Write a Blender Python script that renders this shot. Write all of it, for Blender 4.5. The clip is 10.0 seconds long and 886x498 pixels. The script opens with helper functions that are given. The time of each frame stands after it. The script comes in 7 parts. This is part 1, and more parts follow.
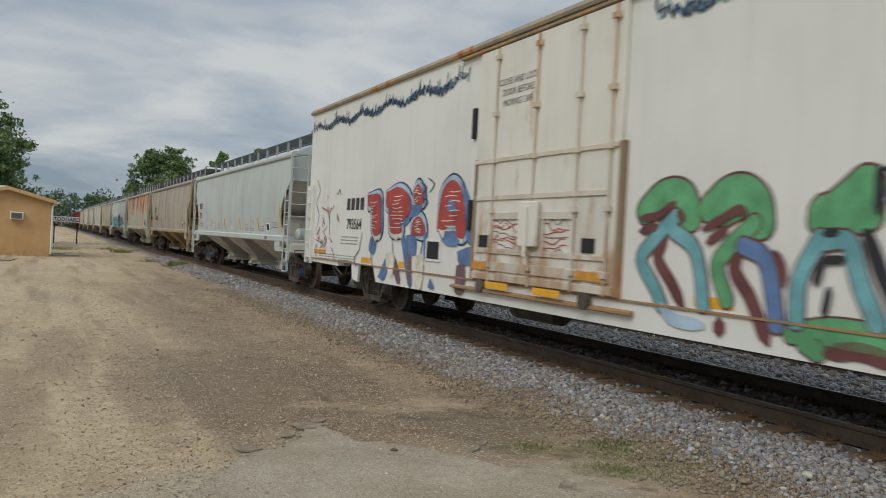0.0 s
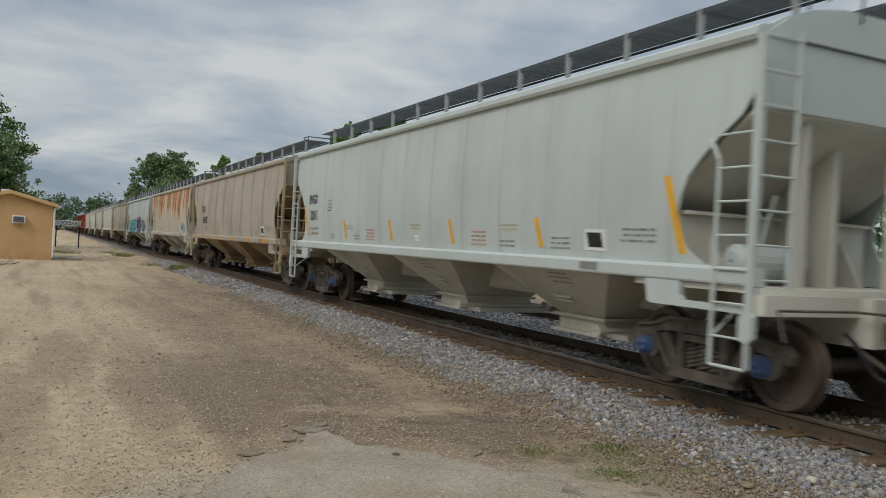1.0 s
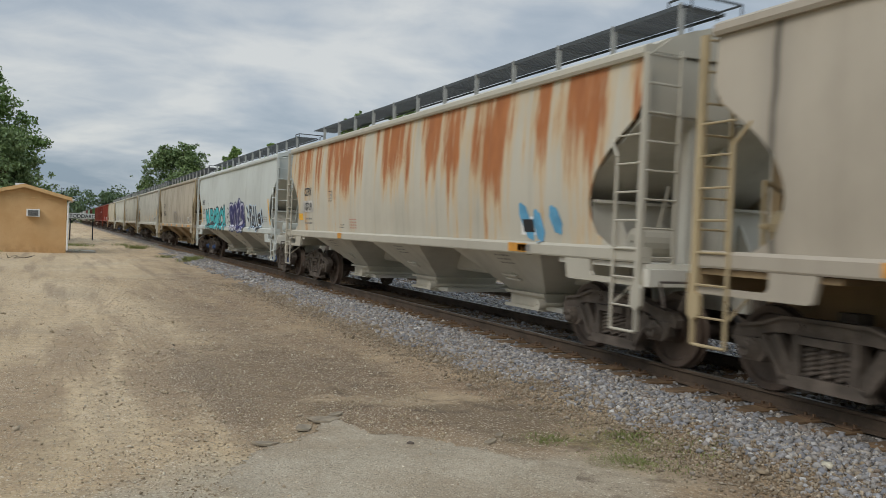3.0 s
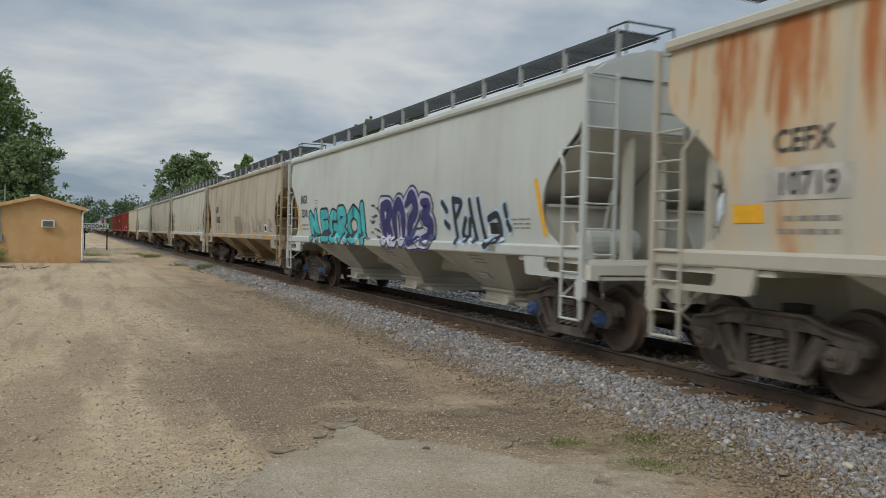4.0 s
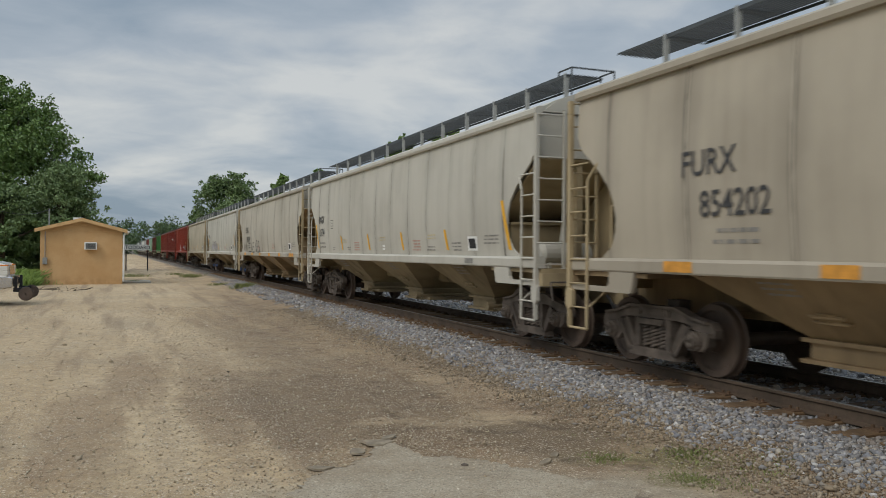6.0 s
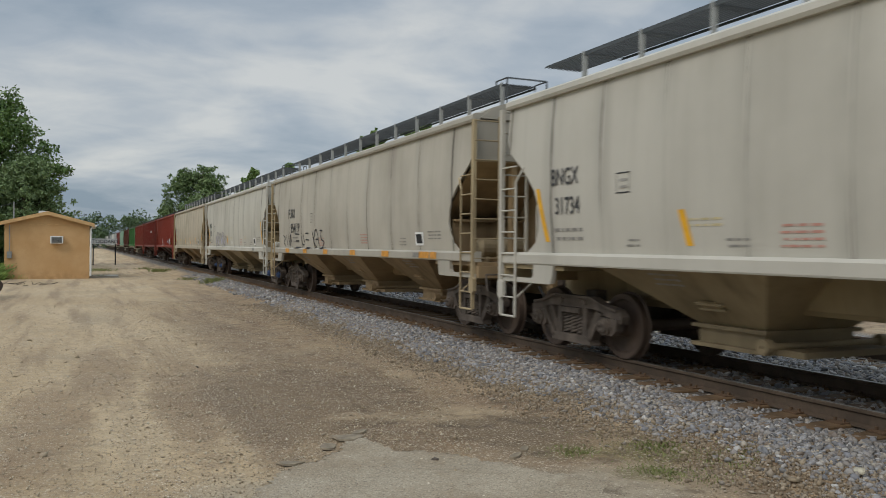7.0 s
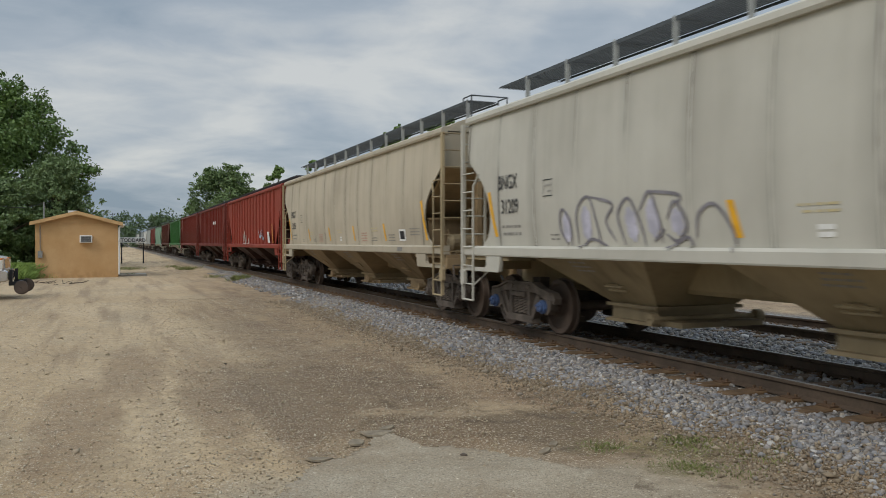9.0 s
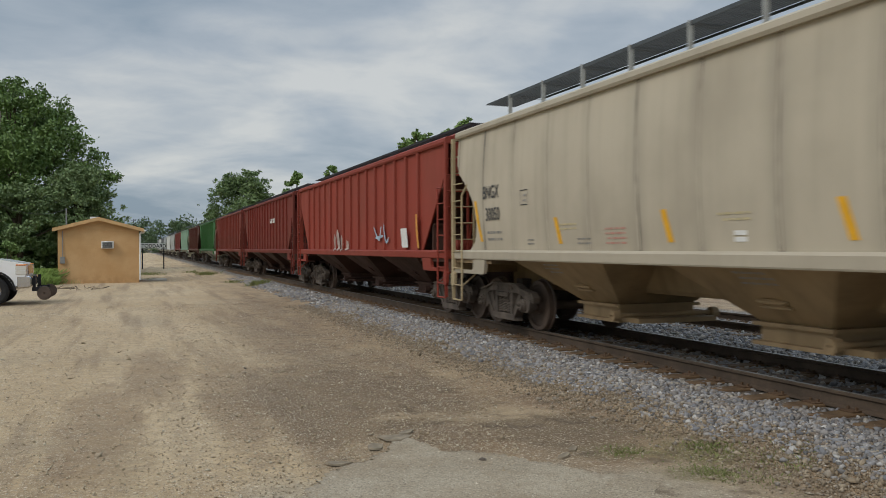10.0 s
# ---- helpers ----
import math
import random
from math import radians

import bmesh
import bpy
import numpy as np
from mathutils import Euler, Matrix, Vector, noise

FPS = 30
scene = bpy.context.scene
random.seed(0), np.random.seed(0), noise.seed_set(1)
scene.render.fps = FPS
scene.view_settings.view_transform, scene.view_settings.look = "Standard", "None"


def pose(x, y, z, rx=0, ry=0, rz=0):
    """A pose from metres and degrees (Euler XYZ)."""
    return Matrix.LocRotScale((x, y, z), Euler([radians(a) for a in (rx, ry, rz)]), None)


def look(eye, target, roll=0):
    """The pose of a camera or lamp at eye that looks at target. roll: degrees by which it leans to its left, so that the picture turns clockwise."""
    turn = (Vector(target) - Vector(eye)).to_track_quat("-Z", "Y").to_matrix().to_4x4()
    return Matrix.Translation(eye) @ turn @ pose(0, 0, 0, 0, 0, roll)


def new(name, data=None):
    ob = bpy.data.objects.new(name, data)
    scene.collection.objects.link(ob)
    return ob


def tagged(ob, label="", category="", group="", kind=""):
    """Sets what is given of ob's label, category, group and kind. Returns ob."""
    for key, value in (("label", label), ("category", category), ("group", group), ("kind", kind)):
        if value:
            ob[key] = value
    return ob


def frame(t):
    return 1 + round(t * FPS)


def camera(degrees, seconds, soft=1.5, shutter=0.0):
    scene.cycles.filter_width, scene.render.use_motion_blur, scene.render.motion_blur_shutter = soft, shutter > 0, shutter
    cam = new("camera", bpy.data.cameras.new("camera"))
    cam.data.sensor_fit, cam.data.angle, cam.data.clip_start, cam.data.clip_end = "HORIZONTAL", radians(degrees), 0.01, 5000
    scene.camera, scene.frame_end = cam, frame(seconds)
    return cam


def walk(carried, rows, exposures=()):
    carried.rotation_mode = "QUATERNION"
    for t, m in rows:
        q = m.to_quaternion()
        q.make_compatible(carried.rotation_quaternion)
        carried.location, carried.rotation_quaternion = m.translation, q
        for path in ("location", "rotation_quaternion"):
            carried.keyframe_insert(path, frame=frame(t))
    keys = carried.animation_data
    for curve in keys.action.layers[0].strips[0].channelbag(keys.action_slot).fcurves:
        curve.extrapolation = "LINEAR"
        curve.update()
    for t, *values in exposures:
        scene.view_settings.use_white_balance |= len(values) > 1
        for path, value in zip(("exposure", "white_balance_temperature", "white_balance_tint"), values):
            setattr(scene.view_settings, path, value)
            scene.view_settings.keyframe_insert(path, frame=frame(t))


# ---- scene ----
cam = camera(58.0, 10.0, soft=0.5, shutter=0.16)
PATH = [
    (0, pose(-0.003, -0.055, 1.819, 89.511, -3.057, -26.451)),
    (0.5, pose(-0.002, -0.057, 1.824, 89.608, -2.948, -26.950)),
    (1, pose(-0.001, -0.041, 1.817, 89.777, -3.067, -26.341)),
    (1.5, pose(-0.010, -0.053, 1.824, 89.706, -3.100, -26.557)),
    (2, pose(-0.005, -0.060, 1.821, 89.167, -2.835, -26.063)),
    (2.5, pose(-0.001, -0.043, 1.820, 88.903, -2.575, -25.643)),
    (4, pose(0.000, -0.021, 1.823, 89.174, -1.465, -24.639)),
    (4.5, pose(0.009, 0.016, 1.824, 89.606, -0.988, -22.272)),
    (5, pose(0.004, 0.016, 1.838, 90.273, 0.025, -20.314)),
    (6.5, pose(0.004, -0.038, 1.825, 90.074, -0.667, -23.305)),
    (7, pose(0.009, -0.035, 1.828, 89.877, -0.579, -24.126)),
    (7.5, pose(0.013, -0.031, 1.827, 89.749, -0.193, -24.947)),
    (8, pose(0.003, -0.016, 1.820, 89.748, 0.111, -23.994)),
    (8.5, pose(-0.005, -0.003, 1.821, 89.698, 0.192, -22.691)),
    (9, pose(0.008, 0.011, 1.821, 89.542, 0.010, -22.395)),
    (9.5, pose(0.003, 0.001, 1.815, 89.682, 0.065, -21.555)),
    (10, pose(-0.000, -0.000, 1.820, 89.882, 0.200, -21.109)),
]
walk(cam, PATH, exposures=[(0, -0.02, 6760, 10), (1.4, 0.02, 6760, 10), (2.2, 0.17, 6760, 10), (2.7, 0.17, 6760, 10), (4.0, 0.04, 6760, 10), (10, 0.03, 6760, 10)])

# ---- sky, sun, exposure ----
SUN_AZ, SUN_EL = radians(242), radians(44)      # compass angle from +Y towards +X, and height


def make_world():
    w = bpy.data.worlds.new("sky")
    scene.world = w
    w.use_nodes = True
    nt = w.node_tree
    nt.nodes.clear()
    N, L = nt.nodes.new, nt.links.new
    out, bg = N("ShaderNodeOutputWorld"), N("ShaderNodeBackground")
    sky = N("ShaderNodeTexSky")
    sky.sky_type, sky.sun_disc = "NISHITA", False
    sky.sun_elevation, sky.sun_rotation = SUN_EL, SUN_AZ
    sky.air_density, sky.dust_density = 1.0, 2.0
    skys = N("ShaderNodeMix")
    skys.data_type, skys.blend_type = "RGBA", "MULTIPLY"
    skys.inputs[0].default_value = 1.0
    skys.inputs[7].default_value = (0.085, 0.085, 0.085, 1)
    L(sky.outputs[0], skys.inputs[6])
    co, sep = N("ShaderNodeTexCoord"), N("ShaderNodeSeparateXYZ")
    L(co.outputs["Generated"], sep.inputs[0])

    def mth(op, a, b=None, c=None):
        n = N("ShaderNodeMath")
        n.operation = op
        for k, v in enumerate((a, b, c)):
            if v is None:
                continue
            if isinstance(v, (int, float)):
                n.inputs[k].default_value = v
            else:
                L(v, n.inputs[k])
        return n.outputs[0]

    up = mth("ADD", mth("MAXIMUM", sep.outputs[2], 0.0), 0.22)
    com = N("ShaderNodeCombineXYZ")
    L(mth("DIVIDE", sep.outputs[0], up), com.inputs[0])
    L(mth("DIVIDE", sep.outputs[1], up), com.inputs[1])

    def fbm(scale, detail, rough, dist, off):
        mp = N("ShaderNodeMapping")
        mp.inputs["Location"].default_value = off
        mp.inputs["Rotation"].default_value = (0, 0, radians(24))
        mp.inputs["Scale"].default_value = (0.8, 1.0, 1.0)
        L(com.outputs[0], mp.inputs[0])
        n = N("ShaderNodeTexNoise")
        n.inputs["Scale"].default_value, n.inputs["Detail"].default_value = scale, detail
        n.inputs["Roughness"].default_value, n.inputs["Distortion"].default_value = rough, dist
        L(mp.outputs[0], n.inputs["Vector"])
        return n.outputs["Fac"]

    big, fine = fbm(1.2, 4, 0.52, 0.6, (3.1, 1.7, 0)), fbm(4.2, 6, 0.62, 0.5, (0.4, 5.2, 0))
    mixn = mth("ADD", mth("MULTIPLY", big, 0.80), mth("MULTIPLY", fine, 0.20))
    # a paler bank of cloud low in the sky, bluer below it
    bank = N("ShaderNodeValToRGB")
    be = bank.color_ramp.elements
    be[0].position, be[0].color = 0.0, (0.44, 0.44, 0.44, 1)
    be[1].position, be[1].color = 0.34, (0.465, 0.465, 0.465, 1)
    for pos, v in ((0.055, 0.46), (0.11, 0.55), (0.16, 0.545), (0.23, 0.48)):
        be.new(pos).color = (v, v, v, 1)
    L(sep.outputs[2], bank.inputs[0])
    mixn = mth("ADD", mixn, mth("SUBTRACT", bank.outputs[0], 0.5))
    ramp = N("ShaderNodeValToRGB")
    e = ramp.color_ramp.elements
    e[0].position, e[0].color = 0.35, (0.235, 0.315, 0.405, 1)
    e[1].position, e[1].color = 0.63, (0.61, 0.645, 0.665, 1)
    m = e.new(0.50)
    m.color = (0.395, 0.46, 0.535, 1)
    L(mixn, ramp.inputs[0])
    cov = N("ShaderNodeMix")
    cov.data_type = "RGBA"
    cov.inputs[0].default_value = 0.86
    L(skys.outputs[2], cov.inputs[6])
    L(ramp.outputs[0], cov.inputs[7])
    # an overcast sky is brightest overhead
    zen = N("ShaderNodeMapRange")
    zen.inputs[1].default_value, zen.inputs[2].default_value = 0.30, 0.95
    zen.inputs[3].default_value, zen.inputs[4].default_value = 1.0, 2.6
    L(sep.outputs[2], zen.inputs[0])
    L(cov.outputs[2], bg.inputs[0])
    L(zen.outputs[0], bg.inputs[1])
    L(bg.outputs[0], out.inputs[0])


make_world()
sun = new("sun", bpy.data.lights.new("sun", "SUN"))
sun.data.energy, sun.data.angle, sun.data.color = 1.15, radians(28), (1.0, 0.96, 0.9)
sun.matrix_world = look((0, 0, 0), (-math.sin(SUN_AZ) * math.cos(SUN_EL), -math.cos(SUN_AZ) * math.cos(SUN_EL), -math.sin(SUN_EL)))
scene.view_settings.exposure = 0.0

# ---- materials ----
def lin(r, g, b):
    return tuple(((c / 255 + 0.055) / 1.055) ** 2.4 if c > 10 else c / 255 / 12.92 for c in (r, g, b)) + (1.0,)


class Nodes:
    """Short names for building a node material."""

    def __init__(self, name, rough=0.7, metal=0.0):
        self.m = bpy.data.materials.new(name)
        self.m.use_nodes = True
        self.t = self.m.node_tree
        self.b = self.t.nodes["Principled BSDF"]
        self.b.inputs["Roughness"].default_value = rough
        self.b.inputs["Metallic"].default_value = metal
        self.co = self.n("ShaderNodeTexCoord").outputs["Object"]

    def n(self, kind):
        return self.t.nodes.new(kind)

    def link(self, a, b):
        self.t.links.new(a, b)

    def put(self, sock, v):
        if isinstance(v, (int, float, tuple)):
            sock.default_value = v
        else:
            self.link(v, sock)

    def math(self, op, a, b=None):
        n = self.n("ShaderNodeMath")
        n.operation = op
        self.put(n.inputs[0], a)
        if b is not None:
            self.put(n.inputs[1], b)
        return n.outputs[0]

    def noise(self, scale, detail=4, stretch=(1, 1, 1), off=(0, 0, 0), rough=0.55):
        mp = self.n("ShaderNodeMapping")
        mp.inputs["Scale"].default_value, mp.inputs["Location"].default_value = stretch, off
        self.link(self.co, mp.inputs[0])
        n = self.n("ShaderNodeTexNoise")
        n.inputs["Scale"].default_value, n.inputs["Detail"].default_value, n.inputs["Roughness"].default_value = scale, detail, rough
        self.link(mp.outputs[0], n.inputs["Vector"])
        return n.outputs["Fac"]

    def ramp(self, v, lo, hi, a=0.0, b=1.0):
        n = self.n("ShaderNodeMapRange")
        n.interpolation_type = "SMOOTHSTEP"
        self.put(n.inputs[0], v)
        for k, x in zip((1, 2, 3, 4), (lo, hi, a, b)):
            n.inputs[k].default_value = x
        return n.outputs[0]

    def mix(self, f, a, b, blend="MIX"):
        n = self.n("ShaderNodeMix")
        n.data_type, n.blend_type = "RGBA", blend
        self.put(n.inputs[0], f)
        self.put(n.inputs[6], a)
        self.put(n.inputs[7], b)
        return n.outputs[2]

    def axes(self):
        s = self.n("ShaderNodeSeparateXYZ")
        self.link(self.co, s.inputs[0])
        return s.outputs

    def bump(self, v, strength, dist):
        n = self.n("ShaderNodeBump")
        n.inputs["Strength"].default_value, n.inputs["Distance"].default_value = strength, dist
        self.put(n.inputs["Height"], v)
        self.link(n.outputs[0], self.b.inputs["Normal"])

    def done(self, col, rough=None):
        self.put(self.b.inputs["Base Color"], col)
        if rough is not None:
            self.put(self.b.inputs["Roughness"], rough)
        return self.m


def plain(name, c, rough=0.7, metal=0.0, vary=0.25, scale=6.0, bump=0.0):
    k = Nodes(name, rough, metal)
    f = k.ramp(k.noise(scale, 5), 0.3, 0.75)
    g = k.ramp(k.noise(scale * 9, 3), 0.35, 0.7)
    dark = tuple(v * (1 - vary) for v in c[:3]) + (1.0,)
    light = tuple(min(1, v * (1 + vary * 0.6)) for v in c[:3]) + (1.0,)
    col = k.mix(k.math("MULTIPLY", g, 0.35), k.mix(f, dark, light), dark)
    if bump:
        k.bump(k.noise(scale * 9, 4), bump, 0.01)
    return k.done(col)


def car_paint(name, c, grime=0.35, seam=0.0, rust=0.0, seed=0.0, pitch=1.55, grimecol=(0.115, 0.095, 0.07, 1), first=0.8, bare=0.0):
    """Weathered railcar paint: rain streaks, dirt along the welds and towards blotches, chips of rust."""
    k = Nodes(name, 0.55)
    ax = k.axes()
    off = (seed, seed * 3.7, seed * 1.3)
    streak = k.ramp(k.noise(1.6, 6, (1, 2.4, 0.16), off), 0.42, 0.78)
    fine = k.ramp(k.noise(9, 5, (1, 2.0, 0.12), off), 0.45, 0.8)
    blotch = k.ramp(k.noise(0.55, 4, (1, 1, 1), off), 0.35, 0.75)
    d = k.math("ADD", k.math("MULTIPLY", streak, 0.26), k.math("MULTIPLY", fine, 0.07))
    d = k.math("ADD", d, k.math("MULTIPLY", blotch, 0.55))
    col = k.mix(k.math("MULTIPLY", d, grime), c, grimecol)
    if seam:
        u = k.math("ADD", k.math("DIVIDE", k.math("SUBTRACT", ax[1], first), pitch), 50.5)
        u = k.math("ADD", u, k.math("MULTIPLY", k.math("SUBTRACT", k.noise(0.7, 3, (0, 0.6, 1), off), 0.5), 0.10))
        fr = k.math("ABSOLUTE", k.math("SUBTRACT", k.math("FRACT", u), 0.5))
        line = k.ramp(fr, 0.004, 0.038, 0.9, 0.0)
        halo = k.ramp(fr, 0.0, 0.22, 0.26, 0.0)
        brk = k.ramp(k.noise(0.9, 5, (1, 1.3, 0.5), off), 0.33, 0.60, 0.12, 1.0)
        s = k.math("MULTIPLY", k.math("MULTIPLY", k.math("ADD", line, halo), brk), seam)
        col = k.mix(s, col, (0.10, 0.09, 0.075, 1))
    if rust:
        r1 = k.noise(1.0, 6, (1, 1.9, 0.20), (seed + 2, seed, 0.6), 0.66)
        r1 = k.math("ADD", r1, k.math("MULTIPLY", k.ramp(ax[2], 1.7, 3.2, -0.10, 0.045), 1.0))
        rm = k.ramp(r1, 0.62 - rust * 0.125, 0.70 - rust * 0.10)
        halo = k.ramp(r1, 0.52 - rust * 0.10, 0.66 - rust * 0.12)
        tone = k.mix(k.noise(5, 5, (1, 1, 0.3), off), lin(128, 70, 42), lin(186, 116, 66))
        col = k.mix(k.math("MULTIPLY", halo, 0.5), col, lin(205, 168, 112))
        col = k.mix(k.math("MULTIPLY", rm, 0.92), col, tone)
    if bare:
        b1 = k.math("ADD", k.noise(1.7, 6, (1, 1.6, 0.5), (seed, 4.0, seed), 0.66), k.ramp(ax[2], 0.7, 2.6, 0.10, -0.10))
        col = k.mix(k.math("MULTIPLY", k.ramp(b1, 0.47, 0.64), bare), col, k.mix(k.noise(7, 4), lin(134, 84, 52), lin(186, 152, 108)))
    chips = k.ramp(k.noise(26, 4, (1, 1, 1), off), 0.70, 0.76)
    col = k.mix(k.math("MULTIPLY", chips, 0.35 * grime), col, lin(110, 70, 48))
    k.bump(k.noise(1.1, 2, (1, 1, 0.5), off), 0.25, 0.02)
    k.b.inputs["Specular IOR Level"].default_value = 0.15
    return k.done(col, k.ramp(d, 0.0, 1.0, 0.58, 0.85))


M = {}
M["bogie"] = plain("cast_steel_grimy", lin(99, 89, 80), 0.8, 0.0, 0.45, 5, 0.4)
M["wheel"] = plain("wheel_steel", lin(92, 78, 68), 0.6, 0.2, 0.3, 4)
M["under"] = plain("underframe_grime", lin(58, 50, 44), 0.85, 0.0, 0.4, 3, 0.3)
M["bearing"] = plain("bearing_cap_blue", lin(66, 88, 128), 0.6, 0.0, 0.3, 8)
M["grating"] = plain("galvanised_grating", lin(86, 90, 92), 0.6, 0.4, 0.2, 8)
M["post"] = plain("painted_post", lin(158, 160, 157), 0.6, 0, 0.15, 6)
M["black"] = plain("black_paint", lin(34, 34, 36), 0.7, 0, 0.3, 8)
M["lettering"] = plain("stencil_black", lin(64, 64, 65), 0.7, 0, 0.3, 14)
M["faint"] = plain("stencil_faded", lin(152, 149, 142), 0.7, 0, 0.2, 14)
M["print"] = plain("stencil_grey", lin(138, 135, 129), 0.7, 0, 0.25, 14)
M["ochre"] = plain("stencil_ochre", lin(198, 184, 144), 0.7, 0, 0.2, 14)
M["redmark"] = plain("stencil_red", lin(190, 140, 126), 0.7, 0, 0.2, 14)
M["yellow"] = plain("reflector_yellow", lin(232, 172, 40), 0.5, 0, 0.15, 9)
M["orange"] = plain("reflector_orange", lin(214, 150, 62), 0.5, 0, 0.25, 9)
M["white"] = plain("white_label", lin(226, 226, 222), 0.6, 0, 0.1, 9)
M["rail"] = plain("rail_side_rust", lin(88, 74, 61), 0.8, 0.1, 0.35, 3, 0.2)
M["railtop"] = plain("rail_head_polished", lin(138, 132, 124), 0.4, 0.8, 0.2, 3)
M["tie"] = plain("creosoted_timber", lin(108, 86, 62), 0.9, 0, 0.45, 3, 0.5)
M["plate"] = plain("rusty_tie_plate", lin(96, 75, 56), 0.85, 0.1, 0.35, 6, 0.3)
M["bark"] = plain("bark", lin(88, 76, 62), 0.95, 0, 0.4, 4, 0.6)
M["pole"] = plain("weathered_pole", lin(150, 142, 126), 0.9, 0, 0.3, 3, 0.4)

# ---- mesh helpers ----
def box(bm, x0, x1, y0, y1, z0, z1):
    v = [bm.verts.new(p) for p in ((x0, y0, z0), (x1, y0, z0), (x1, y1, z0), (x0, y1, z0), (x0, y0, z1), (x1, y0, z1), (x1, y1, z1), (x0, y1, z1))]
    for f in ((3, 2, 1, 0), (4, 5, 6, 7), (0, 1, 5, 4), (1, 2, 6, 5), (2, 3, 7, 6), (3, 0, 4, 7)):
        bm.faces.new([v[i] for i in f])
    return v


def hexa(bm, bot, top):
    """A solid between two four-cornered rings."""
    v = [bm.verts.new(p) for p in (*bot, *top)]
    for f in ((3, 2, 1, 0), (4, 5, 6, 7), (0, 1, 5, 4), (1, 2, 6, 5), (2, 3, 7, 6), (3, 0, 4, 7)):
        bm.faces.new([v[i] for i in f])


def tube(bm, a, b, r, seg=8, r2=None):
    a, b = Vector(a), Vector(b)
    d = (b - a).normalized()
    s = d.orthogonal().normalized()
    u = d.cross(s)
    r2 = r if r2 is None else r2
    ra = [bm.verts.new(a + (s * math.cos(t) + u * math.sin(t)) * r) for t in (2 * math.pi * i / seg for i in range(seg))]
    rb = [bm.verts.new(b + (s * math.cos(t) + u * math.sin(t)) * r2) for t in (2 * math.pi * i / seg for i in range(seg))]
    for i in range(seg):
        bm.faces.new((ra[i], ra[(i + 1) % seg], rb[(i + 1) % seg], rb[i]))
    bm.faces.new(ra[::-1])
    bm.faces.new(rb)


def lathe(bm, prof, seg=28, axis="x"):
    """Turn a closed profile of (along, radius) about an axis."""
    rings = []
    for k in range(seg):
        t = 2 * math.pi * k / seg
        c, s = math.cos(t), math.sin(t)
        rings.append([bm.verts.new((a, r * c, r * s) if axis == "x" else (r * c, r * s, a)) for a, r in prof])
    n = len(prof)
    for k in range(seg):
        A, B = rings[k], rings[(k + 1) % seg]
        for i in range(n):
            j = (i + 1) % n
            bm.faces.new((A[i], A[j], B[j], B[i]))


def prism(bm, outline, y0, y1):
    """Extrude an (x, z) outline along y."""
    a = [bm.verts.new((x, y0, z)) for x, z in outline]
    b = [bm.verts.new((x, y1, z)) for x, z in outline]
    n = len(a)
    for i in range(n):
        bm.faces.new((a[i], a[(i + 1) % n], b[(i + 1) % n], b[i]))
    bm.faces.new(a[::-1])
    bm.faces.new(b)


def prism_x(bm, outline, x0, x1):
    """Extrude a (y, z) outline along x."""
    a = [bm.verts.new((x0, y, z)) for y, z in outline]
    b = [bm.verts.new((x1, y, z)) for y, z in outline]
    n = len(a)
    for i in range(n):
        bm.faces.new((a[i], a[(i + 1) % n], b[(i + 1) % n], b[i]))
    bm.faces.new(a[::-1])
    bm.faces.new(b)


def mesh_of(name, bm, mat, smooth=False, bevel=0.0):
    if bevel:
        bmesh.ops.bevel(bm, geom=bm.edges[:], offset=bevel, segments=1, affect="EDGES", clamp_overlap=True)
    bmesh.ops.recalc_face_normals(bm, faces=bm.faces[:])
    me = bpy.data.meshes.new(name)
    bm.to_mesh(me)
    bm.free()
    me.materials.append(mat)
    if smooth:
        me.polygons.foreach_set("use_smooth", [True] * len(me.polygons))
        me.set_sharp_from_angle(angle=radians(35))
    return me


def place(name, me, parent=None, mat=None, label="", m=None):
    ob = new(name, me)
    ob.parent = parent
    if m is not None:
        ob.matrix_basis = m
    if mat is not None:
        ob.material_slots[0].link = "OBJECT"
        ob.material_slots[0].material = mat
    if label:
        ob["label"] = label
    return ob


def part(name, bm, mat, parent=None, label="", smooth=False, bevel=0.0):
    return place(name, mesh_of(name, bm, mat, smooth, bevel), parent, None, label)


def raw_mesh(name, verts, faces, mat, smooth=False):
    """A mesh from arrays; faces all have the same number of corners."""
    me = bpy.data.meshes.new(name)
    verts, faces = np.asarray(verts, np.float32), np.asarray(faces, np.int32)
    n, k = faces.shape
    me.vertices.add(len(verts))
    me.vertices.foreach_set("co", verts.ravel())
    me.loops.add(n * k)
    me.loops.foreach_set("vertex_index", faces.ravel())
    me.polygons.add(n)
    me.polygons.foreach_set("loop_start", np.arange(0, n * k, k, dtype=np.int32))
    me.polygons.foreach_set("loop_total", np.full(n, k, np.int32))
    me.update(calc_edges=True)
    me.validate()
    me.materials.append(mat)
    if smooth:
        me.polygons.foreach_set("use_smooth", np.ones(n, bool))
    return me


def lettering_mesh(text, size, mat, bold=0.0):
    cu = bpy.data.curves.new("text", "FONT")
    cu.body, cu.size, cu.align_x, cu.offset = text, size, "CENTER", bold
    cu.resolution_u = 3
    ob = new("text", cu)
    bpy.context.view_layer.update()
    me = bpy.data.meshes.new_from_object(ob.evaluated_get(bpy.context.evaluated_depsgraph_get()))
    bpy.data.objects.remove(ob)
    me.materials.clear()
    me.materials.append(mat)
    return me

# ---- ground and tracks ----
TRACK_X, TRACK2_X, RAIL_Z = 7.58, 11.85, 0.32


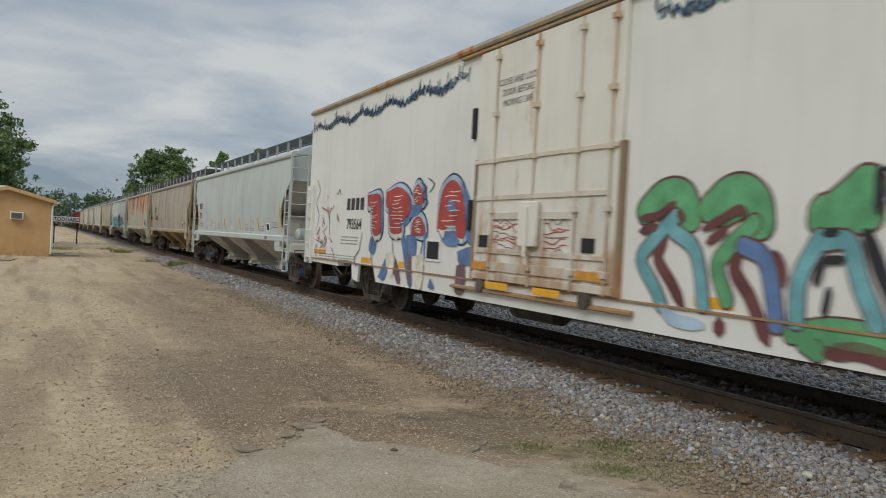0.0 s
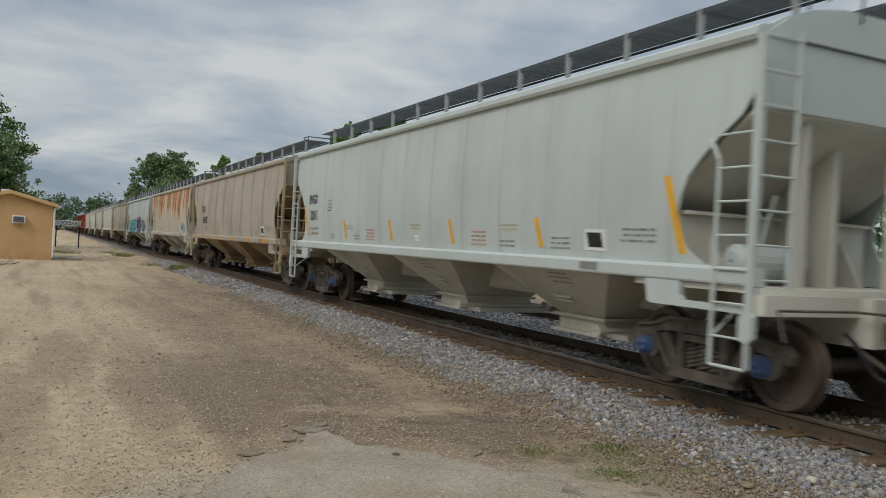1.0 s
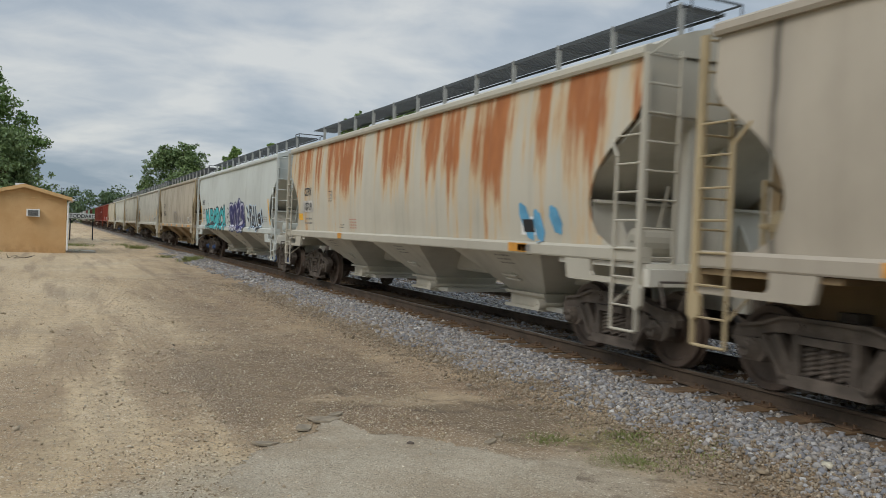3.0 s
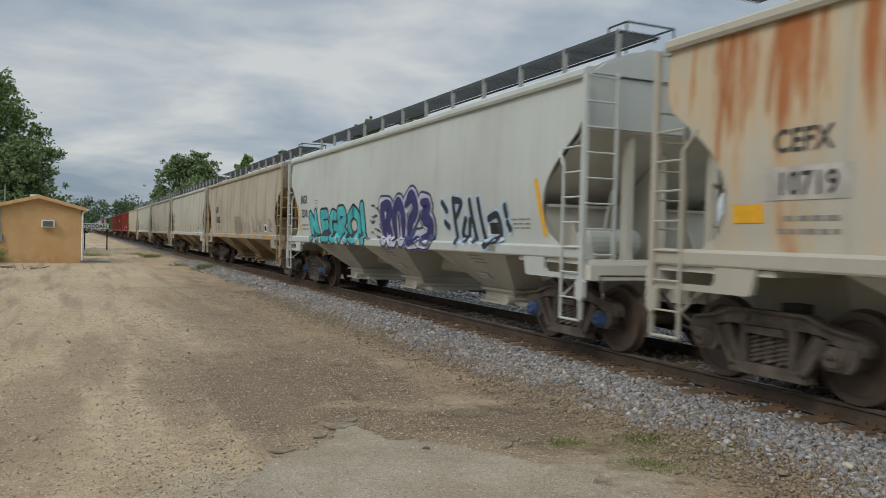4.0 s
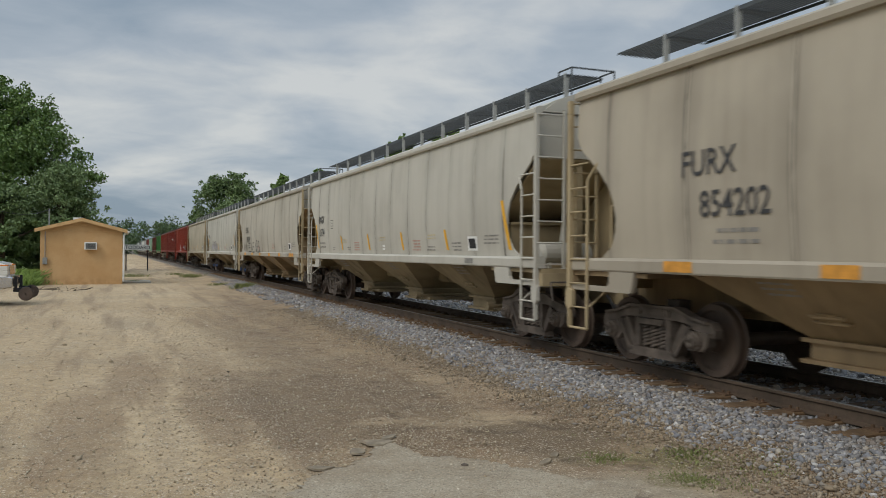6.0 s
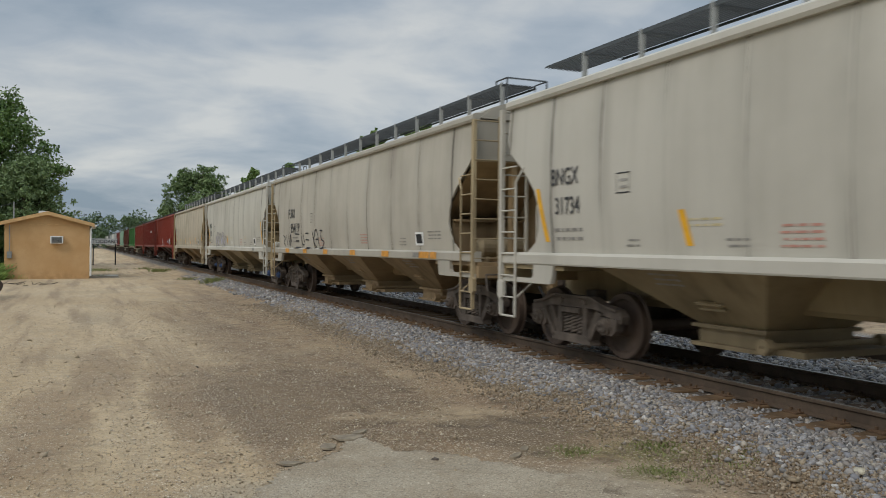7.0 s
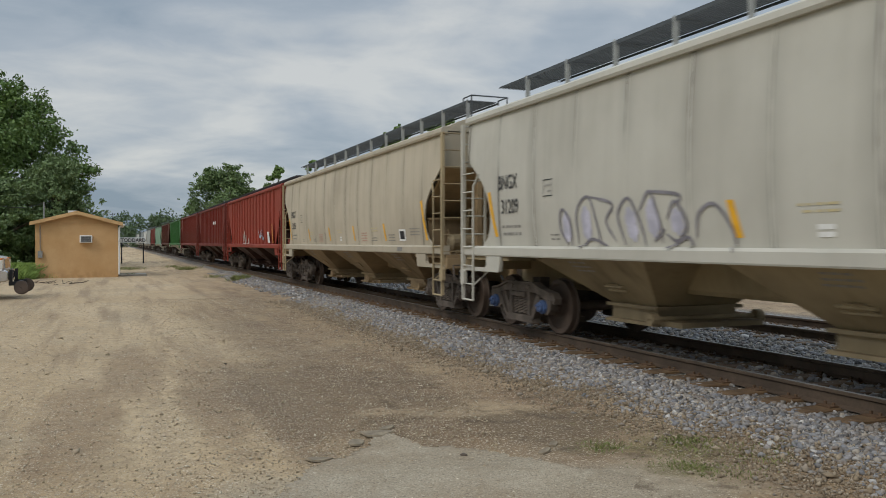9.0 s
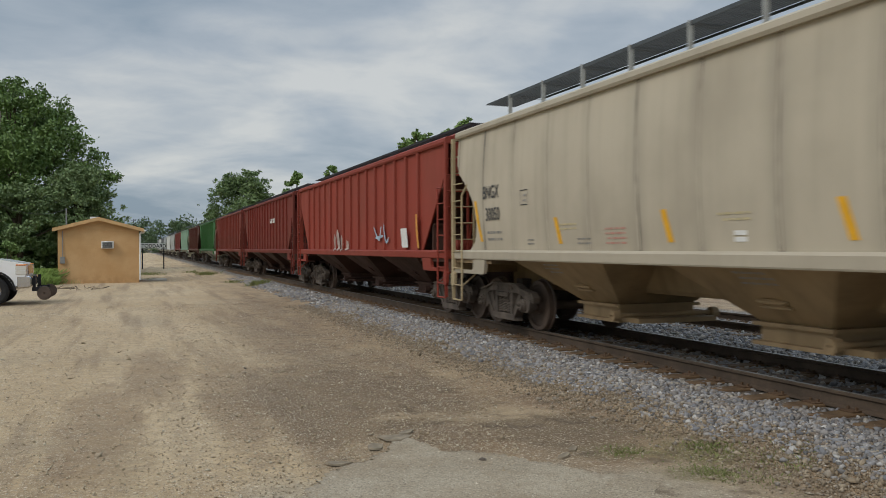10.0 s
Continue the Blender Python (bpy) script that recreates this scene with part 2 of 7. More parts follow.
def ground_height(x, y):
    def sm(a, b, v):
        t = np.clip((v - a) / (b - a), 0, 1)
        return t * t * (3 - 2 * t)
    wob = 0.18 * np.sin(y * 0.37) + 0.12 * np.sin(y * 0.93 + 1.0)
    bed = 0.13 * sm(4.9, 6.1, x + wob) * (1 - sm(14.3, 16.0, x))
    near = np.exp(-((np.hypot(x - 1.5, y - 6)) / 22) ** 2)
    lumps = 0.022 * np.sin(x * 1.3 + 0.6 * np.sin(y * 0.7)) * np.sin(y * 0.8 + 0.4) + 0.012 * np.sin(x * 3.1 + y * 1.7) * np.sin(y * 2.3 - x)
    rut = -0.02 * np.exp(-((x - 2.6 - 0.05 * y) / 0.35) ** 2) - 0.018 * np.exp(-((x + 0.3 - 0.03 * y) / 0.4) ** 2)
    mound = 0.035 * np.exp(-((x - 3.2) / 0.7) ** 2 - ((y - 7.4) / 0.9) ** 2)
    return bed + near * (1 - sm(4.2, 5.0, x)) * (lumps + rut + mound)


def ground_material():
    k = Nodes("dirt_and_gravel_lot", 0.95)
    ax = k.axes()
    n0, n1 = k.noise(0.22, 6, (1, 0.35, 1)), k.noise(0.9, 6, (1, 0.6, 1), (7, 2, 0))
    n2, n3, n4 = k.noise(6, 6), k.noise(38, 4), k.noise(110, 2)
    sand, pale, brown = lin(182, 157, 121), lin(202, 178, 142), lin(136, 111, 83)
    col = k.mix(k.ramp(n0, 0.36, 0.64), sand, pale)
    # worn brown gravel between the lot and the ballast
    wx = k.math("ADD", ax[0], k.math("MULTIPLY", k.math("SUBTRACT", n1, 0.5), 2.6))
    wx = k.math("SUBTRACT", wx, k.math("MULTIPLY", ax[1], 0.055))
    worn = k.math("MULTIPLY", k.ramp(wx, 0.2, 2.6), k.ramp(ax[1], 24.0, 46.0, 1.0, 0.35))
    col = k.mix(k.math("MULTIPLY", worn, k.ramp(n1, 0.30, 0.62, 0.30, 0.95)), col, brown)
    strip = k.ramp(k.noise(1.0, 5, (1.6, 0.12, 1), (1, 3, 0)), 0.48, 0.66)
    col = k.mix(k.math("MULTIPLY", strip, 0.5), col, lin(104, 80, 60))
    pad = k.ramp(k.noise(0.55, 5, (1.0, 0.8, 1), (4, 9, 0)), 0.5, 0.66)
    col = k.mix(k.math("MULTIPLY", pad, 0.35), col, lin(150, 138, 116))
    # darker and paler patches with ragged outlines
    for px, py, rx, ry, amt, tone in ((2.5, 9.6, 1.5, 3.0, 0.75, lin(104, 84, 63)), (4.0, 6.9, 0.8, 0.9, 0.7, lin(98, 82, 60)), (3.65, 7.9, 0.75, 0.35, 0.65, lin(178, 156, 124)), (1.6, 4.9, 2.0, 1.3, 0.75, lin(172, 161, 140)), (3.3, 4.9, 1.3, 0.8, 0.7, lin(170, 160, 140)), (-0.35, 9.0, 0.42, 2.6, 0.6, lin(134, 108, 80)), (0.25, 12.6, 0.40, 2.6, 0.6, lin(132, 106, 78)), (1.0, 9.6, 0.34, 2.6, 0.6, lin(126, 102, 76)), (2.5, 16.0, 0.9, 3.2, 0.5, lin(124, 102, 78)), (0.42, 7.9, 0.34, 1.6, 0.6, lin(196, 174, 140)), (1.5, 16.5, 0.6, 3.5, 0.5, lin(198, 175, 140)), (2.75, 8.2, 0.55, 0.22, 0.6, lin(186, 162, 128)), (4.6, 5.75, 0.45, 0.42, 0.7, lin(112, 106, 62)), (4.25, 5.15, 0.34, 0.24, 0.6, lin(110, 102, 60)), (3.9, 6.0, 0.4, 0.3, 0.5, lin(104, 94, 60))):
        du = k.math("DIVIDE", k.math("SUBTRACT", ax[0], px), rx)
        dv = k.math("DIVIDE", k.math("SUBTRACT", ax[1], py), ry)
        dd = k.math("ADD", k.math("MULTIPLY", du, du), k.math("MULTIPLY", dv, dv))
        dd = k.math("ADD", dd, k.math("MULTIPLY", k.math("SUBTRACT", k.noise(1.3, 6, (1, 1, 1), (px, py, 0), 0.65), 0.5), 2.6))
        col = k.mix(k.math("MULTIPLY", k.ramp(dd, 1.5, 0.2), amt), col, tone)
    # grey ballast bed
    wb = k.math("ADD", ax[0], k.math("MULTIPLY", k.math("SUBTRACT", k.noise(1.6, 5), 0.5), 0.9))
    bal = k.math("MULTIPLY", k.ramp(wb, 5.35, 5.95), k.ramp(ax[0], 15.6, 14.6))
    col = k.mix(bal, col, k.mix(k.ramp(n3, 0.35, 0.65), lin(78, 76, 75), lin(132, 130, 128)))
    # grass away from the lot
    far = k.math("MAXIMUM", k.ramp(k.math("ADD", ax[0], k.math("MULTIPLY", n1, 0.6)), -3.0, -3.5), k.ramp(ax[0], 22.0, 26.0))
    far = k.math("MULTIPLY", far, k.ramp(ax[1], 43.5, 45.0))
    far = k.math("MAXIMUM", far, k.ramp(ax[0], 22.0, 26.0))
    far = k.math("MAXIMUM", far, k.ramp(ax[0], -20.0, -24.0))
    col = k.mix(far, col, k.mix(n2, lin(78, 112, 42), lin(116, 148, 62)))
    col = k.mix(k.ramp(n2, 0.35, 0.7, 0.0, 0.30), col, lin(104, 88, 70))
    grit = k.ramp(n3, 0.58, 0.72)
    col = k.mix(k.math("MULTIPLY", grit, 0.5), col, lin(196, 182, 156))
    pits = k.ramp(n3, 0.42, 0.30)
    col = k.mix(k.math("MULTIPLY", pits, 0.6), col, lin(76, 60, 46))
    # gravel of two sizes pressed into the dirt
    for sc, amt, st in ((22.0, 0.65, 0.42), (46.0, 0.8, 0.5), (100.0, 0.65, 0.5)):
        v = k.n("ShaderNodeTexVoronoi")
        v.inputs["Scale"].default_value = sc
        k.link(k.co, v.inputs["Vector"])
        tone = k.n("ShaderNodeSeparateColor")
        k.link(v.outputs["Color"], tone.inputs[0])
        here = k.math("MULTIPLY", k.ramp(tone.outputs[1], 0.45, 0.62), k.ramp(v.outputs["Distance"], st, st * 0.5))
        here = k.math("MULTIPLY", here, k.math("MULTIPLY", k.ramp(n1, 0.3, 0.6, 0.35, 1.0), amt))
        col = k.mix(here, col, k.mix(tone.outputs[0], lin(104, 84, 62), lin(222, 208, 184)))
    clod = k.ramp(k.noise(2.6, 6, (1, 1, 1), (3, 1, 0), 0.65), 0.50, 0.66)
    col = k.mix(k.math("MULTIPLY", k.math("MULTIPLY", clod, worn), 0.55), col, lin(80, 64, 48))
    h = k.math("ADD", k.math("MULTIPLY", n3, 0.5), k.math("ADD", k.math("MULTIPLY", n4, 0.25), n2))
    k.bump(h, 1.0, 0.045)
    return k.done(col)


M["ground"] = ground_material()


def build_ground():
    def axis(fine0, fine1, step, far):
        a = list(np.arange(fine0, fine1, step))
        d = step
        while a[-1] < far:
            d *= 1.35
            a.append(a[-1] + d)
        d, b = step, [fine0]
        while b[-1] > -far:
            d *= 1.35
            b.append(b[-1] - d)
        return np.array(b[:0:-1] + a)
    xs, ys = axis(-4.0, 8.5, 0.12, 2500), axis(1.5, 26.0, 0.16, 2500)
    X, Y = np.meshgrid(xs, ys, indexing="ij")
    V = np.stack([X, Y, ground_height(X, Y)], -1).reshape(-1, 3)
    nx, ny = len(xs), len(ys)
    i = (np.arange(nx - 1)[:, None] * ny + np.arange(ny - 1)).ravel()
    ob = place("ground", raw_mesh("ground", V, np.stack([i, i + ny, i + ny + 1, i + 1], 1), M["ground"], True))
    tagged(ob, "tan dirt and gravel lot beside the railway tracks", "ground", kind="structure")


build_ground()

RAIL_OUT = [(-0.07, 0.0), (0.07, 0.0), (0.07, 0.012), (0.012, 0.032), (0.012, 0.125), (0.036, 0.138), (0.036, 0.164), (0.028, 0.172), (-0.028, 0.172), (-0.036, 0.164), (-0.036, 0.138), (-0.012, 0.125), (-0.012, 0.032), (-0.07, 0.012)]


def build_track(cx, y_near, label):
    root = tagged(new("railway_track"), label, "railway track", kind="structure")
    root.location = (cx, 0, 0)
    for s in (-1, 1):
        bm = bmesh.new()
        prism(bm, [(s * 0.753 + x, RAIL_Z - 0.172 + z) for x, z in RAIL_OUT], -60, 900)
        part("rail", bm, M["rail"], root, "rust-brown steel rail")
        bm = bmesh.new()
        prism(bm, [(s * 0.753 - 0.026, RAIL_Z), (s * 0.753 + 0.026, RAIL_Z), (s * 0.753 + 0.024, RAIL_Z + 0.003), (s * 0.753 - 0.024, RAIL_Z + 0.003)], -60, 900)
        part("rail_head", bm, M["railtop"], root, "polished running surface")
    return root


track = build_track(TRACK_X, -4, "main track with rusty rails on timber sleepers in grey ballast")
track_far = build_track(TRACK2_X, 2, "second track behind the train with dark rusty rails")

# ---- railcars: origin at the middle of the car on the rail top, +y towards the tail ----
HALF, SILL0, SILL1, EAVE = 7.80, 1.27, 1.43, 3.70
BOGIE_Y, AXLE, WHEEL_R = 6.75, 0.865, 0.45


def side_x(z):
    return float(np.interp(z, (1.2, 1.43, 1.9, 2.3, 2.8, 3.3, 3.72), (1.545, 1.555, 1.60, 1.615, 1.61, 1.585, 1.55)))


def side_sheet(cut, sgn, curved=True):
    """One side of a hopper body: a plate whose ends are cut away over the bogies."""
    bm = bmesh.new()
    zs = np.linspace(SILL1 - 0.03, EAVE, 13)
    rows = []
    for z in zs:
        e = float(np.interp(z, [c[1] for c in cut], [c[0] for c in cut]))
        x = side_x(z) if curved else 1.56
        ys = np.concatenate([np.linspace(-e, -6.2, 4), np.linspace(-5, 5, 9), np.linspace(6.2, e, 4)])
        rows.append([[bm.verts.new((sgn * (x - d), y, z)) for y in ys] for d in (0.0, 0.03)])
    n = len(rows[0][0])
    for a, b in zip(rows, rows[1:]):
        for i in range(n - 1):
            bm.faces.new((a[0][i], a[0][i + 1], b[0][i + 1], b[0][i]))
            bm.faces.new((a[1][i], b[1][i], b[1][i + 1], a[1][i + 1]))
        for i in (0, n - 1):
            bm.faces.new((a[0][i], b[0][i], b[1][i], a[1][i]))
    for r in (rows[0], rows[-1]):
        for i in range(n - 1):
            bm.faces.new((r[0][i], r[1][i], r[1][i + 1], r[0][i + 1]))
    return bm


CUT_ROUND = [(7.30, 1.40), (7.06, 1.50), (6.90, 1.66), (6.82, 1.92), (6.90, 2.28), (7.22, 2.62), (7.78, 3.02), (7.80, 4.0)]
CUT_FLAT = [(6.25, 1.40), (7.72, 3.12), (7.80, 3.14), (7.80, 4.0)]


def wheelset_mesh():
    bm = bmesh.new()
    for s in (-1, 1):
        a = lambda v: s * v
        lathe(bm, [(a(0.690), 0.470), (a(0.715), 0.478), (a(0.725), 0.452), (a(0.815), 0.445), (a(0.815), 0.375), (a(0.785), 0.355), (a(0.770), 0.16), (a(0.83), 0.13), (a(0.83), 0.085), (a(0.66), 0.085), (a(0.66), 0.13), (a(0.72), 0.16), (a(0.735), 0.355), (a(0.695), 0.375)], 30)
    lathe(bm, [(-1.02, 0.02), (-1.02, 0.075), (-0.66, 0.085), (0.66, 0.085), (1.02, 0.075), (1.02, 0.02)], 14)
    return mesh_of("wheelset", bm, M["wheel"])


def bogie_mesh():
    """Two cast side frames with spring nests, bolster, bearing adapters and brake beams; origin at its middle on the rail top."""
    bm = bmesh.new()
    for s in (-1, 1):
        x0, x1 = s * 0.93, s * 1.06
        top = [(-1.14, 0.50), (-1.16, 0.60), (-1.08, 0.69), (-0.74, 0.74), (-0.48, 0.83), (0.48, 0.83), (0.74, 0.74), (1.08, 0.69), (1.16, 0.60), (1.14, 0.50), (1.0, 0.55), (0.72, 0.59), (0.52, 0.66), (-0.52, 0.66), (-0.72, 0.59), (-1.0, 0.55)]
        prism_x(bm, top, x0, x1)
        prism_x(bm, [(-1.06, 0.695), (-0.74, 0.745), (-0.48, 0.835), (0.48, 0.835), (0.74, 0.745), (1.06, 0.695), (1.06, 0.665), (0.74, 0.71), (0.48, 0.80), (-0.48, 0.80), (-0.74, 0.71), (-1.06, 0.665)], s * 1.061, s * 1.10)
        for q in (-1, 1):
            prism_x(bm, [(q * 0.74, 0.62), (q * 0.58, 0.66), (q * 0.33, 0.27), (q * 0.46, 0.21)], x0, x1)
            prism_x(bm, [(q * 0.76, 0.60), (q * 0.70, 0.62), (q * 0.42, 0.22), (q * 0.48, 0.20)], s * 1.061, s * 1.10)
            prism_x(bm, [(q * 0.37, 0.66), (q * 0.27, 0.66), (q * 0.27, 0.22), (q * 0.37, 0.22)], x0, s * 1.08)
            prism_x(bm, [(q * 1.10, 0.56), (q * 0.66, 0.57), (q * 0.68, 0.40), (q * 0.74, 0.33), (q * 0.98, 0.33), (q * 1.06, 0.40)], s * 0.95, s * 1.09)
            tube(bm, (s * 1.02, q * 0.30, 0.74), (s * 1.08, q * 0.30, 0.74), 0.045, 10)
        prism_x(bm, [(-0.50, 0.15), (0.50, 0.15), (0.46, 0.25), (0.40, 0.27), (-0.40, 0.27), (-0.46, 0.25)], x0, s * 1.10)
        for q in (-0.17, 0.0, 0.17):
            for j in range(6):
                z = 0.285 + j * 0.048
                tube(bm, (s * 1.0, q, z), (s * 1.0, q + 0.012, z + 0.028), 0.082, 9)
        box(bm, min(s * 0.9, s * 1.12), max(s * 0.9, s * 1.12), -0.25, 0.25, 0.58, 0.655)
        box(bm, min(s * 0.9, s * 1.07), max(s * 0.9, s * 1.07), -0.22, 0.22, 0.70, 0.79)
        box(bm, min(s * 0.55, s * 0.75), max(s * 0.55, s * 0.75), -0.12, 0.12, 0.68, 0.90)
        for q in (-1, 1):
            prism_x(bm, [(q * 0.40, 0.60), (q * 0.36, 0.52), (q * 0.33, 0.40), (q * 0.36, 0.28), (q * 0.31, 0.30), (q * 0.28, 0.42), (q * 0.31, 0.58)], s * 0.70, s * 0.80)
    box(bm, -1.0, 1.0, -0.19, 0.19, 0.44, 0.68)
    box(bm, -0.2, 0.2, -0.25, 0.25, 0.68, 0.80)
    for q in (-0.42, 0.42):
        box(bm, -0.85, 0.85, q - 0.05, q + 0.05, 0.36, 0.44)
        tube(bm, (-0.2, q, 0.44), (0.1, 0.0, 0.95), 0.025, 6)
    return mesh_of("bogie", bm, M["bogie"])


def bay_mesh(y0, y1):
    """A discharge pocket that narrows to its outlet; given by the ends of its top."""
    bm = bmesh.new()
    c = 0.5 * (y0 + y1) if abs(y0 + y1) < 1 else math.copysign(4.0, y0 + y1)
    hexa(bm, [(-0.66, c - 0.50, 0.60), (0.66, c - 0.50, 0.60), (0.66, c + 0.50, 0.60), (-0.66, c + 0.50, 0.60)],
         [(-1.50, y0, 1.30), (1.50, y0, 1.30), (1.50, y1, 1.30), (-1.50, y1, 1.30)])
    return mesh_of("hopper_bay", bm, M["under"])


def gate_mesh():
    bm = bmesh.new()
    loft = [(0.70, 0.56, 0.62), (0.75, 0.60, 0.62), (0.75, 0.60, 0.575), (0.68, 0.53, 0.57), (0.68, 0.53, 0.40), (0.76, 0.60, 0.395), (0.76, 0.60, 0.35), (0.60, 0.45, 0.34)]
    rings = [[bm.verts.new(p) for p in ((-x, -y, z), (x, -y, z), (x, y, z), (-x, y, z))] for x, y, z in loft]
    for a, b in zip(rings, rings[1:]):
        for i in range(4):
            bm.faces.new((a[i], a[(i + 1) % 4], b[(i + 1) % 4], b[i]))
    bm.faces.new(rings[0])
    bm.faces.new(rings[-1][::-1])
    return mesh_of("outlet_gate", bm, M["under"])


def slide_mesh():
    """Sliding door of the outlet, drawn out on its runners."""
    bm = bmesh.new()
    prism_x(bm, [(-1.05, 0.37), (-0.61, 0.37), (-0.61, 0.44), (-1.05, 0.44)], -0.70, 0.70)
    return mesh_of("gate_slide", bm, M["under"])


def shaft_mesh():
    bm = bmesh.new()
    lathe(bm, [(-0.96, 0.02), (-0.96, 0.085), (-0.84, 0.085), (-0.84, 0.035), (0.84, 0.035), (0.84, 0.085), (0.96, 0.085), (0.96, 0.02)], 12)
    return mesh_of("gate_shaft", bm, M["under"])


def roof_mesh():
    bm = bmesh.new()
    pr = [(-1.53, EAVE - 0.02), (-1.50, EAVE + 0.07), (-1.25, EAVE + 0.20), (-0.85, EAVE + 0.34), (-0.4, EAVE + 0.42), (0.4, EAVE + 0.42), (0.85, EAVE + 0.34), (1.25, EAVE + 0.20), (1.50, EAVE + 0.07), (1.53, EAVE - 0.02)]
    prism(bm, pr, -HALF, HALF)
    return mesh_of("roof", bm, M["under"])


def eave_mesh(s):
    bm = bmesh.new()
    prism(bm, [(s * 1.49, EAVE - 0.06), (s * 1.61, EAVE - 0.06), (s * 1.63, EAVE - 0.02), (s * 1.62, EAVE + 0.05), (s * 1.56, EAVE + 0.09), (s * 1.47, EAVE + 0.09)], -HALF - 0.02, HALF + 0.02)
    return mesh_of("roof_rail", bm, M["under"])


def sill_mesh(s):
    bm = bmesh.new()
    prism(bm, [(s * 1.50, SILL0), (s * 1.625, SILL0), (s * 1.635, SILL0 + 0.02), (s * 1.635, SILL1 - 0.02), (s * 1.60, SILL1 + 0.015), (s * 1.50, SILL1 + 0.015)], -HALF - 0.15, HALF + 0.15)
    return mesh_of("side_sill", bm, M["under"])


def end_mesh(q):
    """Top fascia of one end."""
    bm = bmesh.new()
    y = q * HALF
    box(bm, -1.55, 1.55, min(y - q * 0.03, y), max(y - q * 0.03, y), 3.0, EAVE)
    prism(bm, [(-1.5, EAVE), (-1.25, EAVE + 0.18), (-0.4, EAVE + 0.40), (0.4, EAVE + 0.40), (1.25, EAVE + 0.18), (1.5, EAVE)], min(y, y + q * 0.03), max(y, y + q * 0.03))
    return mesh_of("end_sheet", bm, M["under"])


def slope_mesh(q):
    bm = bmesh.new()
    a, b = (q * (HALF - 0.02), 3.02), (q * 5.3, 1.30)
    prism_x(bm, [a, b, (b[0], b[1] - 0.05), (a[0], a[1] - 0.05)], -1.53, 1.53)
    return mesh_of("slope_sheet", bm, M["under"])


def strut_mesh(q, x):
    """Upright under the slope sheet at the car's end."""
    bm = bmesh.new()
    box(bm, x - 0.05, x + 0.05, min(q * 7.72, q * 7.58), max(q * 7.72, q * 7.58), 1.262, 2.93)
    return mesh_of("end_strut", bm, M["under"])


def web_mesh(q):
    bm = bmesh.new()
    prism_x(bm, [(q * 7.50, 1.262), (q * 7.50, 2.75), (q * 5.75, 1.52), (q * 5.75, 1.262)], -0.04, 0.04)
    return mesh_of("end_web", bm, M["under"])


def beam_mesh(q):
    bm = bmesh.new()
    box(bm, -1.60, 1.60, min(q * 7.85, q * 8.05), max(q * 7.85, q * 8.05), 1.00, 1.198)
    return mesh_of("buffer_beam", bm, M["under"])


def draft_mesh(q):
    bm = bmesh.new()
    box(bm, -0.25, 0.25, min(q * 5.0, q * 8.2), max(q * 5.0, q * 8.2), 0.70, 1.195)
    return mesh_of("draft_sill", bm, M["under"])


def bolster_mesh(q, s):
    """Plate that hangs from the sill over the bogie, with a slot behind it."""
    bm = bmesh.new()
    prism_x(bm, [(q * 6.40, SILL0 - 0.003), (q * 6.46, 1.02), (q * 6.52, 1.0), (q * 7.95, 1.0), (q * 7.95, 1.07), (q * 7.00, 1.07), (q * 6.95, 1.12), (q * 6.95, SILL0 - 0.003)], min(s * 1.56, s * 1.625), max(s * 1.56, s * 1.625))
    return mesh_of("bolster_plate", bm, M["under"])


def platform_mesh(q):
    """End platform, buffer beam and the plates that carry the sill over the bogie."""
    bm = bmesh.new()
    y = lambda a, b: (min(q * a, q * b), max(q * a, q * b))
    box(bm, -1.58, 1.58, *y(6.2, 7.95), 1.20, 1.26)
    return mesh_of("end_platform", bm, M["under"])


def coupler_mesh(q):
    bm = bmesh.new()
    y = lambda a, b: (min(q * a, q * b), max(q * a, q * b))
    box(bm, -0.10, 0.10, *y(8.0, 8.42), 0.78, 0.97)
    box(bm, -0.16, 0.16, *y(8.36, 8.62), 0.72, 1.02)
    tube(bm, (-0.35, q * 8.05, 0.72), (-0.25, q * 8.5, 0.45), 0.025, 8)
    return mesh_of("coupler", bm, M["bogie"])


def grating_mesh(s):
    """Running board: long slats on cross bars."""
    bm = bmesh.new()
    # one comb-shaped frame: outer and inner edge strips with the cross bars between them
    ys = np.arange(-HALF + 0.1, HALF, 1.30)
    lo = []
    for y in ys:
        lo += [y - 0.02, y + 0.02]
    for z0, z1 in ((4.30, 4.335),):
        xa, xb, xc, xd = s * 0.34, s * 0.352, s * 1.0, s * 1.015
        grid = [[[bm.verts.new((x, y, z)) for z in (z0, z1)] for x in (xa, xb, xc, xd)] for y in lo]
        for j, (a, b) in enumerate(zip(grid, grid[1:])):
            for i in range(3):
                if i == 1 and j % 2:
                    continue
                for k, flip in ((0, 1), (1, 0)):
                    f = (a[i][k], a[i + 1][k], b[i + 1][k], b[i][k])
                    bm.faces.new(f[::-1] if flip else f)
            for i in (0, 3):
                bm.faces.new((a[i][0], b[i][0], b[i][1], a[i][1]))
    return mesh_of("running_board", bm, M["grating"])


def slat_mesh():
    bm = bmesh.new()
    box(bm, -0.007, 0.007, -HALF + 0.1, HALF - 0.1, 4.336, 4.362)
    return mesh_of("grating_slat", bm, M["grating"])


def centre_sill_mesh():
    bm = bmesh.new()
    prism(bm, [(-0.34, 0.80), (0.34, 0.80), (0.40, 0.86), (0.52, 1.265), (-0.52, 1.265), (-0.40, 0.86)], -6.3, 6.3)
    return mesh_of("centre_sill", bm, M["under"])


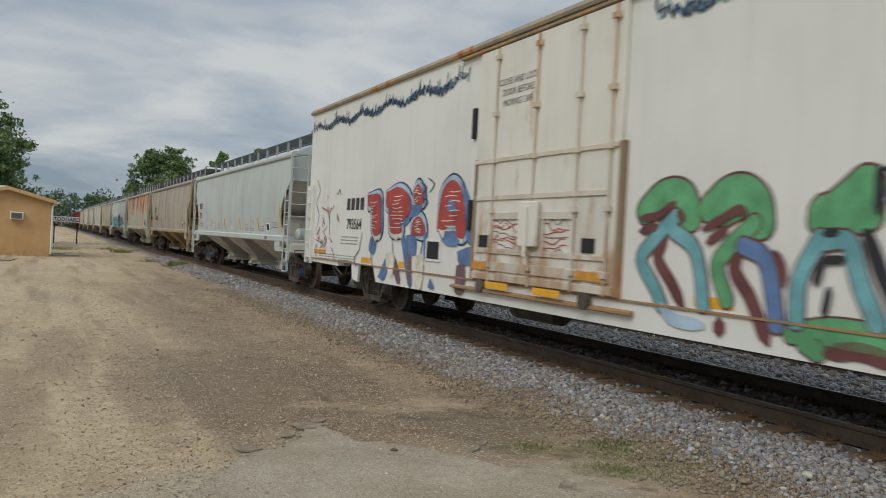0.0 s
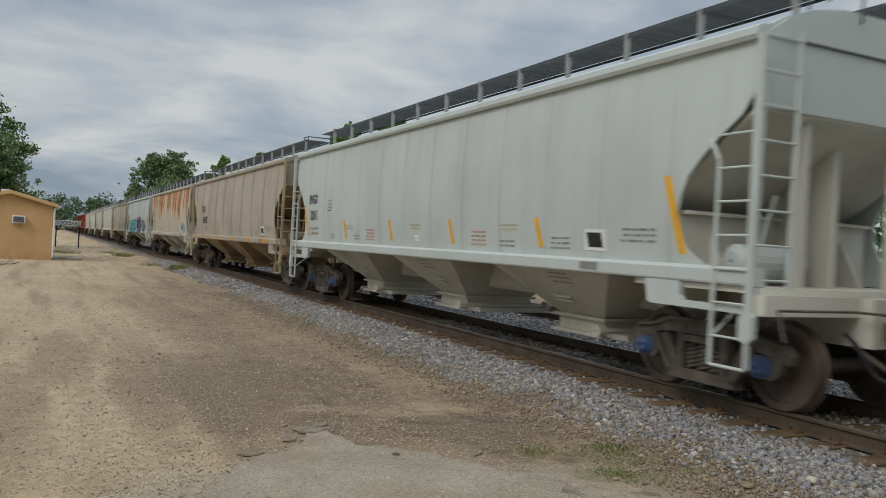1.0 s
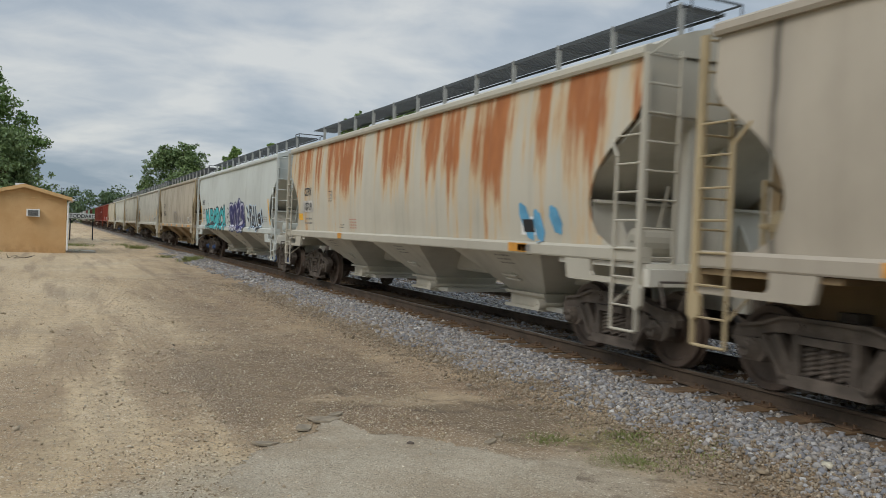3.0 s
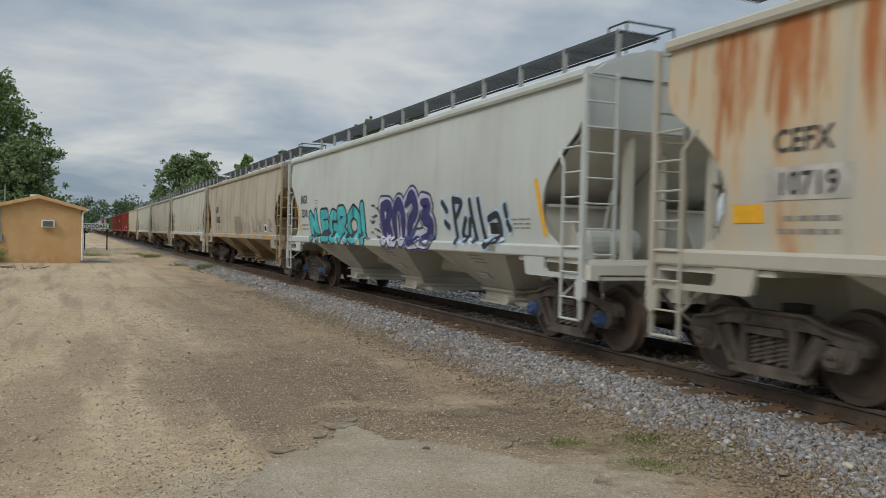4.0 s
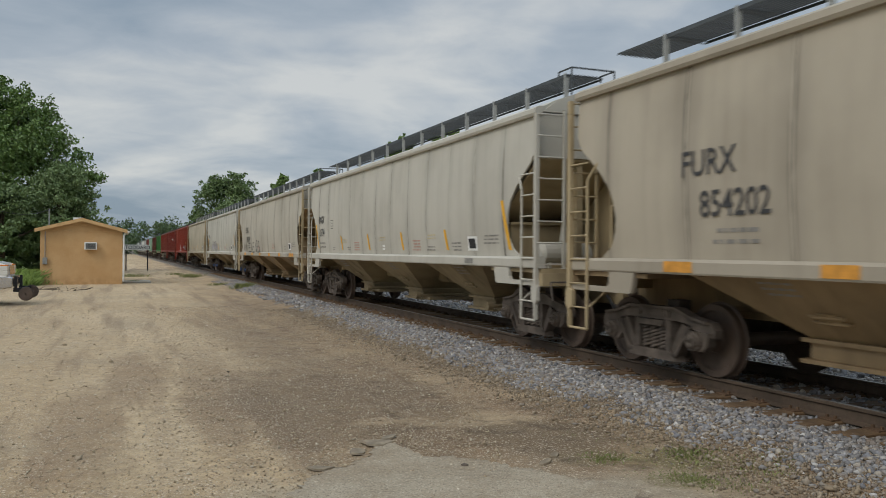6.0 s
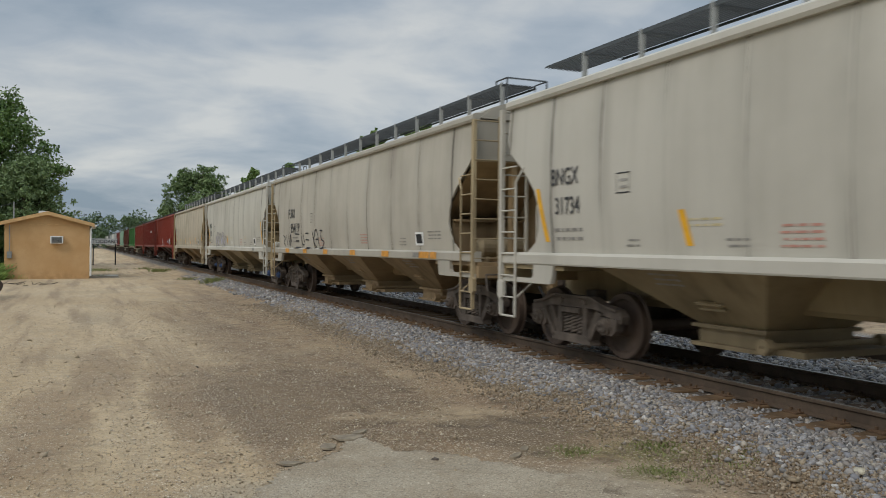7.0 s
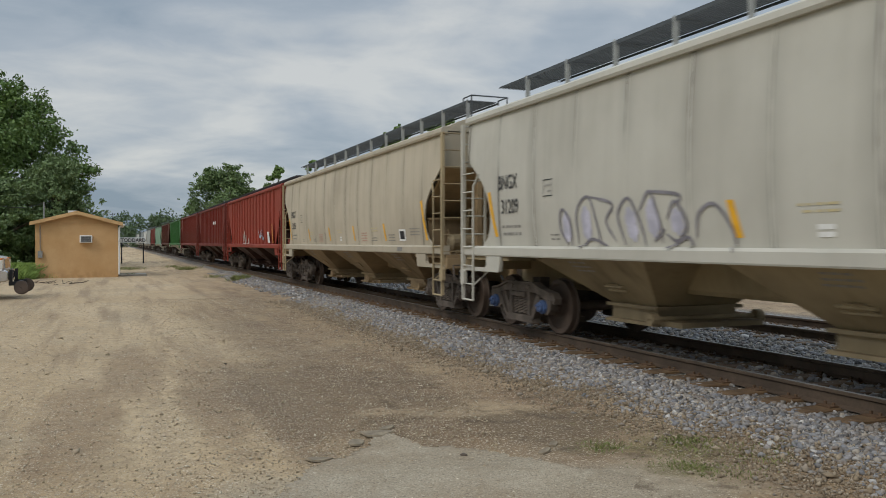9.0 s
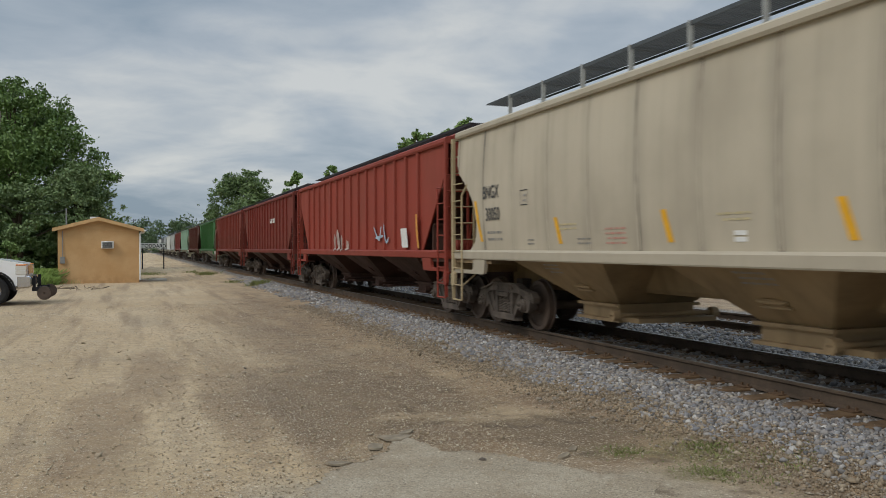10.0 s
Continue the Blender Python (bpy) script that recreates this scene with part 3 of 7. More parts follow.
def board_post_mesh():
    bm = bmesh.new()
    box(bm, -1.035, -1.017, -0.017, 0.017, EAVE + 0.27, 4.365)
    box(bm, -1.018, -0.97, -0.024, -0.016, EAVE + 0.29, 4.295)
    return mesh_of("board_post", bm, M["post"])


def hatch_mesh():
    bm = bmesh.new()
    prism(bm, [(-0.3, 4.10), (0.3, 4.10), (0.3, 4.20), (0.2, 4.27), (-0.2, 4.27), (-0.3, 4.20)], -1.75, 1.75)
    return mesh_of("hatch_cover", bm, M["under"])


def ladder_mesh(q):
    """Corner ladder of the near side: a broad corner post on a gusset, and a thin stile bent in at its top."""
    bm = bmesh.new()
    prism_x(bm, [(q * 7.94, 3.66), (q * 7.94, 1.02), (q * 7.97, 0.98), (q * 7.97, 0.78), (q * 7.91, 0.72), (q * 7.91, 0.48), (q * 7.88, 0.48), (q * 7.88, 0.72), (q * 7.80, 0.78), (q * 7.80, 0.98), (q * 7.86, 1.02), (q * 7.86, 3.66)], -1.665, -1.605)
    tube(bm, (-1.645, q * 7.44, 0.47), (-1.645, q * 7.44, 2.50), 0.022, 8)
    tube(bm, (-1.645, q * 7.44, 2.50), (-1.60, q * 7.26, 2.72), 0.022, 8)
    tube(bm, (-1.645, q * 7.44, 0.47), (-1.645, q * 7.89, 0.47), 0.018, 8)
    tube(bm, (-1.645, q * 7.44, 0.74), (-1.30, q * 7.44, 1.02), 0.016, 6)
    return mesh_of("ladder", bm, M["under"])


def end_stile_mesh(q):
    bm = bmesh.new()
    box(bm, -1.19, -1.15, min(q * 7.92, q * 7.96), max(q * 7.92, q * 7.96), 1.26, 3.72)
    return mesh_of("end_stile", bm, M["under"])


def bulkhead_mesh(q):
    """Cross plate that closes the foot of the slope sheet, with its stiffening angles."""
    bm = bmesh.new()
    prism_x(bm, [(q * 6.72, 1.262), (q * 6.78, 1.262), (q * 6.78, 1.98), (q * 6.72, 1.98)], -1.50, 1.50)
    for x in (-1.05, -0.35, 0.35, 1.05):
        prism_x(bm, [(q * 6.783, 1.262), (q * 7.10, 1.262), (q * 6.783, 1.80)], x - 0.02, x + 0.02)
    prism_x(bm, [(q * 6.70, 1.98), (q * 6.86, 1.98), (q * 6.86, 2.02), (q * 6.70, 2.02)], -1.50, 1.50)
    return mesh_of("bulkhead", bm, M["under"])


def rung_mesh(q):
    bm = bmesh.new()
    tube(bm, (-1.65, q * 7.42, 0), (-1.65, q * 7.90, 0), 0.013, 6)
    return mesh_of("rung", bm, M["under"])


def end_rung_mesh(q):
    bm = bmesh.new()
    tube(bm, (-1.64, q * 7.94, 0), (-1.15, q * 7.94, 0), 0.013, 6)
    return mesh_of("rung", bm, M["under"])


def rail_loop_mesh(q):
    """Handrail bent round the end of the roof walkway."""
    bm = bmesh.new()
    for x in (-0.99, -0.2):
        tube(bm, (x, q * 7.45, 4.33), (x, q * 7.45, 4.43), 0.014, 6)
        tube(bm, (x, q * 7.45, 4.43), (x, q * 7.85, 4.43), 0.014, 6)
        tube(bm, (x, q * 7.85, 4.43), (x, q * 7.85, 4.0), 0.014, 6)
    tube(bm, (-0.99, q * 7.85, 4.43), (-0.2, q * 7.85, 4.43), 0.014, 6)
    return mesh_of("handrail", bm, M["grating"])


def brake_mesh():
    """Brake cylinder, control valve and pipes on the end platform."""
    bm = bmesh.new()
    tube(bm, (-0.95, 7.45, 1.72), (-0.95, 6.85, 1.72), 0.17, 14)
    tube(bm, (-0.95, 7.45, 1.72), (-0.95, 7.70, 1.72), 0.03, 8)
    box(bm, -0.62, -0.34, 7.35, 7.62, 1.5, 1.9)
    box(bm, -0.56, -0.40, 7.63, 7.72, 1.62, 1.84)
    tube(bm, (-1.35, 7.30, 1.40), (0.5, 7.30, 1.40), 0.03, 8)
    tube(bm, (-0.48, 7.5, 1.262), (-0.48, 7.5, 1.5), 0.03, 8)
    tube(bm, (-1.35, 7.30, 1.40), (-1.35, 7.30, 2.15), 0.022, 6)
    tube(bm, (-1.35, 7.30, 2.15), (-0.48, 7.45, 1.88), 0.022, 6)
    box(bm, -1.08, -0.82, 6.95, 7.35, 1.262, 1.55)
    return mesh_of("brake_gear", bm, M["bogie"])


def tank_mesh():
    """Air reservoir lying across the end platform."""
    bm = bmesh.new()
    lathe(bm, [(-1.25, 0.02), (-1.25, 0.10), (-1.19, 0.18), (-0.35, 0.18), (-0.29, 0.10), (-0.29, 0.02)], 16)
    bmesh.ops.translate(bm, verts=bm.verts, vec=(0, -7.28, 1.50))
    for x in (-1.1, -0.45):
        box(bm, x - 0.03, x + 0.03, -7.40, -7.16, 1.262, 1.36)
    tube(bm, (-0.85, -7.28, 1.66), (-0.85, -7.45, 2.2), 0.02, 6)
    return mesh_of("air_reservoir", bm, M["bogie"])


def lever_mesh(q):
    """Uncoupling lever along the buffer beam with its bent handle."""
    bm = bmesh.new()
    pts = [(-1.52, q * 8.22, 0.78), (-1.50, q * 8.12, 1.06), (-0.45, q * 8.12, 1.06), (-0.18, q * 8.38, 1.05)]
    for a, b in zip(pts, pts[1:]):
        tube(bm, a, b, 0.014, 6)
    return mesh_of("uncoupling_lever", bm, M["bogie"])


def hose_mesh(q):
    """Rubber air hose hanging beside the coupler."""
    bm = bmesh.new()
    pts = smooth_curve([(-0.42, q * 8.02, 0.84), (-0.42, q * 8.18, 0.70), (-0.36, q * 8.32, 0.46), (-0.26, q * 8.46, 0.40), (-0.20, q * 8.56, 0.46)])
    for a, b in zip(pts, pts[1:]):
        tube(bm, a, b, 0.026, 7)
    return mesh_of("air_hose", bm, M["black"])


def smooth_curve(pts, n=4):
    p = [Vector(v) for v in pts]
    q = [p[0] * 2 - p[1]] + p + [p[-1] * 2 - p[-2]]
    out = []
    for i in range(1, len(q) - 2):
        a, b, c, d = q[i - 1:i + 3]
        for k in range(n):
            t = k / n
            out.append(0.5 * (2 * b + (c - a) * t + (2 * a - 5 * b + 4 * c - d) * t * t + (3 * b - a - 3 * c + d) * t ** 3))
    return out + [p[-1]]


def corner_post_mesh(q):
    """Square corner post of a ribbed car's open end."""
    bm = bmesh.new()
    box(bm, -1.60, -1.48, min(q * 7.66, q * 7.80), max(q * 7.66, q * 7.80), 1.262, EAVE - 0.07)
    return mesh_of("corner_post", bm, M["under"])


def bay_bracket_mesh():
    """Bracket for the shaker on the side of a discharge pocket."""
    bm = bmesh.new()
    f = lambda z: -(0.66 + (z - 0.60) / 0.70 * 0.84)
    hexa(bm, [(f(0.80) + 0.01, -0.16, 0.80), (f(0.80) - 0.035, -0.16, 0.80), (f(0.80) - 0.035, 0.16, 0.80), (f(0.80) + 0.01, 0.16, 0.80)],
         [(f(0.92) + 0.01, -0.13, 0.92), (f(0.92) - 0.035, -0.13, 0.92), (f(0.92) - 0.035, 0.13, 0.92), (f(0.92) + 0.01, 0.13, 0.92)])
    for z in (0.82, 0.88):
        tube(bm, (f(z) - 0.03, -0.22, z), (f(z) - 0.03, 0.22, z), 0.022, 6)
    return mesh_of("shaker_bracket", bm, M["bogie"])


def cap_mesh():
    """End cap of an axle bearing with its three bolts."""
    bm = bmesh.new()
    lathe(bm, [(-1.09, 0.02), (-1.09, 0.115), (-1.135, 0.115), (-1.14, 0.09), (-1.185, 0.085), (-1.195, 0.07), (-1.195, 0.02)], 16)
    for k in range(3):
        a = 2 * math.pi * k / 3 + 0.4
        tube(bm, (-1.195, 0.055 * math.cos(a), 0.055 * math.sin(a)), (-1.215, 0.055 * math.cos(a), 0.055 * math.sin(a)), 0.016, 6)
    bmesh.ops.translate(bm, verts=bm.verts, vec=(0, 0, 0.45))
    return mesh_of("bearing_cap", bm, M["bogie"])


def rib_mesh():
    bm = bmesh.new()
    prism_x(bm, [(-0.05, SILL1 + 0.02), (0.05, SILL1 + 0.02), (0.05, EAVE - 0.07), (-0.05, EAVE - 0.07)], -1.62, -1.562)
    return mesh_of("side_rib", bm, M["under"])


def seam_mesh():
    bm = bmesh.new()
    zs = np.linspace(SILL1 + 0.02, EAVE - 0.08, 12)
    pr = [[bm.verts.new((-side_x(z) - d, o, z)) for d, o in ((-0.001, -0.022), (0.004, 0.0), (-0.001, 0.022))] for z in zs]
    for a, b in zip(pr, pr[1:]):
        for i in (0, 1):
            bm.faces.new((a[i], a[i + 1], b[i + 1], b[i]))
    return mesh_of("weld_seam", bm, M["under"])


MESH = {"side_r": [mesh_of("side_sheet", side_sheet(CUT_ROUND, s), M["under"], True) for s in (-1, 1)],
        "side_f": [mesh_of("side_sheet", side_sheet(CUT_FLAT, s, False), M["under"]) for s in (-1, 1)],
        "wheelset": wheelset_mesh(), "bogie": bogie_mesh(), "gate": gate_mesh(), "slide": slide_mesh(), "shaft": shaft_mesh(), "slat": slat_mesh(), "centre_sill": centre_sill_mesh(), "roof": roof_mesh(),
        "eave": [eave_mesh(s) for s in (-1, 1)], "sill": [sill_mesh(s) for s in (-1, 1)],
        "end": [end_mesh(q) for q in (-1, 1)], "slope": [slope_mesh(q) for q in (-1, 1)],
        "platform": [platform_mesh(q) for q in (-1, 1)], "beam": [beam_mesh(q) for q in (-1, 1)], "draft": [draft_mesh(q) for q in (-1, 1)], "web": [web_mesh(q) for q in (-1, 1)],
        "bolster": [[bolster_mesh(q, s) for s in (-1, 1)] for q in (-1, 1)], "strut": [[strut_mesh(q, x) for x in (-0.75, 0.75)] for q in (-1, 1)], "coupler": [coupler_mesh(q) for q in (-1, 1)],
        "grating": [grating_mesh(s) for s in (-1, 1)], "post": board_post_mesh(), "hatch": hatch_mesh(),
        "ladder": [ladder_mesh(q) for q in (-1, 1)], "rung": [rung_mesh(q) for q in (-1, 1)],
        "end_rung": [end_rung_mesh(q) for q in (-1, 1)], "loop": [rail_loop_mesh(q) for q in (-1, 1)],
        "brake": brake_mesh(), "tank": tank_mesh(), "lever": [lever_mesh(q) for q in (-1, 1)], "hose": [hose_mesh(q) for q in (-1, 1)], "corner": [corner_post_mesh(q) for q in (-1, 1)], "bay_bracket": bay_bracket_mesh(), "end_stile": [end_stile_mesh(q) for q in (-1, 1)], "bulkhead": [bulkhead_mesh(q) for q in (-1, 1)], "cap": cap_mesh(), "rib": rib_mesh(), "seam": seam_mesh(),
        "bay": [bay_mesh(*b) for b in ((-5.6, -2.70), (-1.32, 1.32), (2.70, 5.6))]}

WHEELS = []      # (wheelset, distance of its car) for the turning wheels


def running_gear(root, near, bogies=(-BOGIE_Y, BOGIE_Y), caps=None):
    for by in bogies:
        b = place("bogie", MESH["bogie"], root, None, "", pose(0, by, 0))
        for a in (-1, 1):
            w = place("wheelset", MESH["wheelset"], b, None, "", pose(0, a * AXLE, WHEEL_R))
            if near:
                WHEELS.append((w, a * AXLE))
                place("bearing_cap", MESH["cap"], b, caps or M["bogie"], "", pose(0, a * AXLE, 0))


def hopper_car(label, paint, trim=None, low=None, gate=None, flat=False, near=True, caps=None, seams=(), top=None, deep=None, rail=None):
    trim, low = trim or paint, low or paint
    deep, rail = deep or low, rail or trim
    root = tagged(new("hopper_car"), label, "freight car", "cars of the train")
    for i in (0, 1):
        place("side_sheet", MESH["side_f" if flat else "side_r"][i], root, paint)
        place("roof_rail", MESH["eave"][i], root, trim)
        place("side_sill", MESH["sill"][i], root, trim)
        place("end_sheet", MESH["end"][i], root, trim)
        place("slope_sheet", MESH["slope"][i], root, deep)
        place("end_platform", MESH["platform"][i], root, low)
        place("coupler", MESH["coupler"][i], root)
        place("buffer_beam", MESH["beam"][i], root, low)
        place("draft_sill", MESH["draft"][i], root, low)
        place("end_web", MESH["web"][i], root, deep)
        for k in (0, 1):
            place("bolster_plate", MESH["bolster"][i][k], root, trim)
            place("end_strut", MESH["strut"][i][k], root, deep)
        rb = place("running_board", MESH["grating"][i], root, top, "", pose(0, 0, -0.24 if flat else 0.0))
        for k in range(12 if near else 4):
            place("grating_slat", MESH["slat"], rb, top, "", pose((i * 2 - 1) * (0.38 + 0.61 * k / (11 if near else 3)), 0, 0))
        if near:
            place("uncoupling_lever", MESH["lever"][i], root)
            place("air_hose", MESH["hose"][i], root)
        if flat and near:
            place("corner_post", MESH["corner"][i], root, paint)
    place("roof", MESH["roof"], root, trim)
    for i in range(4):
        place("hatch_cover", MESH["hatch"], root, trim, "", pose(0, -5.55 + 3.7 * i, 0))
    for i, y in enumerate((-4.0, 0.0, 4.0)):
        b = place("hopper_bay", MESH["bay"][i], root, low)
        place("outlet_gate", MESH["gate"], b, gate, "", pose(0, y, 0))
        place("gate_slide", MESH["slide"], b, low, "", pose(0, y, 0))
        if near:
            place("shaker_bracket", MESH["bay_bracket"], b, low, "", pose(0, y, 0))
        place("gate_shaft", MESH["shaft"], b, gate, "", pose(0, y - 0.72, 0.47))
    place("centre_sill", MESH["centre_sill"], root, low)
    if flat:
        for i in range(15):
            place("side_rib", MESH["rib"], root, paint, "", pose(0, -6.05 + 12.1 / 14 * i, 0))
    for y in seams:
        place("weld_seam", MESH["seam"], root, paint, "", pose(0, y, 0))
    running_gear(root, near, caps=caps)
    if near:
        place("brake_gear", MESH["brake"], root, rail)
        place("air_reservoir", MESH["tank"], root, rail)
        for i in (0, 1):
            lad = place("ladder", MESH["ladder"][i], root, rail)
            place("end_stile", MESH["end_stile"][i], lad, rail)
            place("bulkhead", MESH["bulkhead"][i], root, deep)
            for k in range(7):
                place("rung", MESH["rung"][i], lad, rail, "", pose(0, 0, 0.76 + 0.33 * k))
            for k in range(9):
                place("rung", MESH["end_rung"][i], lad, rail, "", pose(0, 0, 1.0 + 0.33 * k))
            if i == 0 and not flat:
                place("handrail", MESH["loop"][i], root, top)
        if not flat:
            for y in np.arange(-HALF + 0.1, HALF, 1.30):
                place("board_post", MESH["post"], root, None, "", pose(0, y, 0))
    return root

# ---- the train, head to tail ----
UND = {"grey": car_paint("under_grey", lin(206, 203, 192), 0.5, seed=3.0), "tan": car_paint("under_tan", lin(174, 157, 125), 1.0, seed=5.0, grimecol=(0.06, 0.047, 0.034, 1)),
       "brown": car_paint("under_brown", lin(172, 148, 114), 1.0, seed=6.0, grimecol=(0.05, 0.038, 0.027, 1)), "red": car_paint("under_red", lin(84, 60, 52), 0.9, seed=7.0, grimecol=(0.03, 0.024, 0.02, 1))}
GATE = car_paint("gate_paint", lin(206, 200, 184), 0.5, seed=9.0)
CAR = []         # (car, middle of the car along the track at 0 s)
SEAM_WIDE = [0.8 + 1.55 * k for k in range(-4, 4)]
SEAM_CLOSE = [0.5 + 1.2 * k for k in range(-5, 5)]

SPEC = [
    # centre, label, paint, underside, flat sides
    (29.3, "pale grey covered hopper car with rounded smooth sides and yellow reflectors", (lin(205, 212, 208), 0.28, 0.22, 0, 1.0), "grey", False),
    (46.2, "tan covered hopper car with dirt along its weld seams", (lin(192, 182, 166), 0.42, 0.85, 0, 2.3), "brown", False),
    (62.9, "cream covered hopper car with large rust patches on its side", (lin(206, 200, 184), 0.34, 0.15, 1.0, 4.1), "grey", False),
    (80.1, "pale grey covered hopper car with turquoise and violet graffiti", (lin(206, 211, 206), 0.28, 0.08, 0, 5.6), "grey", False),
    (96.9, "dusty tan covered hopper car with faded grey graffiti", (lin(192, 182, 164), 0.50, 0.85, 0, 6.9), "brown", False),
    (113.7, "off-white covered hopper car with dark weld streaks", (lin(204, 200, 188), 0.36, 0.85, 0, 8.2), "tan", False),
    (130.5, "dirty cream covered hopper car with black scrawled graffiti", (lin(198, 192, 178), 0.42, 0.85, 0, 9.4), "brown", False),
    (147.2, "off-white covered hopper car with outlined grey graffiti", (lin(206, 203, 191), 0.36, 0.85, 0, 10.7), "tan", False),
    (164.0, "cream covered hopper car with yellow reflector stripes", (lin(204, 193, 172), 0.45, 0.85, 0, 12.2), "brown", False),
    (180.2, "red ribbed covered hopper car with white graffiti marks", (lin(150, 68, 56), 0.35, 0, 0, 13.3), "red", True),
    (197.0, "dark red ribbed covered hopper car", (lin(122, 54, 46), 0.45, 0, 0, 14.8), "red", True),
    (213.8, "weathered red ribbed covered hopper car", (lin(130, 62, 52), 0.45, 0, 0, 15.9), "red", True),
    (231.2, "green ribbed covered hopper car", (lin(62, 112, 62), 0.40, 0, 0, 17.1), "grey", True),
    (248.4, "dark brown covered hopper car", (lin(92, 52, 44), 0.45, 0, 0, 18.4), "red", True),
    (265.6, "pale green covered hopper car", (lin(128, 160, 138), 0.40, 0, 0, 19.7), "grey", False),
    (282.8, "dull red covered hopper car", (lin(128, 70, 66), 0.45, 0, 0, 21.0), "red", True),
    (300.0, "grey covered hopper car in the tail of the train", (lin(170, 172, 170), 0.40, 0, 0, 22.0), "grey", False),
    (317.2, "white covered hopper car in the tail of the train", (lin(214, 214, 210), 0.30, 0, 0, 23.0), "grey", False),
    (334.4, "grey covered hopper car in the tail of the train", (lin(160, 165, 165), 0.40, 0, 0, 24.0), "grey", False),
    (351.6, "dark grey covered hopper car in the tail of the train", (lin(92, 96, 98), 0.40, 0, 0, 25.0), "grey", False),
    (368.8, "white covered hopper car in the tail of the train", (lin(208, 208, 204), 0.30, 0, 0, 26.0), "grey", False),
    (386.0, "grey covered hopper car in the tail of the train", (lin(150, 152, 150), 0.40, 0, 0, 27.0), "grey", False),
]
for n, (c, label, (col, grime, seam, rust, seed), und, flat) in enumerate(SPEC):
    col = tuple(v * (0.84 if not flat else 0.95) for v in col[:3]) + (1,)
    wide = n in (1, 2, 4, 6)
    pnt = car_paint("paint_car", col, grime, seam, rust, seed, 1.55 if wide else 1.2, first=0.8 if wide else 0.5)
    trm = car_paint("paint_trim", tuple(v * (0.98 if n in (0, 3, 5, 7) else 0.86) for v in col[:3]) + (1,), grime * 0.8, 0, 0, seed + 0.5)
    near = n < 12
    seams = (SEAM_WIDE if wide else SEAM_CLOSE) if seam > 0.3 else ()
    caps = M["bearing"] if n in (0, 3, 7) else None
    car = hopper_car(label, pnt, trm, UND[und], GATE if und == "grey" else UND[und], flat, near, caps, seams, M["black"] if flat else None, None, UND["tan"] if und == "brown" else None)
    CAR.append((car, c))


# ---- insulated boxcar at the head of the view ----
BOX_HALF, BOX_X = 8.58, 1.55


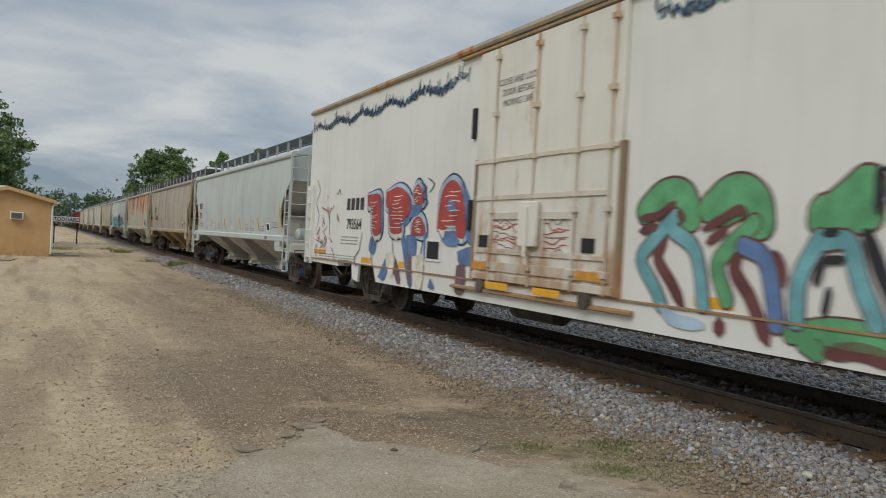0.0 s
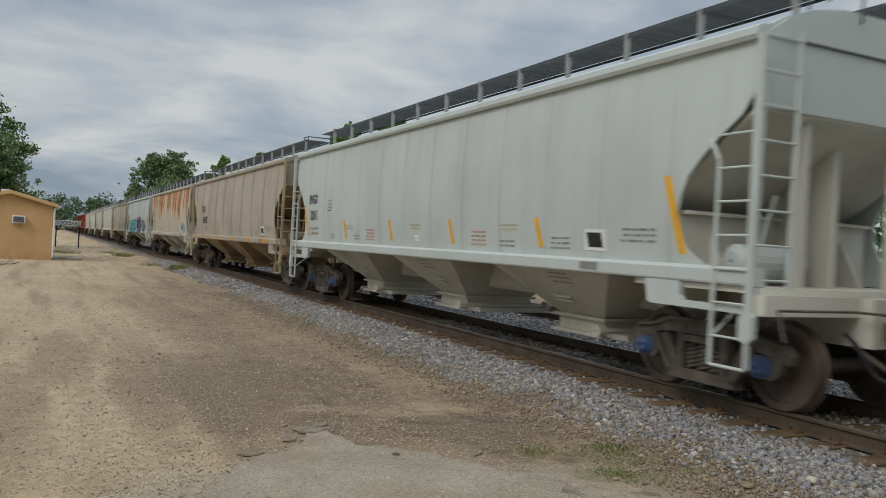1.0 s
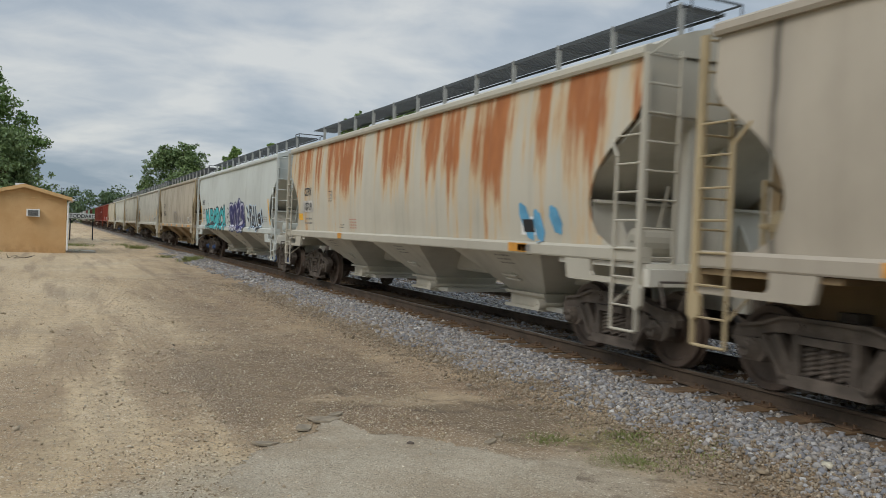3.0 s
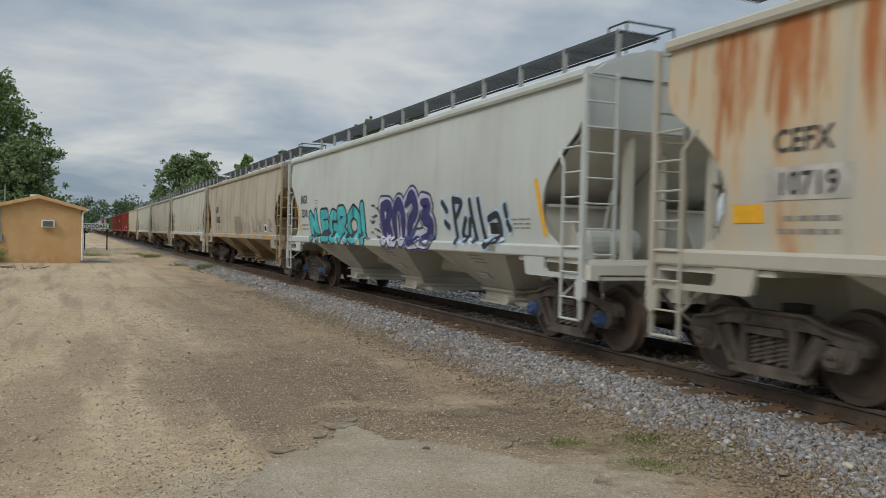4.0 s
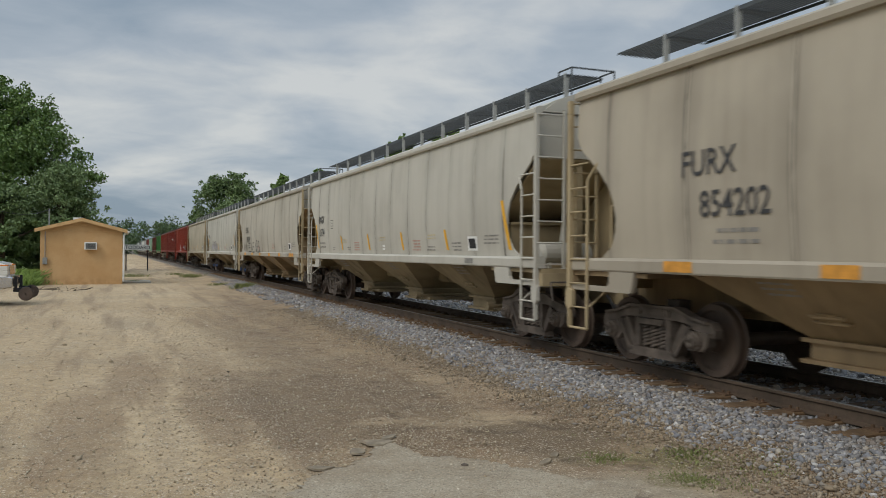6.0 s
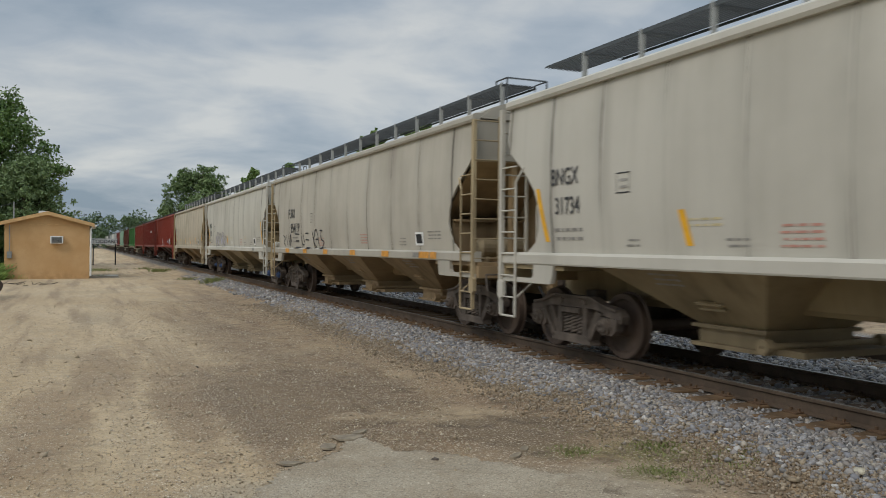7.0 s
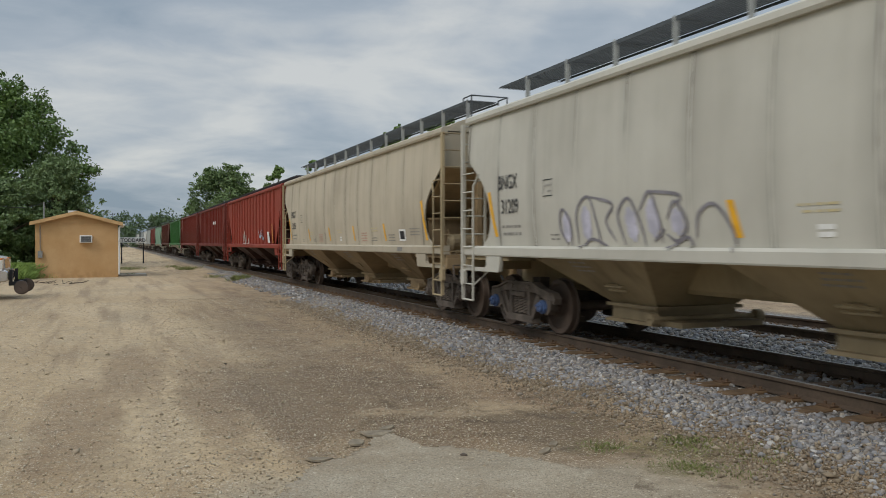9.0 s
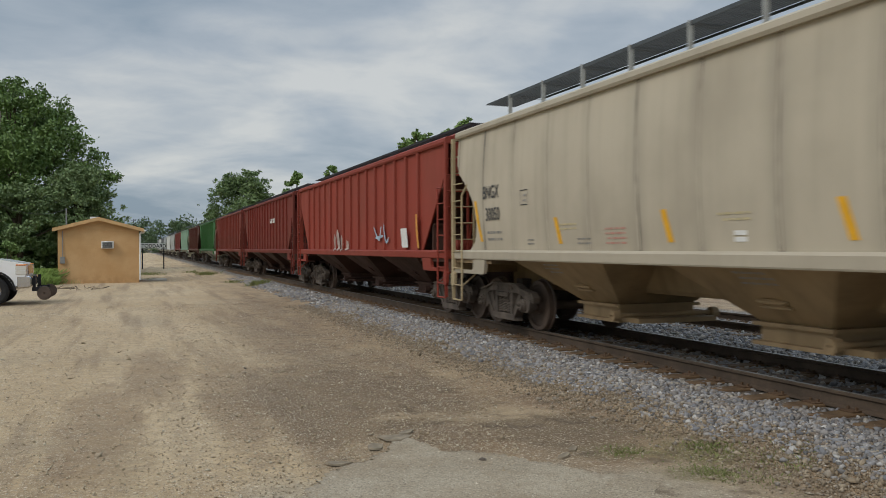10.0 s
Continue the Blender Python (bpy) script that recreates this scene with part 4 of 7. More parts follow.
def boxcar():
    root = tagged(new("boxcar"), "white insulated boxcar with a plug door, rust stains and colourful graffiti", "freight car", "cars of the train")
    pnt = car_paint("paint_boxcar", lin(223, 223, 217), 0.2, 0.0, 0.0, 31.0)
    dirty = car_paint("paint_boxcar_door", lin(222, 219, 208), 0.35, 0.0, 0.0, 33.0, bare=0.75)
    rodm = car_paint("paint_door_rods", lin(208, 200, 186), 0.5, 0.0, 0.3, 37.0, bare=0.7)
    roofm = car_paint("paint_boxcar_roof", lin(158, 150, 134), 0.5, 0, 0.12, 35.0)
    track = car_paint("paint_door_track", lin(150, 132, 108), 0.7, 0.0, 0.25, 39.0, bare=0.8)
    outline = [(8.58, 0.85), (6.10, 0.83), (6.08, 0.98), (5.22, 0.98), (5.15, 0.60), (4.82, 0.55), (4.75, 0.95), (3.92, 0.92), (3.75, 0.62)]
    outline = outline + [(-4.2 - y, z) for y, z in outline[::-1]] + [(-12.78, 4.60), (8.58, 4.60)]
    for s in (-1, 1):
        bm = bmesh.new()
        prism_x(bm, outline, min(s * 1.50, s * BOX_X), max(s * 1.50, s * BOX_X))
        part("side_sheet", bm, pnt, root)
        bm = bmesh.new()
        prism(bm, [(s * 1.50, 4.56), (s * 1.60, 4.56), (s * 1.62, 4.60), (s * 1.60, 4.66), (s * 1.48, 4.68)], -12.82, 8.62)
        part("roof_rail", bm, roofm, root)
        bm = bmesh.new()
        box(bm, min(s * 1.551, s * 1.575), max(s * 1.551, s * 1.575), -12.7, 8.5, 0.925, 0.95)
        part("sill_strip", bm, track, root)
    bm = bmesh.new()
    prism(bm, [(-1.55, 4.60), (-1.5, 4.66), (0, 4.78), (1.5, 4.66), (1.55, 4.60)], -12.8, 8.6)
    part("roof", bm, roofm, root)
    for y in (8.5, -12.77):
        bm = bmesh.new()
        box(bm, -1.495, 1.495, y, y + 0.07, 0.9, 4.59)
        part("end_wall", bm, pnt, root)
    bm = bmesh.new()
    box(bm, -1.45, 1.45, -12.65, 8.45, 0.98, 1.10)
    box(bm, -0.25, 0.25, -12.8, 8.6, 0.62, 0.98)
    part("underframe", bm, M["under"], root)
    for y in np.arange(-7.6, 3.7, 1.2):
        bm = bmesh.new()
        box(bm, -1.40, 1.40, y - 0.05, y + 0.05, 0.70, 0.975)
        part("crossbearer", bm, M["bogie"], root)
    bm = bmesh.new()
    tube(bm, (-0.7, -1.6, 0.55), (-0.7, -0.4, 0.55), 0.2, 14)
    part("brake_gear", bm, M["bogie"], root)
    for q in (-1, 1):
        place("coupler", MESH["coupler"][0 if q < 0 else 1], root, None, "", pose(0, 0.75 if q > 0 else -4.95, 0))
    running_gear(root, True, (-9.25, 5.05))
    # plug door
    bm = bmesh.new()
    box(bm, -1.605, -1.552, -3.88, -0.36, 0.98, 4.46)
    door = part("plug_door", bm, dirty, root, "grimy plug door with locking bars", bevel=0.008)
    for y in (-0.95, -2.05, -3.05, -3.72):
        bm = bmesh.new()
        tube(bm, (-1.635, y, 0.95), (-1.635, y, 4.44), 0.016, 8)
        for z in (1.2, 2.0, 2.75, 3.45, 4.3):
            box(bm, -1.665, -1.606, y - 0.06, y + 0.06, z - 0.035, z + 0.035)
        part("lock_rod", bm, rodm, door)
    for z, y0, y1, h in ((2.76, -3.86, -0.38, 0.03), (2.20, -3.7, -0.45, 0.035), (1.93, -2.9, -0.9, 0.05), (1.40, -3.7, -0.5, 0.03), (1.18, -3.8, -0.5, 0.07), (1.02, -3.86, -0.4, 0.05)):
        bm = bmesh.new()
        box(bm, -1.628, -1.606, y0, y1, z - h, z + h)
        part("door_bar", bm, rodm, door, bevel=0.004)
    for y0, y1 in ((-0.98, -1.88), (-2.34, -3.02)):
        bm = bmesh.new()
        for z in (1.43, 1.90):
            box(bm, -1.632, -1.606, y1, y0, z - 0.02, z + 0.02)
        for y in (y0, y1):
            box(bm, -1.632, -1.606, y - 0.02, y + 0.02, 1.451, 1.879)
        part("panel_frame", bm, rodm, door)
    for y in (-0.40, -3.92):
        bm = bmesh.new()
        box(bm, -1.625, -1.552, y - 0.035, y + 0.035, 0.96, 2.80)
        part("door_post", bm, track, root, "rust-stained door post")
    bm = bmesh.new()
    box(bm, -1.70, -1.632, -2.28, -1.82, 1.50, 2.12)
    box(bm, -1.73, -1.701, -2.09, -2.01, 1.35, 2.05)
    part("door_latch", bm, dirty, door, bevel=0.01)
    for y in (-0.72, -3.35):
        bm = bmesh.new()
        box(bm, -1.62, -1.606, y - 0.13, y + 0.13, 1.46, 1.64)
        part("door_placard", bm, M["black"], door)
        bm = bmesh.new()
        tube(bm, (-1.66, y, 0.86), (-1.60, y, 0.86), 0.10, 14)
        part("door_roller", bm, M["bogie"], door)
    for y0, y1 in ((-0.95, -0.45), (-3.75, -3.15)):
        bm = bmesh.new()
        box(bm, -1.634, -1.629, y0, y1, 1.12, 1.23)
        part("reflector", bm, M["orange"], door)
    for z in (0.80, 4.50):
        bm = bmesh.new()
        prism(bm, [(-1.552, z - 0.03), (-1.61, z - 0.03), (-1.625, z - 0.02), (-1.625, z + 0.01), (-1.58, z + 0.03), (-1.552, z + 0.03)], -7.4 if z > 2 else -4.2, 0.3)
        part("door_track", bm, track, root)
    bm = bmesh.new()
    for z in (3.4, 1.95):
        box(bm, -1.60, -1.552, -0.24, -0.14, z - 0.24, z + 0.24)
    part("door_stop", bm, M["black"], root)
    bm = bmesh.new()
    box(bm, -1.57, -1.552, 0.82, 1.41, 1.16, 1.54)
    vent = part("vent_panel", bm, M["white"], root)
    bm = bmesh.new()
    box(bm, -1.575, -1.571, 0.88, 1.35, 1.20, 1.50)
    part("vent_opening", bm, M["black"], vent)
    bm = bmesh.new()
    for y in (8.50, 8.10):
        box(bm, -1.63, -1.552, y - 0.025, y + 0.025, 0.80, 2.75)
    lad = part("ladder", bm, pnt, root)
    for k in range(6):
        bm = bmesh.new()
        tube(bm, (-1.62, 8.10, 0.95 + 0.34 * k), (-1.62, 8.50, 0.95 + 0.34 * k), 0.014, 6)
        part("rung", bm, pnt, lad)
    return root


BOX = boxcar()
CAR.append((BOX, 11.3))


# ---- painted marks on the cars: lettering, reflectors, graffiti ----
def skin(y, z, off, flat):
    if flat:
        return (-BOX_X - off, y, z)
    x = side_x(z) if z > SILL1 + 0.02 else 1.637
    return (-x - off, y, z)


def smooth_path(pts, n=6):
    p = np.array(pts, float)
    if len(p) < 3:
        t = np.linspace(0, 1, 8)[:, None]
        return p[0] * (1 - t) + p[-1] * t
    q = np.vstack([2 * p[0] - p[1], p, 2 * p[-1] - p[-2]])
    out = []
    for i in range(1, len(q) - 2):
        for t in np.linspace(0, 1, n, endpoint=False):
            a, b, c, d = q[i - 1:i + 3]
            out.append(0.5 * (2 * b + (c - a) * t + (2 * a - 5 * b + 4 * c - d) * t * t + (3 * b - a - 3 * c + d) * t ** 3))
    return np.array(out + [p[-1]])


def stroke_into(bm, pts, width, off, flat, taper=False):
    p = smooth_path(pts)
    d = np.gradient(p, axis=0)
    d /= np.linalg.norm(d, axis=1)[:, None] + 1e-9
    nrm = np.stack([-d[:, 1], d[:, 0]], 1)
    w = np.full(len(p), width / 2)
    if taper:
        w *= np.interp(np.linspace(0, 1, len(p)), (0, 0.15, 0.85, 1), (0.5, 1, 1, 0.4))
    caps = []
    for end, s in ((0, -1), (-1, 1)):
        caps.append([(p[end] + d[end] * s * w[end] * c, w[end] * math.sqrt(1 - c * c)) for c in (0.4, 0.75, 0.95)])
    cen = [c for c, _ in caps[0][::-1]] + list(p) + [c for c, _ in caps[1]]
    wid = [c for _, c in caps[0][::-1]] + list(w) + [c for _, c in caps[1]]
    nn = [nrm[0]] * 3 + list(nrm) + [nrm[-1]] * 3
    prev = None
    for c, h, m in zip(cen, wid, nn):
        a, b, k = c + m * h, c - m * h, c
        row = [bm.verts.new(skin(v[0], v[1], off, flat)) for v in (a, k, b)]
        if prev:
            bm.faces.new((prev[0], row[0], row[1], prev[1]))
            bm.faces.new((prev[1], row[1], row[2], prev[2]))
        prev = row


def graffiti(car, strokes, width, fill, edge=None, rim=0.07, flat=False, level=0, label=""):
    """Sprayed strokes with a darker rim underneath."""
    base = 0.004 + 0.006 * level
    if edge:
        for i, s in enumerate(strokes):
            bm = bmesh.new()
            stroke_into(bm, s, width + 2 * rim, base + 0.0002 * i, flat)
            part("graffiti", bm, edge, car)
    for i, s in enumerate(strokes):
        bm = bmesh.new()
        stroke_into(bm, s, width, base + 0.003 + 0.0002 * i, flat, edge is None)
        part("graffiti", bm, fill, car, label)


def letters(car, text, y, z, size, mat, flat=False, bold=0.0, wide=1.0, off=0.012):
    me = lettering_mesh(text, size, mat, bold)
    n = len(me.vertices)
    co = np.empty(n * 3, np.float32)
    me.vertices.foreach_get("co", co)
    co = co.reshape(-1, 3)
    co = np.array([skin(y - c[0] * wide, z + c[1], off, flat) for c in co], np.float32)
    me.vertices.foreach_set("co", co.ravel())
    me.update()
    return place("lettering", me, car)


def bar(car, name, y0, y1, z0, z1, mat, flat=False, lean=0.0, off=0.005):
    """A flat painted or stuck-on mark."""
    bm = bmesh.new()
    rows = [[bm.verts.new(skin(y + lean * (z - z0), z, off, flat)) for y in (y0, y1)] for z in np.linspace(z0, z1, 5)]
    for a, b in zip(rows, rows[1:]):
        bm.faces.new((a[0], a[1], b[1], b[0]))
    return part(name, bm, mat, car)


def bars_word(car, y0, y1, z0, z1, n, mat, flat=False):
    """Writing that is not spelled out: one upright bar a character."""
    w = (y1 - y0) / n
    bm = bmesh.new()
    for i in range(n):
        a, b = y0 + i * w + 0.12 * w, y0 + (i + 1) * w - 0.12 * w
        v = [bm.verts.new(skin(y, z, 0.006, flat)) for y, z in ((a, z0), (b, z0), (b, z1), (a, z1))]
        bm.faces.new(v)
    part("reporting_mark", bm, mat, car)


def text_block(car, y0, y1, z0, z1, rows, mat, flat=False, rnd=random.Random(4)):
    """Small print too fine to read."""
    bm = bmesh.new()
    h = (z1 - z0) / rows
    for r in range(rows):
        y = y0
        while y < y1 - 0.05:
            w = rnd.uniform(0.05, 0.16)
            b = min(y + w, y1)
            bm.faces.new([bm.verts.new(skin(p, q, 0.005, flat)) for p, q in ((y, z0 + r * h), (b, z0 + r * h), (b, z0 + (r + 0.38) * h), (y, z0 + (r + 0.38) * h))])
            y = b + rnd.uniform(0.02, 0.05)
    tagged(part("small_print", bm, mat, car), kind="stuff")


def spray(name, rgb, vary=0.3):
    return plain(name, lin(*rgb), 0.6, 0, vary, 3.5)


S = {k: spray("spray_" + k, v) for k, v in {"turquoise": (64, 182, 188), "violet": (50, 50, 106), "black": (44, 44, 50), "grey": (132, 128, 134), "lilac": (196, 194, 208),
     "green": (98, 168, 118), "teal": (112, 172, 178), "maroon": (110, 66, 64), "blue": (98, 128, 172), "navy": (48, 62, 96), "red": (178, 72, 66), "cream": (228, 222, 204), "sky": (176, 198, 216), "wine": (122, 92, 98), "pink": (206, 158, 152), "dust": (150, 142, 126)}.items()}
H = [c for c, _ in CAR]          # hoppers in order, then the boxcar


def standard_marks(car, mark, number, prints=(), sill=(), bars=(), plates=(), seed=1, my=6.15, ny=6.08, size=0.33, wide=0.74, stencil=4.85):
    """Stencilled reporting mark and number, capacity print, reflectors and notices of a hopper car."""
    rnd = random.Random(seed)
    pm = M["faint"]
    letters(car, mark, my, 2.38, size, M["lettering"], bold=0.004, wide=wide)
    letters(car, number, ny, 1.92 if size > 0.36 else 1.98, size, M["lettering"], bold=0.004, wide=wide)
    text_block(car, ny - 0.34, ny + 0.34, 1.62, 1.86, 2, M["print"], rnd=rnd)
    for z0, z1 in ((2.19, 2.205), (2.43, 2.445)):
        bar(car, "stencil_frame", stencil - 0.14, stencil + 0.14, z0, z1, M["lettering"], off=0.006)
    for y0 in (stencil - 0.13, stencil + 0.118):
        bar(car, "stencil_frame", y0, y0 + 0.012, 2.22, 2.42, M["print"], off=0.006)
    text_block(car, stencil - 0.08, stencil + 0.08, 2.25, 2.42, 2, pm, rnd=rnd)
    for y, z0, z1 in bars:
        bar(car, "reflector", y - 0.055, y + 0.055, z0, z1, M["yellow"], lean=0.30)
    for y, w in sill:
        bar(car, "reflector", y - w / 2, y + w / 2, SILL0 + 0.025, SILL1 - 0.01, M["orange"], off=0.004)
    for y, z, w, rows, ink in prints:
        text_block(car, y - w / 2, y + w / 2, z, z + 0.065 * rows, rows, M[ink], rnd=rnd)
    for y, z, w, h in plates:
        bar(car, "label_plate", y - w / 2, y + w / 2, z, z + h, M["white"])
    bar(car, "label_plate", -5.63, -5.20, 1.54, 1.80, M["white"])
    bar(car, "label_window", -5.57, -5.28, 1.58, 1.76, M["black"], lean=0.2, off=0.008)
    bar(car, "sill_plate", -5.55, -5.20, SILL0 + 0.04, SILL1 - 0.03, M["print"], off=0.004)
    bay_print(car, rnd)


def bay_print(car, rnd):
    """Faded notices on the sides of the discharge pockets."""
    for y in (-4.35, -0.1, 4.35):
        bm = bmesh.new()
        for z in (1.08, 1.14, 1.20):
            a = y + rnd.uniform(-0.25, -0.15)
            while a < y + 0.22:
                b = a + rnd.uniform(0.05, 0.12)
                bm.faces.new([bm.verts.new((-(0.668 + (q - 0.60) / 0.70 * 0.84), p, q)) for p, q in ((a, z), (b, z), (b, z + 0.025), (a, z + 0.025))])
                a = b + 0.03
        tagged(part("small_print", bm, M["faint"], car), kind="stuff")


FIVE = ((6.62, 1.60, 2.36), (3.70, 1.55, 1.95), (1.04, 1.55, 1.95), (-1.58, 1.55, 1.95), (-4.22, 1.55, 1.95), (-6.92, 1.55, 2.38))
PRINT = ((4.70, 1.54, 0.26, 2, "print"), (3.47, 1.76, 0.5, 2, "ochre"), (3.03, 1.54, 0.36, 2, "print"), (2.22, 1.54, 0.48, 4, "redmark"), (-0.05, 1.78, 0.5, 2, "ochre"), (-2.45, 1.54, 0.48, 4, "redmark"), (-3.35, 1.78, 0.5, 2, "ochre"), (-3.3, 1.54, 0.45, 2, "print"), (-4.65, 1.54, 0.45, 3, "print"), (-6.2, 1.66, 0.6, 3, "print"))
PLATE = ((-0.14, 1.55, 0.19, 0.05), (-0.14, 1.62, 0.19, 0.05))
SILLS = ((5.55, 0.5), (3.32, 0.42), (1.12, 0.42), (-1.28, 0.42), (-3.6, 0.45), (-5.78, 0.5), (-6.22, 0.3))
FURX = dict(my=5.08, ny=4.68, size=0.41, wide=0.86, stencil=2.70)
FPRINT = ((1.72, 1.52, 0.5, 4, "redmark"), (-1.98, 1.58, 0.5, 4, "redmark"), (-4.5, 1.54, 0.36, 3, "print"), (-6.15, 1.66, 0.6, 3, "print"))
standard_marks(H[0], "BNGX", "32011", PRINT, (), FIVE, PLATE, seed=1)
standard_marks(H[1], "FURX", "854268", FPRINT, SILLS, (), seed=2, **FURX)
standard_marks(H[2], "CEFX", "10719", PRINT[2:4], ((-5.2, 0.5), (3.0, 0.3)), (), seed=3, my=5.90, ny=5.85, size=0.30, wide=0.92, stencil=3.9)
standard_marks(H[3], "BNGX", "32010", PRINT[9:], (), (FIVE[0], FIVE[5]), seed=4)
standard_marks(H[4], "FURX", "854202", FPRINT[2:], SILLS, (), seed=5, **FURX)
standard_marks(H[5], "BNGX", "31734", PRINT, (), FIVE, PLATE, seed=6)
standard_marks(H[6], "FURX", "854119", FPRINT, SILLS, (), seed=7, **FURX)
standard_marks(H[7], "BNGX", "31209", PRINT[:1] + PRINT[4:], (), (FIVE[0], (0.95, 1.55, 1.95), FIVE[5]), PLATE, seed=8)
standard_marks(H[8], "BNGX", "30050", PRINT, (), FIVE, PLATE, seed=9)

# turquoise, violet and black pieces on the pale grey hopper
glyph = [[(5.46, 2.02), (5.36, 1.70), (5.22, 1.42)], [(5.44, 2.02), (5.08, 1.78), (4.72, 1.46)], [(4.92, 2.06), (4.80, 1.72), (4.62, 1.44)], [(4.34, 2.04), (4.24, 1.74), (4.14, 1.44)], [(4.30, 2.04), (3.84, 2.04)], [(4.20, 1.74), (3.82, 1.76)], [(4.14, 1.44), (3.66, 1.44)],
         [(3.06, 1.98), (3.34, 2.00), (3.52, 1.74), (3.34, 1.44), (2.98, 1.46), (2.96, 1.66), (3.16, 1.68)], [(2.80, 2.06), (2.74, 1.74), (2.64, 1.42)], [(2.78, 2.08), (2.42, 2.08), (2.30, 1.90), (2.62, 1.74)], [(2.56, 1.74), (2.34, 1.56), (2.08, 1.42)],
         [(1.62, 2.08), (1.94, 1.88), (1.88, 1.54), (1.56, 1.42), (1.24, 1.58), (1.26, 1.92), (1.62, 2.08)], [(1.00, 2.16), (0.94, 1.90), (0.92, 1.68)], [(0.88, 1.46), (0.87, 1.40)]]
graffiti(H[3], glyph, 0.24, S["turquoise"], S["black"], 0.06, label="turquoise sprayed bubble shapes with black rims")
blob = [[(-0.35, 2.15), (-0.55, 1.48)], [(-0.35, 2.16), (-0.85, 2.1), (-0.72, 1.77), (-0.95, 1.46)], [(-1.15, 1.46), (-1.1, 1.94), (-1.35, 2.18), (-1.58, 1.93), (-1.55, 1.48)], [(-1.75, 2.13), (-2.05, 2.3), (-2.25, 2.04), (-1.95, 1.77), (-1.92, 1.46), (-2.35, 1.46)], [(-2.55, 2.16), (-2.85, 2.08), (-2.62, 1.87), (-2.95, 1.76), (-2.82, 1.48), (-2.5, 1.48)]]
graffiti(H[3], blob, 0.36, S["lilac"], S["navy"], 0.05, level=1)
graffiti(H[3], blob, 0.27, S["violet"], None, level=3, label="violet sprayed shapes with pale rims")
tag = [[(-3.45, 2.13), (-3.66, 1.98)], [(-3.57, 1.77), (-3.72, 1.69)], [(-3.91, 2.15), (-4.07, 1.43)], [(-3.91, 2.17), (-4.24, 2.1), (-4.05, 1.87)], [(-4.4, 1.82), (-4.28, 1.57), (-4.49, 1.5), (-4.57, 1.8)], [(-4.55, 2.13), (-4.79, 1.47)], [(-4.86, 2.13), (-5.13, 1.43), (-5.32, 1.47)], [(-5.23, 1.82), (-5.53, 1.87), (-5.62, 1.55), (-5.32, 1.45)], [(-5.76, 2.01), (-5.82, 1.87)], [(-5.84, 1.75), (-5.91, 1.66)]]
graffiti(H[3], tag, 0.12, S["black"], S["sky"], 0.045, label="black sprayed letters with pale rims")
rk = random.Random(31)
for k in range(16):
    y, z = 0.62 - 0.8 * rk.random(), 1.46 + 0.048 * k
    graffiti(H[3], [[(y, z), (y - 0.12, z + rk.uniform(-0.05, 0.06)), (y - 0.24, z + rk.uniform(-0.05, 0.05))]], 0.045, S["black"] if k % 2 else S["grey"])
# scrawls on the cream hopper
scr = [[(6.3, 1.85), (6.05, 1.75), (6.28, 1.62), (6.05, 1.48)], [(5.85, 1.85), (5.8, 1.5)], [(5.6, 1.86), (5.45, 1.5), (5.3, 1.86), (5.2, 1.48)], [(4.75, 1.88), (4.15, 1.86)], [(4.65, 1.66), (4.2, 1.66)], [(4.75, 1.46), (4.05, 1.46)], [(3.95, 1.90), (3.85, 1.56), (3.6, 1.56)],
       [(3.72, 1.88), (3.55, 1.56)], [(3.42, 1.88), (3.05, 1.88)], [(3.42, 1.70), (3.05, 1.68)], [(3.40, 1.46), (2.75, 1.44)], [(2.62, 1.92), (2.48, 1.44)], [(2.3, 1.94), (2.52, 1.64), (2.2, 1.44)], [(2.35, 1.94), (2.12, 1.94), (1.95, 1.46)], [(2.3, 1.70), (2.05, 1.70)], [(1.80, 1.94), (1.55, 1.94)], [(1.75, 1.90), (1.7, 1.7), (1.45, 1.62), (1.65, 1.45), (1.35, 1.46)], [(4.15, 2.2), (4.1, 2.05)]]
graffiti(H[6], scr, 0.04, S["black"], label="thin black sprayed scrawl")
# outlined piece on the off-white hopper
outl = [[(4.30, 1.44), (4.52, 1.72), (4.45, 1.98), (4.25, 1.80), (4.22, 1.46)], [(4.05, 1.50), (4.05, 1.95), (3.75, 2.12), (3.55, 1.70), (3.50, 1.44)], [(3.70, 2.12), (3.2, 2.00), (3.35, 1.78), (3.15, 1.52)], [(3.35, 1.46), (3.7, 1.55), (3.95, 1.44)], [(2.95, 1.48), (3.08, 1.86), (2.85, 2.06), (2.62, 1.76), (2.52, 1.46)], [(2.62, 1.90), (2.42, 2.12), (2.25, 1.80), (2.2, 1.5)],
        [(2.42, 2.12), (1.88, 2.05), (1.92, 1.92)], [(2.10, 1.78), (1.95, 1.98), (1.75, 1.72), (1.92, 1.52), (2.12, 1.60)], [(2.35, 1.52), (2.15, 1.66)], [(2.05, 1.44), (1.75, 1.56), (1.65, 1.44)], [(1.60, 1.56), (1.55, 1.82), (1.30, 1.92), (1.05, 1.66), (0.98, 1.40)]]
graffiti(H[7], [[(4.35, 1.90), (4.32, 1.55)], [(3.85, 1.95), (3.8, 1.55)], [(2.85, 1.90), (2.75, 1.55)], [(2.40, 1.98), (2.35, 1.6)], [(1.95, 1.85), (1.9, 1.62)]], 0.22, S["lilac"])
graffiti(H[7], outl, 0.04, S["grey"], level=1, label="thin grey sprayed outlines filled with pale lilac")
